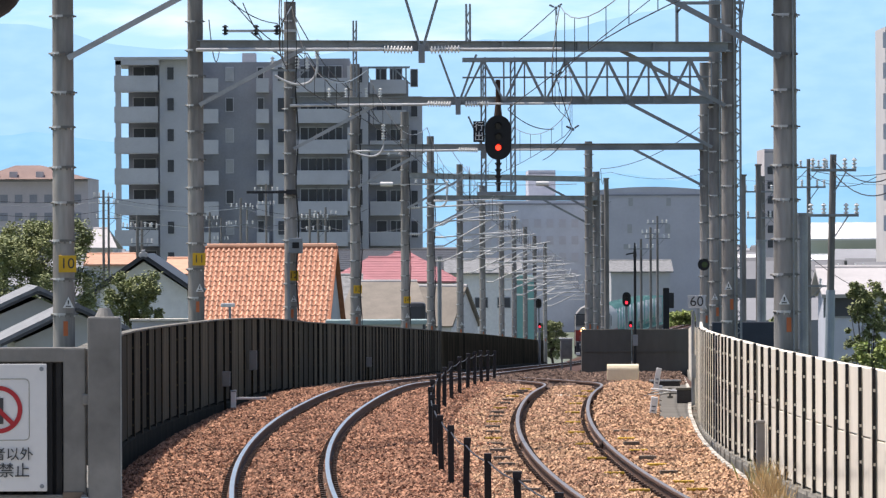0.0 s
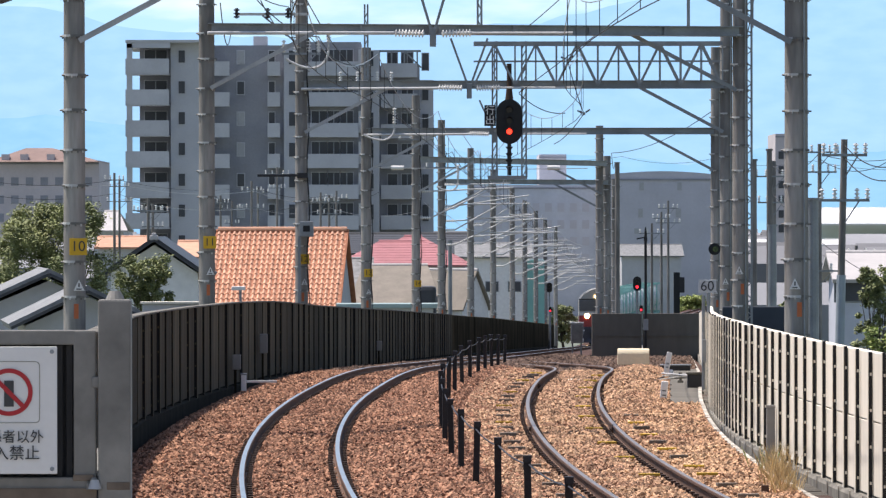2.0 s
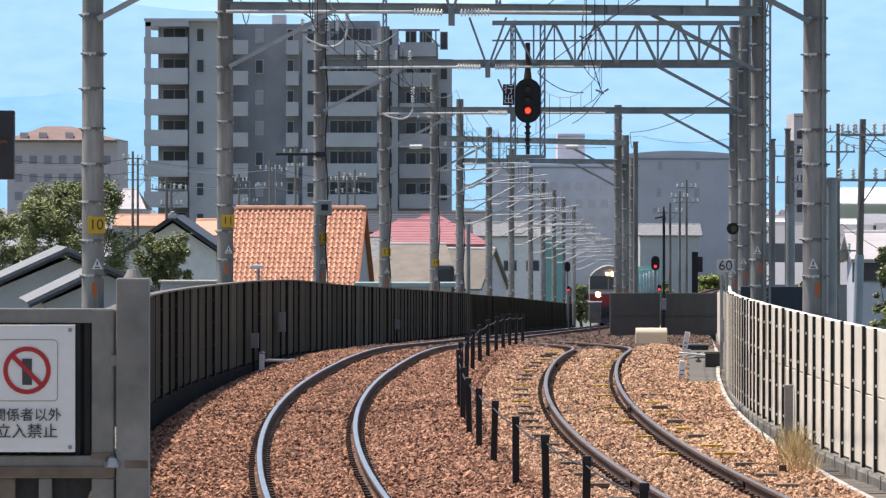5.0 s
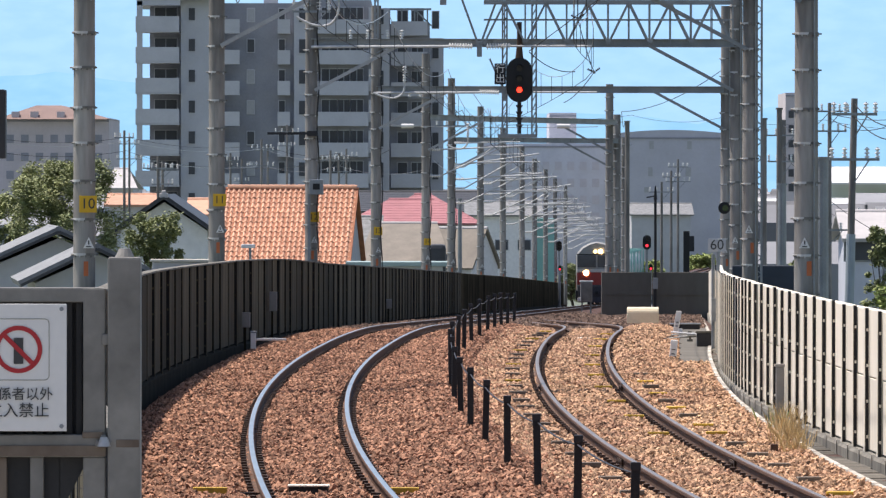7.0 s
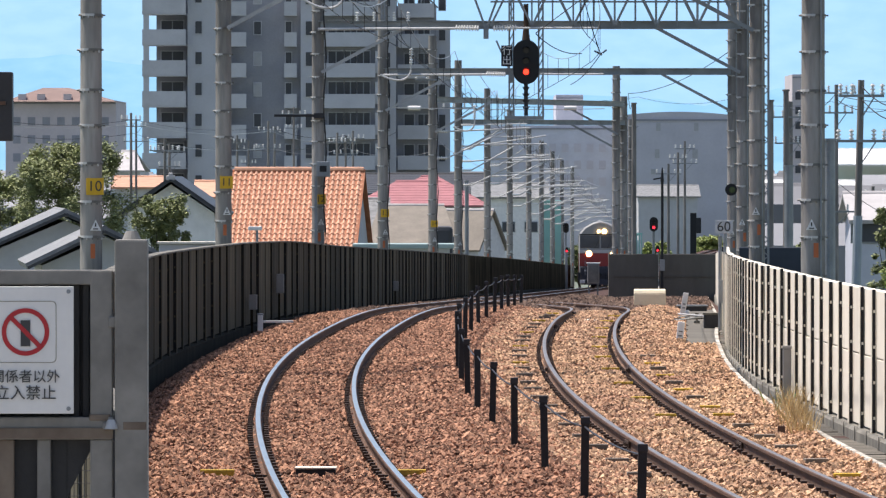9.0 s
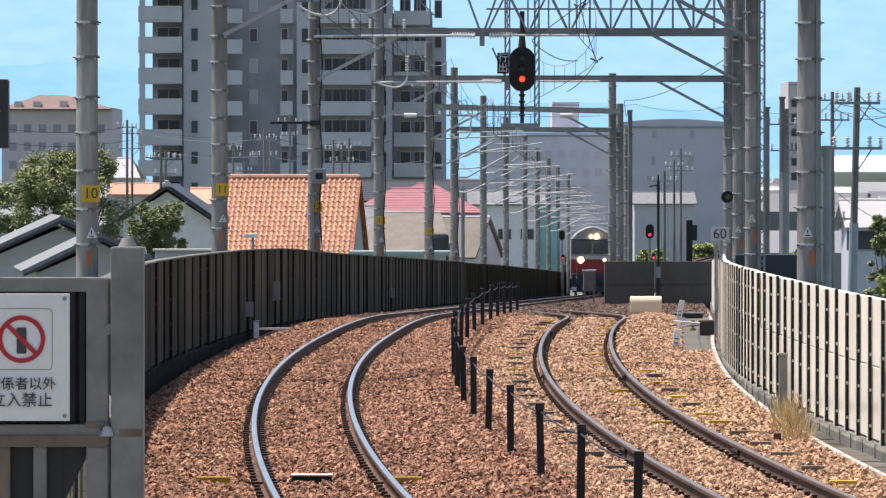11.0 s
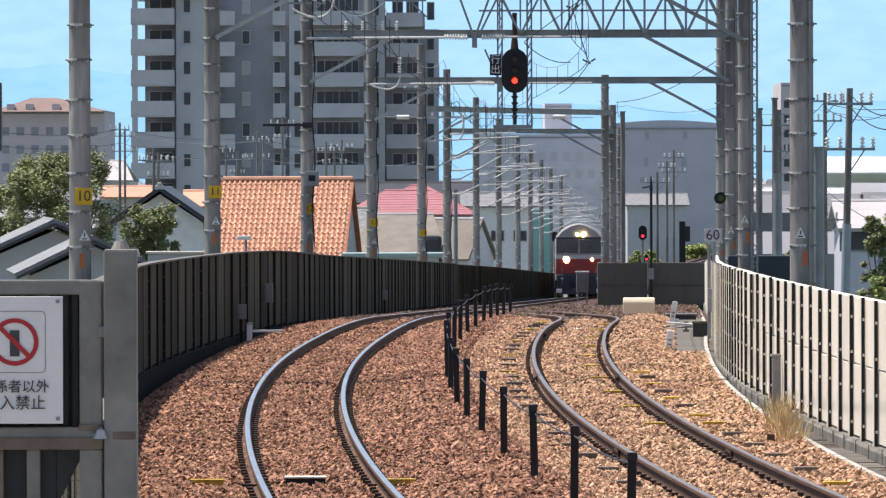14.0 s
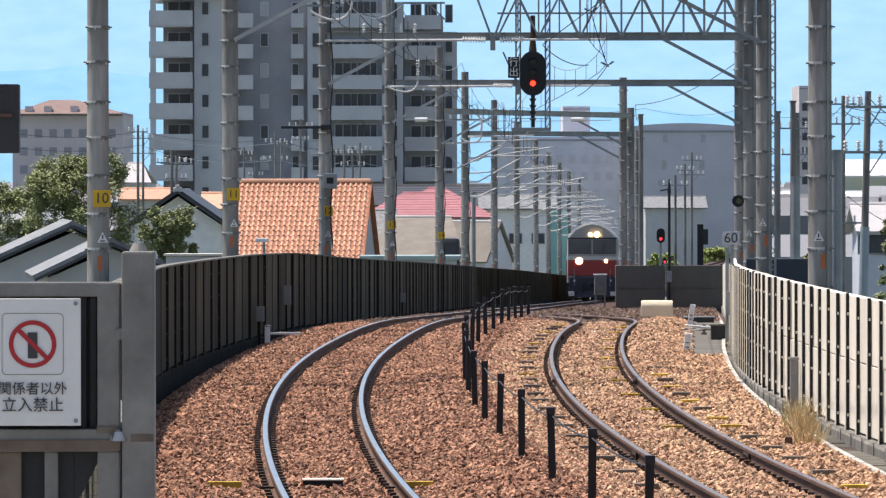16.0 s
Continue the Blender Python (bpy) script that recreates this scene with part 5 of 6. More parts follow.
def beam_gear(d, px_v, h, vup):
    """V-shaped strut and horizontal pipe with insulators on a portal beam."""
    x0, z0 = main_line(d)
    xv = (px_v - 784) * d / 12000
    z = z0 + h
    t = thing("beam_equipment", (xv, d - 0.3, z), "steel V strut and white insulators on the portal beam", "beam equipment", "equipment on the portal beams")
    for s in (-1, 1):
        bm = bmesh.new()
        bar(bm, (s * 0.03, 0, 0.0), (s * 0.43, 0, vup), 0.05, 0.05)
        part("strut", bm, STEEL, t)
        bm = bmesh.new()
        insulator(bm, (s * 0.16, -0.05, -0.06), (s * 0.72, -0.05, -0.045), 0.075, 9)
        part("insulator", bm, PORCELAIN, t)
    bm = bmesh.new()
    span(bm, -0.06, 0.06, -0.1, 0.05, -0.30, 0.05, 0.01)
    part("clamp", bm, STEEL, t)
    bm = bmesh.new()
    rod(bm, (x0 - 3.1 - xv, -1.25 if d < 130 else -0.05, -0.075), (-0.72, -0.5 if d < 130 else -0.05, -0.06), 0.032, seg=8)
    part("feeder_pipe", bm, PIPE, t)
    bm = bmesh.new()
    rod(bm, (0.72, -0.05, -0.05), (2.6, -0.05, -0.05), 0.026, seg=8)
    part("feeder_pipe", bm, PIPE, t)


beam_gear(126.5, 796, 6.36, 1.35)
beam_gear(158, 860, 6.45, 1.1)
beam_gear(192, 905, 6.4, 0.9)


def bow(px, py, d, w, h, flip=1):
    """Curved pale pipe that carries a jumper from a pole."""
    t = thing("jumper_bow", ((px - 784) * d / 12000, d - 0.3, 2.7 + (294 - py) * d / 12000), "pale curved jumper pipe at a catenary pole", "jumper pipe", "jumper pipes")
    bm = bmesh.new()
    tube(bm, [(flip * w * (1 - math.cos(a)), 0, -h * math.sin(a) * (1 - 0.25 * a)) for a in [k * math.pi / 2 / 10 for k in range(-2, 15)]], 0.03, 7)
    part("pipe", bm, PIPE, t, smooth=True)
    bm = bmesh.new()
    insulator(bm, (0, 0, 0.1), (0, 0, 0.55), 0.06, 6)
    part("insulator", bm, PORCELAIN, t)
    return t


bow(612, -22, 157, -0.62, 0.75)
bow(728, 120, 191, -0.55, 0.55)
bow(840, 215, 229, -0.45, 0.5)


def overhead_line(line, a, b, hc, hm, pitch, label, off=0.0):
    t = thing("overhead_line", (0, 0, 0), label, "overhead wire", "overhead wires")
    bm = bmesh.new()
    tube(bm, [(line(d)[0] + off, d, line(d)[1] + hc) for d in steps(a, b, 6)], 0.007, 5)
    part("contact_wire", bm, CABLE, t)
    d = a
    while d < b - 1:
        e = min(d + pitch, b)
        p = [Vector((line(u)[0] + off, u, line(u)[1] + hm - 2.4 * ((u - d) / pitch) * (1 - (u - d) / pitch))) for u in steps(d, e, 3)]
        bm = bmesh.new()
        tube(bm, p, 0.007, 5)
        part("messenger_wire", bm, WIRE, t)
        for u in steps(d + 3, e - 3, 5):
            s = (u - d) / pitch
            bm = bmesh.new()
            xx, zz = line(u)
            rod(bm, (xx + off, u, zz + hc), (xx + off, u, zz + hm - 2.4 * s * (1 - s)), 0.005, seg=4)
            part("dropper", bm, CABLE, t)
        d = e


overhead_line(main_line, 60, 500, 5.0, 5.95, 33.5, "dark contact and messenger wires over the main track")
overhead_line(loop_line, 60, 198, 5.0, 5.95, 33.5, "dark contact and messenger wires over the loop track")


def line_wire(label, pts, r=0.012, drop=0.35, m=None):
    t = thing("feeder_wire", pts[0], label, "wire", "feeder wires along the poles")
    o = Vector(pts[0])
    for a, b in zip(pts, pts[1:]):
        bm = bmesh.new()
        tube(bm, [p - o for p in sag(a, b, drop)], r, 5)
        part("span", bm, m or CABLE, t)


def pole_top(d, side, h, off=0.0):
    x, z = main_line(d)
    x += -3.1 if side < 0 else (3.1 if d >= 200 else 6.8)
    return (x + off, d, z + h)


line_wire("dark feeder wire strung along the catenary poles", [pole_top(d, -1, 7.6, 0.4) for d in LEFT_D[:11]])
line_wire("dark feeder wire strung along the catenary poles", [pole_top(d, -1, 8.3, -0.3) for d in LEFT_D[:11]])
line_wire("dark feeder wire on the loop side poles", [pole_top(d, 1, 7.3, 0.3) for d in (60, 93.5, 128, 158, 192, 247, 262, 300)])
line_wire("pale earth wire along the poles", [pole_top(d, -1, 5.2, 0.25) for d in LEFT_D[4:12]], 0.009, 0.12, WIRE)
# jumpers that hang between the near beams
for a, b, dr in (((420, -100, 126), (440, -60, 157), 0.6), ((480, -130, 126), (556, -40, 157), 0.3), ((560, -130, 126), (690, 30, 190), 0.4), ((1202, -134, 157), (948, 59, 157), 0.02), ((1034, -119, 157), (948, -45, 157), 0.02), ((1034, -119, 157), (1034, 1, 157), 0.0), ((1034, 1, 157), (1063, 96, 157), 0.06), ((1063, 96, 157), (1010, 150, 191), 0.1), ((948, 60, 157), (1030, 95, 157), 0.15)):
    line_wire("dark jumper cable hanging from the portal beams", [((q[0] - 784) * q[2] / 12000, q[2], 2.7 + (294 - q[1]) * q[2] / 12000) for q in (a, b)], 0.011, dr)


def wire_node(px, py, d, n):
    """Dark strain insulators where the span wires meet."""
    t = thing("strain_insulator", ((px - 784) * d / 12000, d - 0.03, 2.7 + (294 - py) * d / 12000), "dark brown strain insulators on the span wires", "insulator", "strain insulators")
    for k in range(n):
        a = 0.6 + 2.1 * k
        bm = bmesh.new()
        insulator(bm, (0.05 * math.cos(a), 0, 0.05 * math.sin(a)), (0.17 * math.cos(a), 0, 0.17 * math.sin(a)), 0.032, 4)
        part("insulator", bm, DARKSTEEL, t)
    bm = bmesh.new()
    box(bm, (0, 0, 0), (0.07, 0.03, 0.07), 0.01)
    part("yoke", bm, STEEL, t)


wire_node(1034, -119, 157, 3)
wire_node(1034, 1, 157, 2)
wire_node(1063, 96, 157, 2)


def side_arm(d, h, w):
    """One-sided crossarm with round dark insulators near a pole top."""
    x, z = main_line(d)
    t = thing("crossarm", (x - 3.1, d - 0.2, z), "pale steel crossarm with dark round insulators on a pole", "crossarm", "equipment on the poles")
    bm = bmesh.new()
    bar(bm, (-w, 0, h), (0.15, 0, h), 0.06, 0.06)
    part("arm", bm, PIPE, t)
    bm = bmesh.new()
    bar(bm, (-w * 0.6, 0.02, h - 0.03), (0, 0.02, h - 0.75), 0.04, 0.04)
    part("brace", bm, STEEL, t)
    for s in (-1.0, -0.52, -0.2):
        bm = bmesh.new()
        insulator(bm, (w * s, -0.05, h - 0.10), (w * s, -0.05, h + 0.14), 0.075, 3)
        part("insulator", bm, DARKSTEEL, t)


side_arm(158, 8.12, 1.5)


def pole_gear(d, z_list, seed, side=-1):
    """Switch gear: bracket, insulators and drop cable on a pole."""
    rng = random.Random(seed)
    x, z = main_line(d)
    x += -3.1 if side < 0 else 6.8
    t = thing("pole_equipment", (x, d - 0.2, z), "steel brackets, white insulators and black cables on a pole", "pole equipment", "equipment on the poles")
    for h, w in z_list:
        bm = bmesh.new()
        bar(bm, (-w, 0, h), (w, 0, h), 0.05, 0.05)
        bar(bm, (0, 0, h - 0.35), (w * 0.8, 0, h), 0.03, 0.03)
        b = part("bracket", bm, STEEL, t)
        for s in (-0.9, -0.3, 0.4, 0.9):
            bm = bmesh.new()
            insulator(bm, (w * s, 0, h + 0.03), (w * s, 0, h + 0.32), 0.055, 4)
            part("insulator", bm, PORCELAIN, b)
    bm = bmesh.new()
    tube(bm, [(0.16 + 0.03 * math.sin(k * 1.3), -0.02, 0.8 + k * 0.45) for k in range(16)], 0.02, 6)
    part("drop_cable", bm, CABLE, t)


pole_gear(158, [(7.2, 0.45)], 2)
pole_gear(230, [(7.3, 0.6)], 3)
pole_gear(192, [(7.8, 0.8)], 4)
pole_gear(256, [(7.0, 0.6)], 6)
simple("pole_box", "grey steel control box on a catenary pole", "control box", (-2.784, 157.6, 2.464), [("case", STEEL, [(-0.16, 0.16, -0.15, 0.2, -0.02, 0.34)], 0.02), ("dial", BLACK, [(-0.08, 0.08, -0.16, -0.15, 0.1, 0.24)], 0.0), ("conduit", STEEL, [(-0.2, -0.14, -0.05, 0.2, -2.5, 0.0)], 0)])
simple("pole_bracket", "dark steel arm across a catenary pole", "bracket", (-3.207, 157.7, 3.87), [("arm", DARKSTEEL, [(-0.72, 0.42, -0.03, 0.03, -0.03, 0.03)], 0.005), ("clamp", DARKSTEEL, [(0.2, 0.45, -0.04, 0.25, -0.06, 0.06)], 0.005)])


def steel_column(px, top, d, w, label="slim grey steel column behind the parapet", m=None, lean=0.0):
    x = (px - 784) * d / 12000
    zt = 2.7 + (294 - top) * d / 12000
    t = thing("steel_column", (x, d, GROUND), label, "steel column")
    bm = bmesh.new()
    rod(bm, (lean, 0, 0), (0, 0, zt - GROUND), w * 0.55, w * 0.45, seg=12)
    part("shaft", bm, m or STEEL, t)
    bm = bmesh.new()
    rod(bm, (0, 0, zt - GROUND), (0, 0, zt - GROUND + 0.05), w * 0.6, seg=12)
    part("cap", bm, m or STEEL, t)
    return t


def lattice_column(loc, h, w, label):
    """Two angle uprights joined by zigzag lacing."""
    t = thing("lattice_column", loc, label, "steel column")
    for e in (-1, 1):
        bm = bmesh.new()
        span(bm, e * w / 2 - 0.02, e * w / 2 + 0.02, -0.04, 0.04, 0, h)
        part("upright", bm, STEEL, t)
    bm = bmesh.new()
    z, k = 0.0, 0
    while z < h - 0.2:
        e = 1 if k % 2 else -1
        bar(bm, (-e * w / 2, 0, z), (e * w / 2, 0, z + 0.16), 0.03, 0.02)
        z += 0.16
        k += 1
    part("lacing", bm, STEEL, t)
    return t


lattice_column((6.2, 131, GROUND), 8.4 - GROUND, 0.17, "slim laced steel column behind the parapet")
lattice_column((-1.4, 158.3, 6.1), 1.77, 0.07, "short laced steel upright on the portal beam")
lattice_column((1.0, 126.9, 6.4), 0.75, 0.07, "short laced steel upright on the portal beam")


def beam_frame():
    t = thing("top_frame", (4.95, 128, 6.46), "rectangular steel frame on top of the portal beam", "steel frame")
    for x, h in ((0.0, 0.70), (1.2, 0.70)):
        bm = bmesh.new()
        span(bm, x - 0.03, x + 0.03, -0.03, 0.03, -0.03, h)
        part("upright", bm, STEEL, t)
    bm = bmesh.new()
    span(bm, -0.03, 1.25, -0.035, 0.035, 0.70, 0.76)
    part("crossbar", bm, STEEL, t)
    for x, e in ((0.0, 1), (1.2, -1)):
        bm = bmesh.new()
        bar(bm, (x, -0.01, 0.55), (x + 0.16 * e, -0.01, 0.72), 0.04, 0.04)
        part("gusset", bm, STEEL, t)


beam_frame()
steel_column(1396, 296, 170, 0.24)
steel_column(1468, 250, 130, 0.24)
steel_column(1364, 180, 190, 0.17, "weathered concrete utility pole", CONCRETE)
steel_column(1391, 162, 180, 0.16, "weathered concrete utility pole", CONCRETE)
steel_column(1122, 184, 290, 0.22, "dark weathered pole", CONCRETE)
steel_column(826, 322, 260, 0.17)
steel_column(1448, 140, 160, 0.14, "slim dark pole behind the concrete pole", CONCRETE)


def utility_pole(px0, px1, top, d, arms, r=0.13, pale=None):
    x0, x1 = (px0 - 784) * d / 12000, (px1 - 784) * d / 12000
    zt = 2.7 + (294 - top) * d / 12000
    t = thing("utility_pole", (x0, d, GROUND), "concrete utility pole with crossarms, insulators and wires", "utility pole", "utility poles of the town")
    H = zt - GROUND
    bm = bmesh.new()
    rod(bm, (x1 - x0, 0, 0), (0, 0, H), r * 1.3, r * 0.85, seg=12)
    part("shaft", bm, CONCRETE, t, smooth=True)
    if pale:
        bm = bmesh.new()
        rod(bm, ((x1 - x0), 0, 0), ((x1 - x0) * (1 - pale / H), 0, pale), r * 1.36, r * 1.2, seg=12)
        part("sleeve", bm, mat("pale blue-grey sleeve", (0.33, 0.38, 0.40), 0.7, vary=0.15), t)
    for h, w in arms:
        bm = bmesh.new()
        bar(bm, (-w, -r, H - h), (w, -r, H - h), 0.06, 0.06)
        bar(bm, (0, -r, H - h - 0.5), (w * 0.6, -r, H - h), 0.03, 0.03)
        a = part("crossarm", bm, STEEL, t)
        for s in (-0.92, -0.4, 0.5, 0.92):
            bm = bmesh.new()
            insulator(bm, (w * s, -r, H - h + 0.02), (w * s, -r, H - h + 0.27), 0.06, 3)
            part("insulator", bm, PORCELAIN, a)
    return t


utility_pole(1524, 1500, 142, 150, [(0.35, 0.5), (1.35, 0.55)], 0.085, 9.6)
utility_pole(1480, 1480, 150, 240, [(0.3, 0.7), (1.0, 0.6), (4.5, 0.8)], 0.08)
utility_pole(1398, 1398, 180, 260, [(0.6, 0.7), (1.6, 0.6)], 0.12)
for i, (px, top, d) in enumerate([(232, 200, 380), (241, 210, 430), (292, 245, 330), (300, 255, 360), (420, 240, 450), (475, 215, 430), (486, 225, 460), (520, 190, 470), (597, 235, 430), (612, 240, 440), (625, 232, 450), (440, 250, 520),
                                  (1200, 270, 420), (1212, 250, 440), (1183, 290, 400), (1545, 330, 300), (1448, 330, 330)]):
    utility_pole(px, px, top, d, [(0.4 + 0.1 * (i % 3), 0.55 + 0.1 * (i % 4)), (1.2 + 0.25 * (i % 3), 0.45 + 0.12 * ((i * 3) % 4))][:1 + i % 2], 0.08)
for pts in ([(-30, 208, 400), (236, 212, 400), (480, 225, 440), (610, 240, 440), (700, 235, 430)], [(-30, 232, 380), (236, 236, 380), (420, 262, 450), (600, 250, 430)], [(1398, 190, 255), (1478, 168, 238), (1700, 150, 230)],
            [(1524, 152, 150), (1650, 165, 140)], [(1524, 175, 150), (1650, 190, 140)], [(1478, 175, 240), (1600, 182, 236)], [(900, 168, 500), (1130, 172, 480), (1290, 176, 470), (1470, 180, 450), (1700, 190, 440)], [(1398, 240, 255), (1600, 395, 240)], [(1440, 320, 300), (1700, 420, 280)]):
    line_wire("thin dark town wire between utility poles", [((a - 784) * d / 12000, d, 2.7 + (294 - b) * d / 12000) for a, b, d in pts], 0.013, 0.4)
# second strands a little lower
for pts in ([(-30, 214, 400), (236, 219, 400), (480, 232, 440), (610, 247, 440)], [(236, 244, 380), (480, 262, 440), (612, 262, 440), (760, 270, 440)], [(840, 120, 230), (960, 250, 350), (1060, 330, 460)]):
    line_wire("thin pale town wire between utility poles", [((a - 784) * d / 12000, d, 2.7 + (294 - b) * d / 12000) for a, b, d in pts], 0.012, 0.4, WIRE)


# ---- houses ----
def gable_house(name, label, x0, x1, y0, y1, eave, ridge, wall, roof, along="x", over=0.35, windows=(), thick=0.14, hip=0.0, rz=0.0):
    """A house with a pitched roof; the ridge runs along x or along y."""
    t = thing(name, ((x0 + x1) / 2, (y0 + y1) / 2, GROUND), label, "house", "houses of the town", rz=radians(rz))
    cx, cy, w, l = 0, 0, (x1 - x0) / 2, (y1 - y0) / 2
    e, r = eave - GROUND, ridge - GROUND
    bm = bmesh.new()
    if along == "x":
        pr = [(-l, 0), (l, 0), (l, e), (0, r - 0.05), (-l, e)]
        a = [bm.verts.new((-w + (hip if q > e else 0), p, q)) for p, q in pr]
        b = [bm.verts.new((w - (hip if q > e else 0), p, q)) for p, q in pr]
    else:
        pr = [(-w, 0), (w, 0), (w, e), (0, r - 0.05), (-w, e)]
        a = [bm.verts.new((p, -l, q)) for p, q in pr]
        b = [bm.verts.new((p, l, q)) for p, q in pr]
    bm.faces.new(a)
    bm.faces.new(b[::-1])
    for k in range(5):
        bm.faces.new((a[k], a[(k + 1) % 5], b[(k + 1) % 5], b[k]))
    bmesh.ops.recalc_face_normals(bm, faces=bm.faces)
    part("wall", bm, wall, t)
    half = l if along == "x" else w
    run = (w if along == "x" else l) + over
    g = (r - e) / half
    for s in (-1, 1):
        bm = bmesh.new()
        p0, p1 = Vector((0, 0, r + 0.06)), Vector((0, s * (half + over), e - g * over + 0.06))
        nrm = Vector((0, s * (r - e), half)).normalized() * thick
        vs = []
        for v in (-1, 1):
            for q in (p0, p1, p1 + nrm, p0 + nrm):
                u = v * (run - (hip if q is p0 or q == p0 + nrm else 0))
                vs.append(bm.verts.new((u, q.y, q.z) if along == "x" else (q.y, u, q.z)))
        for f in ((0, 1, 2, 3), (7, 6, 5, 4), (0, 4, 5, 1), (1, 5, 6, 2), (2, 6, 7, 3), (3, 7, 4, 0)):
            bm.faces.new([vs[k] for k in f])
        bmesh.ops.recalc_face_normals(bm, faces=bm.faces)
        part("roof_slope", bm, roof, t)
        if along == "x" and s < 0 and roof in (ROOFRED, ROOFDARK, ROOFPALE):
            for k in range(9):
                q = p0.lerp(p1, (k + 0.6) / 9.4) + nrm
                bm = bmesh.new()
                ww = run - hip * (1 - (k + 0.6) / 9.4) - 0.02
                e3 = 0.03 if roof in (ROOFRED, ROOFDARK) else 0.012
                bar(bm, (-ww, q.y, q.z), (ww, q.y, q.z), e3, e3)
                part("tile_course", bm, roof, t)
    bm = bmesh.new()
    if along == "x":
        rod(bm, (-run + hip, 0, r + 0.16), (run - hip, 0, r + 0.16), 0.13, seg=10)
    else:
        rod(bm, (0, -run + 0.05, r + 0.12), (0, run, r + 0.12), 0.10, seg=10)
    part("ridge_cap", bm, ROOFLIGHT if roof is ROOFGREY else roof, t)
    if along == "y":
        for s in (-1, 1):
            bm = bmesh.new()
            bar(bm, (0, -run - 0.03, r + 0.10), (s * (half + over), -run - 0.03, e - g * over + 0.10), 0.20, 0.06)
            part("verge_board", bm, ROOFDARK, t, "dark verge board")
    if along == "y" and roof is ROOFDARK:
        bm = bmesh.new()
        box(bm, (0, -run - 0.02, r + 0.18), (0.30, 0.16, 0.18), 0.05)
        box(bm, (0, -run - 0.02, r + 0.29), (0.15, 0.14, 0.12), 0.04)
        part("ridge_end", bm, ROOFLIGHT, t, "pale ridge-end ornament")
    for wx, wz, ww, wh in windows:
        bm = bmesh.new()
        box(bm, (wx - (x0 + x1) / 2, -l - 0.02, wz - GROUND), (ww + 0.12, 0.08, wh + 0.12), 0.01)
        f = part("window", bm, STEEL, t)
        bm = bmesh.new()
        box(bm, (wx - (x0 + x1) / 2, -l - 0.065, wz - GROUND), (ww, 0.03, wh))
        part("pane", bm, GLASS, f)
    return t


def tile_roof_house():
    D = 350.0
    x0, x1 = -10.967, -4.2
    zr, ze = 2.233, -1.85
    t = gable_house("tiled_house", "house with a broad orange clay tile roof behind the parapet", x0 + 0.2, x1 - 0.1, D, D + 9.6, ze, zr, PLASTER, ROOFORANGE, "x", 0.25)
    t.rotation_euler = (0, 0, radians(-4.5))
    run = 4.8
    slope = math.atan2(zr - ze, run)
    cols, rows = 25, 17
    cw = (x1 - x0) / cols
    rl = math.hypot(zr - ze, run + 0.25) / rows * 1.02
    def tile_bm():
        bm = bmesh.new()
        n = 6
        a, b = [], []
        for k in range(n + 1):
            u = k / n
            h = 0.075 * math.sin(math.pi * min(u / 0.6, 1)) - (0.02 * math.sin(math.pi * (u - 0.6) / 0.4) if u > 0.6 else 0)
            a.append(bm.verts.new((u * cw, 0, h + 0.06)))
            b.append(bm.verts.new((u * cw, rl * 1.1, h + 0.0)))
        c = [bm.verts.new((v.co.x, 0, v.co.z - 0.05)) for v in a]
        for k in range(n):
            bm.faces.new((a[k], a[k + 1], b[k + 1], b[k]))
            bm.faces.new((c[k], c[k + 1], a[k + 1], a[k]))
        return bm
    me = finish("roof_tile", tile_bm(), ROOFTILE)
    base = Vector((0, -4.8 - 0.25, ze - GROUND - 0.25 * math.tan(slope) + 0.2))
    step = Vector((0, math.cos(slope), math.sin(slope))) * rl
    cx = (x0 + x1) / 2
    rest = bmesh.new()
    for j in range(rows):
        for i in range(cols):
            p = base + step * j + Vector((x0 + i * cw - cx + 0.0, 0, 0.008 * math.sin(i * 1.7 + j * 2.9)))
            if 2 <= j < 14:
                o = shared("roof_tile", me, t, p)
                o.rotation_euler = (slope, 0, 0)
            else:
                m = Matrix.Translation(p) @ Matrix.Rotation(slope, 4, "X")
                tmp = tile_bm()
                tmp.transform(m)
                mt = bpy.data.meshes.new("tmp")
                tmp.to_mesh(mt)
                tmp.free()
                rest.from_mesh(mt)
                bpy.data.meshes.remove(mt)
    tagged(part("outer_tiles", rest, ROOFTILE, t), "orange tiles of the eave and ridge courses", kind="stuff")
    bm = bmesh.new()
    for i in range(22):
        x = x0 - cx + i * (x1 - x0) / 22
        rod(bm, (x, 0, zr - GROUND + 0.28), (x + 0.33, 0, zr - GROUND + 0.28), 0.15, 0.13, seg=8)
    part("ridge_tiles", bm, ROOFTILE, t)
    bm = bmesh.new()
    rod(bm, (-5.221 - cx, -2.0, 2), (-5.221 - cx, -2.0, -0.158 - GROUND), 0.03)
    part("pipe", bm, DARKSTEEL, t)


tile_roof_house()
gable_house("house", "low house with a small orange tile roof", -13.32, -11.47, 370, 376, 0.912, 1.652, PLASTER, ROOFTILE, "x")
gable_house("house", "house with a faded red sheet roof", -5.903, 2.53, 460, 470, -0.05, 1.45, PLASTER, ROOFRED, "x", hip=3.0, windows=[(-3.22, -1.172, 1.2, 1.0)])
gable_house("house", "red sheet roof wing with a higher hipped ridge", -4.476, 2.624, 463, 471, 0.1, 1.78, PLASTER, ROOFRED, "x", hip=3.3)
gable_house("house", "house with a grey-brown slate roof", -4.233, 0.533, 400, 409, -1.9, 0.167, PLASTER, ROOFGREY, "x", hip=0.8, windows=[(-2.133, -2.5, 1.4, 1.0)])
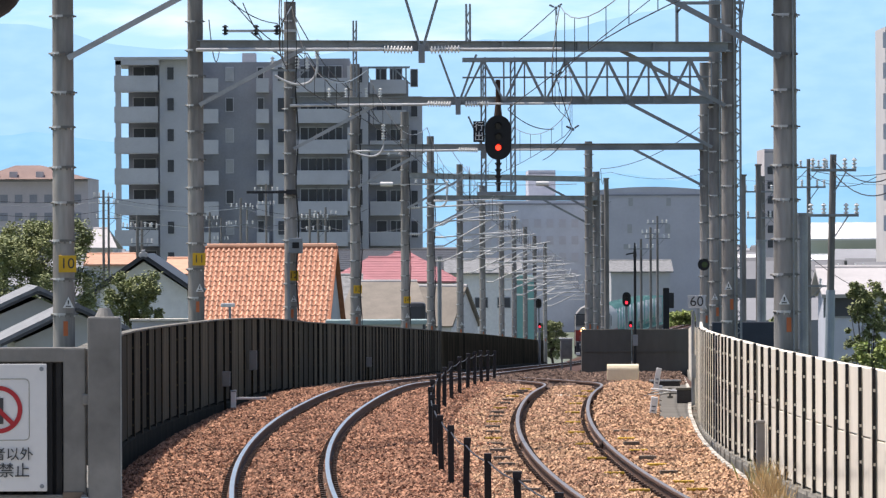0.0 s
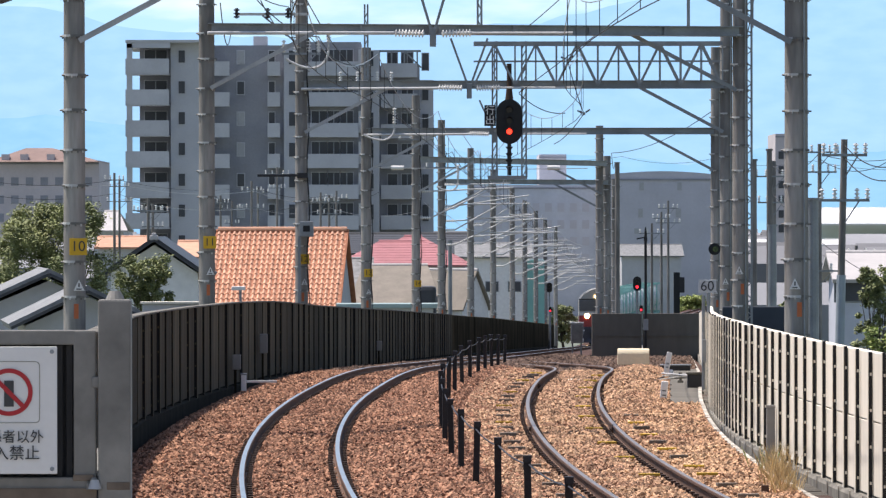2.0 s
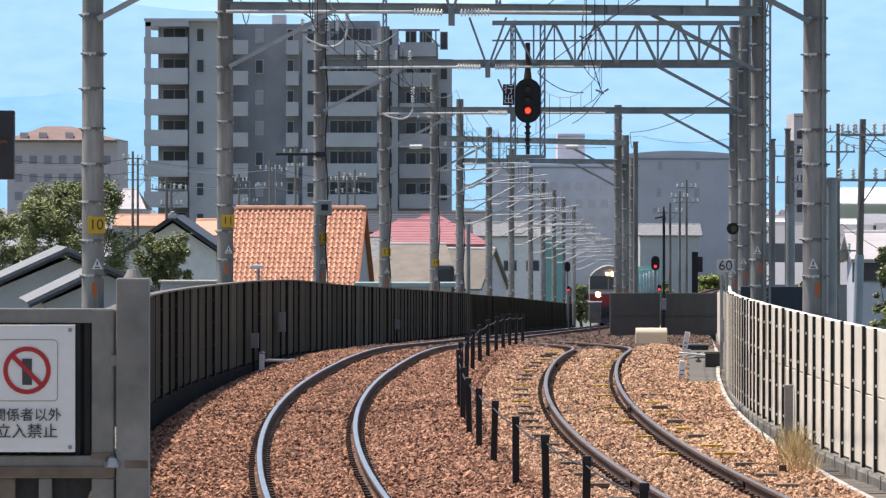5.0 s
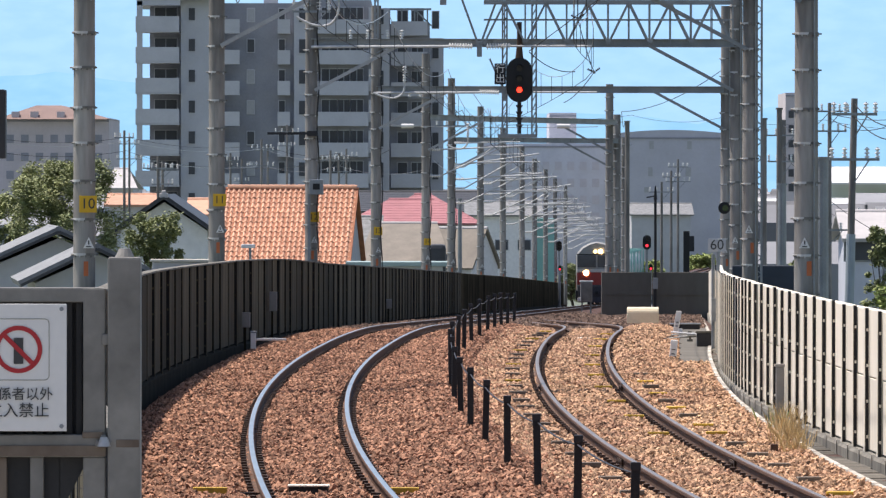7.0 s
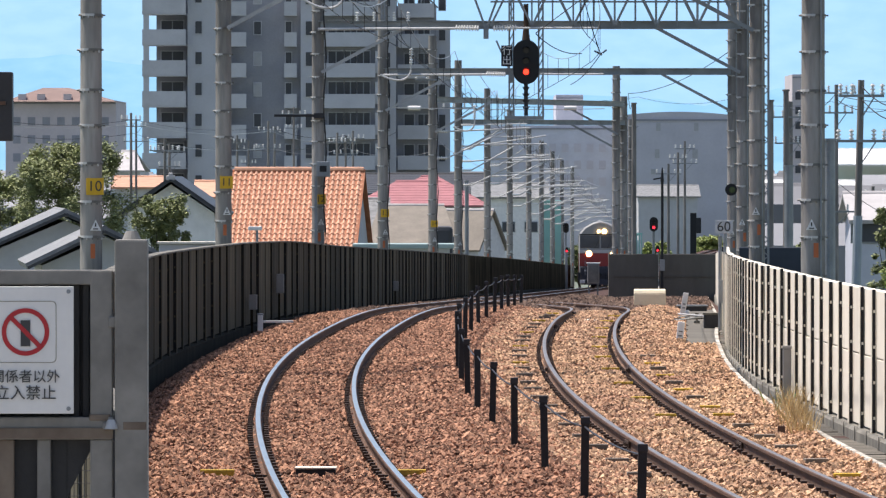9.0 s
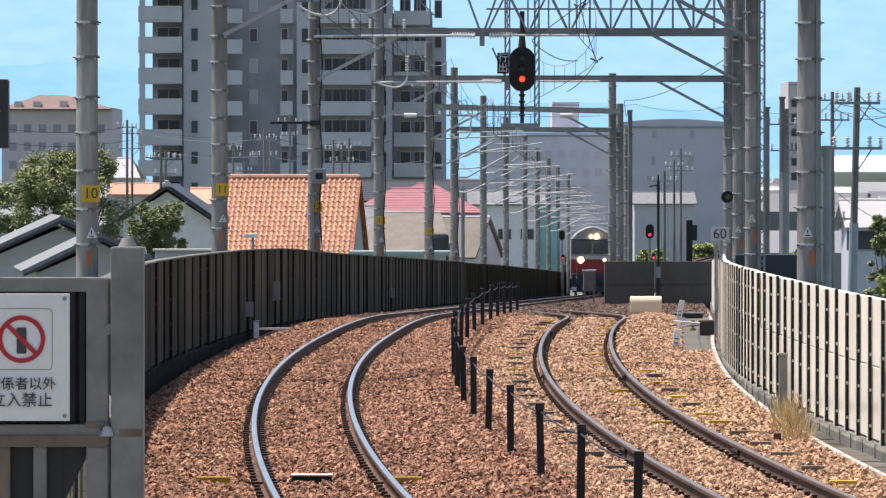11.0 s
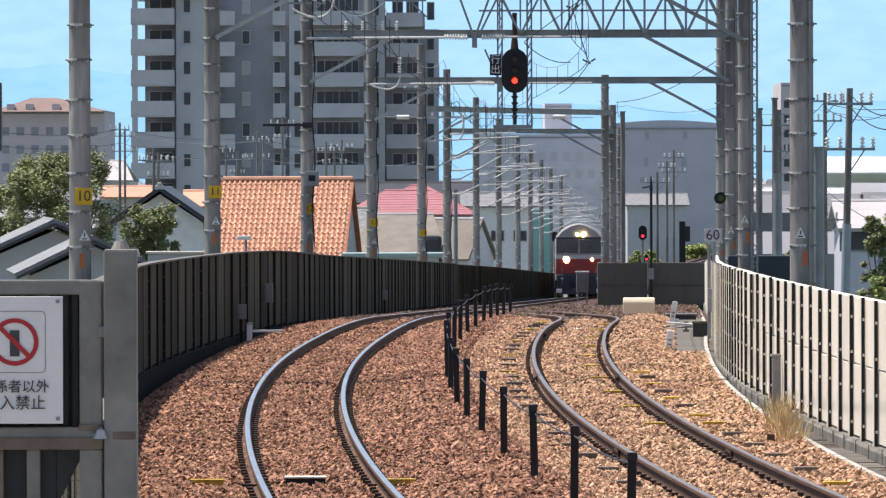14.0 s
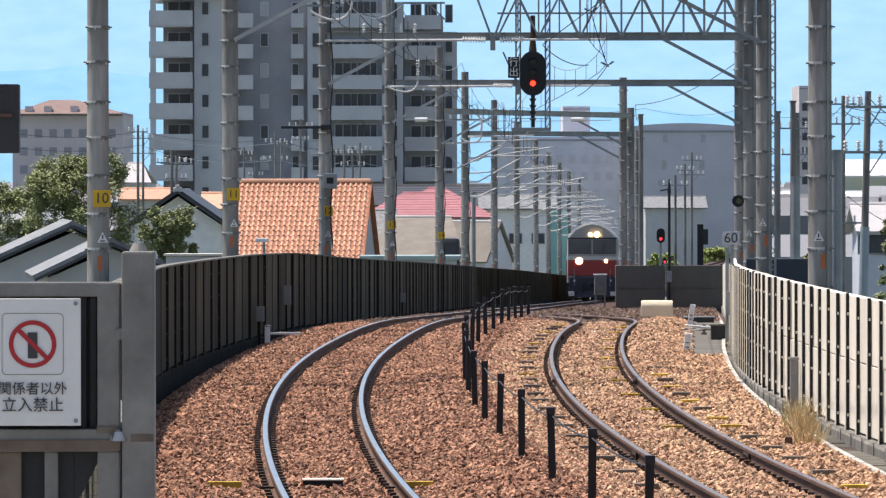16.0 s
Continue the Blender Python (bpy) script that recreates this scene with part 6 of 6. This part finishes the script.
gable_house("house", "house with a beige slate roof and pale gable", 1.368 - 1.9, 1.368 + 1.9, 430, 434, -2.556, -0.288, WHITE, ROOFGREY, "x", 0.2, rz=-25)
gable_house("house", "grey-walled house behind the catenary poles", 2.513, 7.843, 520, 532, 0.187, 1.14, WHITE, ROOFPALE, "x", windows=[(5.027, -1.98, 0.9, 0.7), (6.76, -1.98, 0.9, 0.7)])
gable_house("house", "white-walled house with a dark tiled gable", -10.7, -7.75, 230, 239, 1.1, 2.12, WHITE, ROOFDARK, "y", 0.3)
gable_house("house", "house with a long silvery tiled roof and dark verge", -10.3, -7.025, 150, 157, 0.8, 1.538, PLASTER, ROOFPALE, "y", 0.3, thick=0.14, rz=5)
gable_house("house", "low annex with a silvery tiled roof and dark verge", -8.54, -5.997, 140, 146, 0.647, 1.253, PLASTER, ROOFPALE, "y", 0.3, thick=0.14, rz=5)
gable_house("house", "house with a dark roof seen through the wires", -5.39, -3.64, 420, 428, -1.885, 0.46, PLASTER, ROOFPALE, "x")
gable_house("house", "small grey house beside the trees", 15.903, 18.547, 260, 268, 0.512, 1.443, HAZEWALL, ROOFLIGHT, "x", windows=[(16.488, 0.143, 1.6, 0.7)])
gable_house("house", "distant house with a pale roof", -25.48, -23.227, 520, 530, 2.267, 3.653, PLASTER, ROOFLIGHT, "x", hip=0.9)
gable_house("house", "distant house with a brown tile roof", -23.16, -19.76, 480, 490, 1.06, 1.74, PLASTER, ROOFTILE, "x")
gable_house("house", "distant house with a dark tiled roof", -7.187, 3.08, 560, 575, 0.32, 1.86, PLASTER, ROOFDARK, "x")
gable_house("house", "distant grey house by the dark hall", 21.05, 27.4, 730, 742, -0.7, 0.4, PLASTER, ROOFPALE, "x")
simple("teal_shed", "teal green sheet-metal shed by the line", "shed", (7.318, 455, GROUND), [("wall", TEAL, [(-0.65, 0.6, 0, 3, 0, 0.387 - GROUND)], 0.02), ("rib", TEAL, [(-0.05, 0.05, -0.06, 0, 0, 0.387 - GROUND)], 0)])
simple("garden_roof", "low pale green corrugated roof beyond the parapet", "shed", (-1.6, 300, GROUND), [("wall", PLASTER, [(-2.0, 1.9, 0, 3, 0, -0.95 - GROUND)], 0.02), ("roof", TANK, [(-2.4, 2.2, -0.3, 3.3, -0.95 - GROUND, -0.75 - GROUND)], 0.03)])
simple("parapet_cap", "grey concrete slab behind the parapet", "wall", (-6.053, 160, GROUND), [("slab", PLASTER, [(-0.65, 0.7, 0, 0.4, 0, 0.86 - GROUND)], 0.03), ("coping", WALL_PALE, [(-0.7, 0.75, -0.1, 0.5, 0.86 - GROUND, 0.913 - GROUND)], 0.01)])
simple("street_lamp", "white street lamp head on a slim post", "street lamp", (-4.524, 165, GROUND), [("post", STEEL, [(-0.03, 0.03, -0.03, 0.03, 0, 1.133 - GROUND)], 0), ("head", WHITE, [(-0.22, 0.12, -0.06, 0.06, 1.133 - GROUND, 1.229 - GROUND)], 0.02)])


def dome_window():
    simple("dormer", "dark arched dormer window on the slate roof", "dormer", (0.034, 398.6, GROUND), [("wall", ROOFDARK, [(-0.55, 0.55, -0.3, 2, 0, -0.851 - GROUND)], 0.25), ("pane", GLASS, [(-0.3, 0.3, -0.34, -0.3, -2.191 - GROUND, -1.119 - GROUND)], 0.0)])


dome_window()


# ---- apartment block ----
def apartment():
    D, S = 645.0, 2.93
    t = thing("apartment_block", (0, D, GROUND), "dark grey nine-storey apartment block with balconies", "apartment building")
    top = 20.115
    n = 9
    X = lambda px: (px - 784) * 645 / 12000
    def block(name, px0, px1, y0, y1, z1, m):
        bm = bmesh.new()
        span(bm, X(px0), X(px1), y0, y1, 0, z1 - GROUND)
        return part(name, bm, m, t)
    block("block", 332, 404, 0, 14, top, APART)
    # Core takes the darker tone to help imitate shade in the loggias.
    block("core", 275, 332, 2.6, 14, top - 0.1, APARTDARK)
    bm = bmesh.new()
    span(bm, X(255), X(331.9), -1.4, 14, top - GROUND - 0.5, top - GROUND)
    part("roof_slab", bm, APART, t)
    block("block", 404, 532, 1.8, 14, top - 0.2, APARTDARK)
    block("block", 532, 562, 0.6, 14, top - 0.1, APART)
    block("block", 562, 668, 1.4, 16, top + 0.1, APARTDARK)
    block("block", 668, 700, 4, 18, top - 0.6, APART)
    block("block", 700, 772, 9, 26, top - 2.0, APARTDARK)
    block("block", 772, 797, 12, 28, top - 3.3, APART)
    block("stair_head", 476, 500, 5, 9, top + 0.75, APART)
    bm = bmesh.new()
    span(bm, X(253), X(404), -1.45, 3.6, top - GROUND + 0.004, top - GROUND + 0.25)
    part("parapet", bm, APARTPALE, t)
    bm = bmesh.new()
    span(bm, X(255), X(265), -1.4, -1.0, 0, top - GROUND - 0.1)
    part("column", bm, APARTPALE, t)
    for k in range(n):
        z = top - GROUND - S * (k + 1)
        if z < 0:
            break
        bm = bmesh.new()
        span(bm, X(253), X(330), -1.5, -1.35, z, z + 1.4)
        span(bm, X(253), X(330), -1.5, 3.3, z - 0.12, z + 0.02)
        span(bm, X(253), X(255.5), -1.349, 1.0, z + 0.021, z + 1.4)
        part("balcony", bm, APARTPALE, t)
        for a, b, y, c, d, m in ((284, 323, 2.58, 0.1, 2.3, GLASS), (346, 357, -0.04, 1.05, 2.2, GLASS), (449, 461, 1.75, 1.0, 2.2, CURTAIN if k % 3 != 1 else GLASS), (505, 515, 1.75, 0.9, 2.2, GLASS), (541, 556, 0.55, 0.9, 2.2, GLASS),
                                 (581, 608, 1.35, 0.4, 2.3, GLASS), (610, 630, 1.35, 0.4, 2.3, GLASS), (632, 654, 1.35, 0.4, 2.3, GLASS), (678, 690, 3.95, 0.8, 2.2, GLASS), (715, 732, 8.95, 0.4, 2.2, GLASS), (740, 760, 8.95, 0.4, 2.2, GLASS), (777, 788, 11.95, 0.6, 2.2, GLASS)):
            if a > 700 and k == 8:
                continue
            bm = bmesh.new()
            span(bm, X(a) - 0.08, X(b) + 0.08, y - 0.05, y + 0.05, z + c - 0.08, z + d + 0.08)
            w = part("window", bm, APART, t)
            bm = bmesh.new()
            span(bm, X(a), X(b), y - 0.09, y - 0.03, z + c, z + d)
            part("pane", bm, m, w)
            if b - a > 18:
                bm = bmesh.new()
                xm = (X(a) + X(b)) / 2
                span(bm, xm - 0.05, xm + 0.05, y - 0.12, y - 0.05, z + c, z + d)
                part("mullion", bm, STEEL, w)
        for a, b, y in ((405, 436, -0.4), (503, 525, 0.2), (568, 664, 0.1), (703, 768, 7.6)):
            bm = bmesh.new()
            span(bm, X(a), X(b), y, y + 0.15, z - 0.1, z + 1.15)
            span(bm, X(a), X(b), y, y + 1.6, z - 0.2, z - 0.1)
            part("balcony", bm, APARTPALE if a != 568 else APART, t)
        bm = bmesh.new()
        span(bm, X(664), X(673), 0.4, 1.5, z + 0.2, z + 2.3)
        part("partition", bm, APARTPALE, t)
    for px in (700, 722, 745, 768):
        bm = bmesh.new()
        bar(bm, (X(px), 8, top - GROUND - 2.2), (X(px), 8, top - GROUND - 0.6), 0.15, 0.15)
        part("roof_post", bm, STEEL, t)
    bm = bmesh.new()
    bar(bm, (X(695), 8, top - GROUND - 0.6), (X(775), 8, top - GROUND - 0.6), 0.2, 0.2)
    bar(bm, (X(745), 8, top - GROUND - 0.6), (X(775), 8, top - GROUND - 2.2), 0.15, 0.15)
    part("roof_frame", bm, STEEL, t)


apartment()


def hall(name, label, px0, px1, top, d, depth, m, arch=0.0, windows=(), cat="building"):
    x0, x1 = (px0 - 784) * d / 12000, (px1 - 784) * d / 12000
    zt = 2.7 + (294 - top) * d / 12000
    t = thing(name, ((x0 + x1) / 2, d, GROUND), label, cat, "far buildings")
    bm = bmesh.new()
    n = 14
    w = (x1 - x0) / 2
    prof = [(-w, 0), (w, 0)] + [(w - 2 * w * k / n, zt - GROUND - arch * (1 - math.sin(math.pi * (0.12 + 0.76 * k / n)))) for k in range(n + 1)]
    a = [bm.verts.new((x, 0, z)) for x, z in prof]
    b = [bm.verts.new((x, depth, z)) for x, z in prof]
    bm.faces.new(a)
    bm.faces.new(b[::-1])
    for k in range(len(prof)):
        bm.faces.new((a[k], a[(k + 1) % len(prof)], b[(k + 1) % len(prof)], b[k]))
    bmesh.ops.recalc_face_normals(bm, faces=bm.faces)
    part("wall", bm, m, t)
    bm = bmesh.new()
    span(bm, -w, w, -0.12, 0.0, zt - GROUND - arch - 0.5, zt - GROUND - arch - 0.3)
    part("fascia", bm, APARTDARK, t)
    for px, py, ww, hh, mm in windows:
        bm = bmesh.new()
        xx, zz = (px - 784) * d / 12000 - (x0 + x1) / 2, 2.7 + (294 - py) * d / 12000 - GROUND
        span(bm, xx - ww / 2, xx + ww / 2, -0.08, 0.02, zz - hh / 2, zz + hh / 2)
        part("window", bm, mm, t)
    return t


hall("warehouse", "large metal-clad hall with a shallow arched roof, grey lifted for haze", 1108, 1292, 198, 770, 40, SHED, 0.55, [(1165, 225, 0.5, 0.9, CURTAIN), (1232, 225, 0.5, 0.9, CURTAIN), (1163, 272, 0.5, 1.0, CURTAIN), (1230, 272, 0.6, 1.0, CURTAIN), (1156, 304, 0.5, 0.6, CURTAIN)])
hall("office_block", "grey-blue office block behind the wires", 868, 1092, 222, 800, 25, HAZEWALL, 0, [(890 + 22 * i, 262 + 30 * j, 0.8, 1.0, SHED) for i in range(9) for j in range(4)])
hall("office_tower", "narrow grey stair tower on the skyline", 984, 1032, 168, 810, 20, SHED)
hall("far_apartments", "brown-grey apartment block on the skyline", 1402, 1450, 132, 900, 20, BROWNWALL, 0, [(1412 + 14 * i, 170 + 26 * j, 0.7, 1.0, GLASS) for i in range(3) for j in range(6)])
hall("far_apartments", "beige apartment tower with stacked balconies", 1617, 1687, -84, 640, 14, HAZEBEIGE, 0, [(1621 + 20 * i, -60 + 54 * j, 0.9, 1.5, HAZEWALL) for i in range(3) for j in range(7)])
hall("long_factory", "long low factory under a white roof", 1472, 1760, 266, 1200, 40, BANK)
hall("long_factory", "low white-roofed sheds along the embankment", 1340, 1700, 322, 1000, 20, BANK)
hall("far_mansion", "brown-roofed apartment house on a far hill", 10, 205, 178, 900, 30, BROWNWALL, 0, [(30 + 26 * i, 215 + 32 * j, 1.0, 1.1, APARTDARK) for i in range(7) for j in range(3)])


def white_roof(px0, px1, a, b, d, run):
    """A long lit roof slope that faces the line."""
    k = d / 12000
    x0, x1, z0, z1 = (px0 - 784) * k, (px1 - 784) * k, 2.7 + (294 - b) * k, 2.7 + (294 - a) * k
    t = thing("white_roof", ((x0 + x1) / 2, d, z0), "long white sunlit roof slope of a far factory", "roof")
    w = (x1 - x0) / 2
    bm = bmesh.new()
    v = [bm.verts.new(p) for p in ((-w, -run, 0), (w, -run, 0), (w, -0.1, z1 - z0), (-w, -0.1, z1 - z0), (-w, -run, -0.3), (w, -run, -0.3), (w, -0.1, -0.3), (-w, -0.1, -0.3))]
    for f in ((0, 1, 2, 3), (4, 5, 1, 0), (5, 6, 2, 1), (6, 7, 3, 2), (7, 4, 0, 3), (7, 6, 5, 4)):
        bm.faces.new([v[q] for q in f])
    part("sheet", bm, SHEDWHITE, t)
    bm = bmesh.new()
    rod(bm, (-w, -0.1, z1 - z0), (w, -0.1, z1 - z0), 0.15)
    part("ridge_cap", bm, SHEDWHITE, t)


white_roof(1470, 1762, 264, 291, 1199, 9.0)
white_roof(1340, 1700, 320, 328, 949, 3.0)


def mansion_roof():
    t = thing("hip_roof", (-50.812, 898, 11.231), "brown hipped roof of the far apartment house", "roof")
    bm = bmesh.new()
    w = 7.483
    for x0, x1, z0, z1 in ((-w, w, 0, 1.9),):
        v = [bm.verts.new(p) for p in ((x0, 0, z0), (x1, 0, z0), (x1, 30, z0), (x0, 30, z0), (x0 * 0.35, 8, z1), (x1 * 0.1, 8, z1), (x1 * 0.1, 22, z1), (x0 * 0.35, 22, z1))]
        for f in ((0, 1, 5, 4), (1, 2, 6, 5), (2, 3, 7, 6), (3, 0, 4, 7), (4, 5, 6, 7), (3, 2, 1, 0)):
            bm.faces.new([v[k] for k in f])
    bmesh.ops.recalc_face_normals(bm, faces=bm.faces)
    part("slope", bm, BROWNROOF, t)
    for x in (-5, -2.5, 1, 4):
        bm = bmesh.new()
        span(bm, x - 0.5, x + 0.5, 1.0, 2.5, 0.1, 1.0)
        part("dormer", bm, BROWNWALL, t)


mansion_roof()
bm = bmesh.new()
span(bm, 40.85, 88.35, 950, 990, GROUND, -0.15)
tagged(part("embankment", bm, BANK), "long green embankment toned pale for haze", "embankment", kind="structure")
simple("blue_wall", "dark blue-grey wall outside the pale parapet", "wall", (6.649, 135, GROUND), [("panel", BLUEWALL, [(-0.75, 0.55, 0, 0.2, 0, 1.08 - GROUND)], 0.02), ("end_panel", STEEL, [(0.55, 0.75, -0.02, 0.22, 0, 1.08 - GROUND)], 0.02)])


def town_sprawl():
    """Low roofs that fill the town between the named houses and the hills."""
    rng = random.Random(8)
    bm = bmesh.new()
    for k in range(420):
        y = rng.uniform(560, 2600)
        x = rng.uniform(-0.09, 0.09) * y
        if 555 < y < 720 and -28.703 < x < 6.86 or y < 1300 and 0.0 < x / y < 0.05:
            continue
        w, l, h = rng.uniform(3, 7), rng.uniform(3, 7), rng.uniform(3.5, 8.0)
        z = GROUND
        v = [bm.verts.new(p) for p in ((x - w, y - l, z), (x + w, y - l, z), (x + w, y + l, z), (x - w, y + l, z), (x - w, y - l, z + h), (x + w, y - l, z + h), (x + w, y + l, z + h), (x - w, y + l, z + h), (x - w, y, z + h + 1.8), (x + w, y, z + h + 1.8))]
        for f in ((0, 1, 5, 4), (2, 3, 7, 6), (4, 5, 9, 8), (6, 7, 8, 9), (0, 4, 8, 7, 3), (1, 2, 6, 9, 5)):
            bm.faces.new([v[j] for j in f])
    bmesh.ops.recalc_face_normals(bm, faces=bm.faces)
    tagged(part("town_roofs", bm, mat("mixed far roofs", (0.22, 0.225, 0.235), 0.85, vary=0.2, scale=0.05, fine=0.8, rand=0.9, island=True)), "mixed low grey roofs of the far town", "houses", kind="stuff")


town_sprawl()


# ---- trees ----
def tree(name, loc, H, spread, n, m, seed, label, leaf=0.16):
    rng = random.Random(seed)
    t = thing(name, loc, label, "tree", "trees and shrubs")
    bm = bmesh.new()
    stem = [(0.1 * math.sin(k), 0.1 * math.cos(k * 1.3) - 0.1, H * 0.6 * k / 5) for k in range(6)]
    for k in range(5):
        rod(bm, stem[k], stem[k + 1], 0.16 - 0.02 * k, 0.14 - 0.02 * k, seg=8)
    clumps = []
    for k in range(190):
        a, r, h = rng.uniform(0, 6.28), spread * math.sqrt(rng.random()), H * (1 - 0.55 * rng.random() ** 1.3)
        r *= 1.05 - 1.3 * max(0, h / H - 0.7)
        h -= 0.22 * spread * (1 + math.sin(3 * a + seed)) * r / spread
        c = Vector((r * math.cos(a), r * math.sin(a) * 0.8, h))
        clumps.append((c, spread * rng.uniform(0.09, 0.20)))
        if k % 6 == 0:
            rod(bm, (0, 0, H * rng.uniform(0.35, 0.6)), c * 0.94, 0.035, 0.008, seg=6)
    part("trunk", bm, BARK, t)
    v, f = [], []
    for k in range(n):
        c, r = clumps[rng.randrange(len(clumps))]
        d = Vector((rng.gauss(0, 1), rng.gauss(0, 1), rng.gauss(0, 0.8)))
        p = c + d.normalized() * r * rng.random() ** 0.45 * (1.5 if k % 9 == 0 else 1)
        q = Euler((rng.uniform(-0.9, 0.9), rng.uniform(-0.9, 0.9), rng.uniform(0, 6.28))).to_matrix()
        s = leaf * rng.uniform(0.6, 1.3)
        i = len(v)
        for a, b, e in ((-0.4, 0, 0.05), (0, -0.9, 0), (0.4, 0, 0.05), (0, 0.9, 0)):
            v.append(p + q @ Vector((a * s, b * s, e * s)))
        f.append((i, i + 1, i + 2, i + 3))
    me = bpy.data.meshes.new("crown")
    me.from_pydata(v, [], f)
    me.materials.append(m)
    o = new("crown", me)
    o.parent = t
    return t


tree("tree", (-10.1, 185, GROUND), 3.2 - GROUND, 2.0, 78000, LEAF, 3, "leafy olive green garden tree beyond the parapet", 0.055)
tree("tree", (-8.35, 200, GROUND), 1.75 - GROUND, 1.05, 46000, LEAF, 4, "leafy green garden tree beside the houses", 0.055)
tree("tree", (-12.334, 190, GROUND), 2.45 - GROUND, 1.6, 52000, LEAF, 5, "leafy olive green garden tree beyond the parapet", 0.055)
tree("tree", (8.35, 120, GROUND), 0.95 - GROUND, 0.85, 26000, LEAFLIGHT, 6, "bright green bushy tree outside the pale parapet", 0.05)
tree("tree", (9.5, 125, GROUND), 1.1 - GROUND, 1.0, 22000, LEAFLIGHT, 7, "bright green bushy tree outside the pale parapet", 0.05)
tree("tree", (15.35, 230, GROUND), 1.282 - GROUND, 0.95, 16000, LEAF, 8, "small green tree beside the grey house", 0.08)
tree("tree", (16.3, 300, GROUND), -0.5 - GROUND, 0.9, 9000, LEAF, 11, "green shrubs beyond the viaduct", 0.1)
tree("tree", (27.5, 700, GROUND), -4.7 - GROUND, 1.9, 9000, LEAFLIGHT, 9, "sunlit green shrubs behind the dark wall", 0.16)
tree("tree", (21.3, 680, GROUND), -5.1 - GROUND, 1.7, 9000, LEAFLIGHT, 12, "sunlit green shrubs behind the dark wall", 0.16)
tree("tree", (10.443, 520, GROUND), -3.5 - GROUND, 1.2, 9000, LEAF, 10, "dull green shrubs beside the far line", 0.1)


simple("relay_cabinet", "pale grey relay cabinet on legs beside the single track", "cabinet", (5.808, 262, -2.234),
       [("case", DECK, [(-0.23, 0.23, -0.2, 0.2, 0.393, 1.157)], 0.015), ("door", FENCE, [(-0.19, 0.19, -0.215, -0.2, 0.45, 1.10)], 0.006), ("leg", STEEL, [(-0.2, -0.14, -0.05, 0.05, -0.1, 0.393)], 0), ("leg", STEEL, [(0.14, 0.2, -0.05, 0.05, -0.1, 0.393)], 0), ("canopy", WHITE, [(-0.26, 0.26, -0.23, 0.23, 1.157, 1.201)], 0.004)])


def cross_wire():
    t = thing("cross_span", (-1.79, 228.5, 4.68), "cross-span wire with two white insulators between poles", "cross-span wire")
    L = 7.236
    bm = bmesh.new()
    tube(bm, sag((0, 0, 0), (L, 0, -0.05), 0.05), 0.012, 5)
    part("wire", bm, WIRE, t)
    for x in (0.609, 5.865):
        bm = bmesh.new()
        rod(bm, (x, -0.01, -0.03), (x + 0.42, -0.01, -0.03), 0.075, seg=12)
        part("insulator", bm, PORCELAIN, t, smooth=True)


cross_wire()


motions()
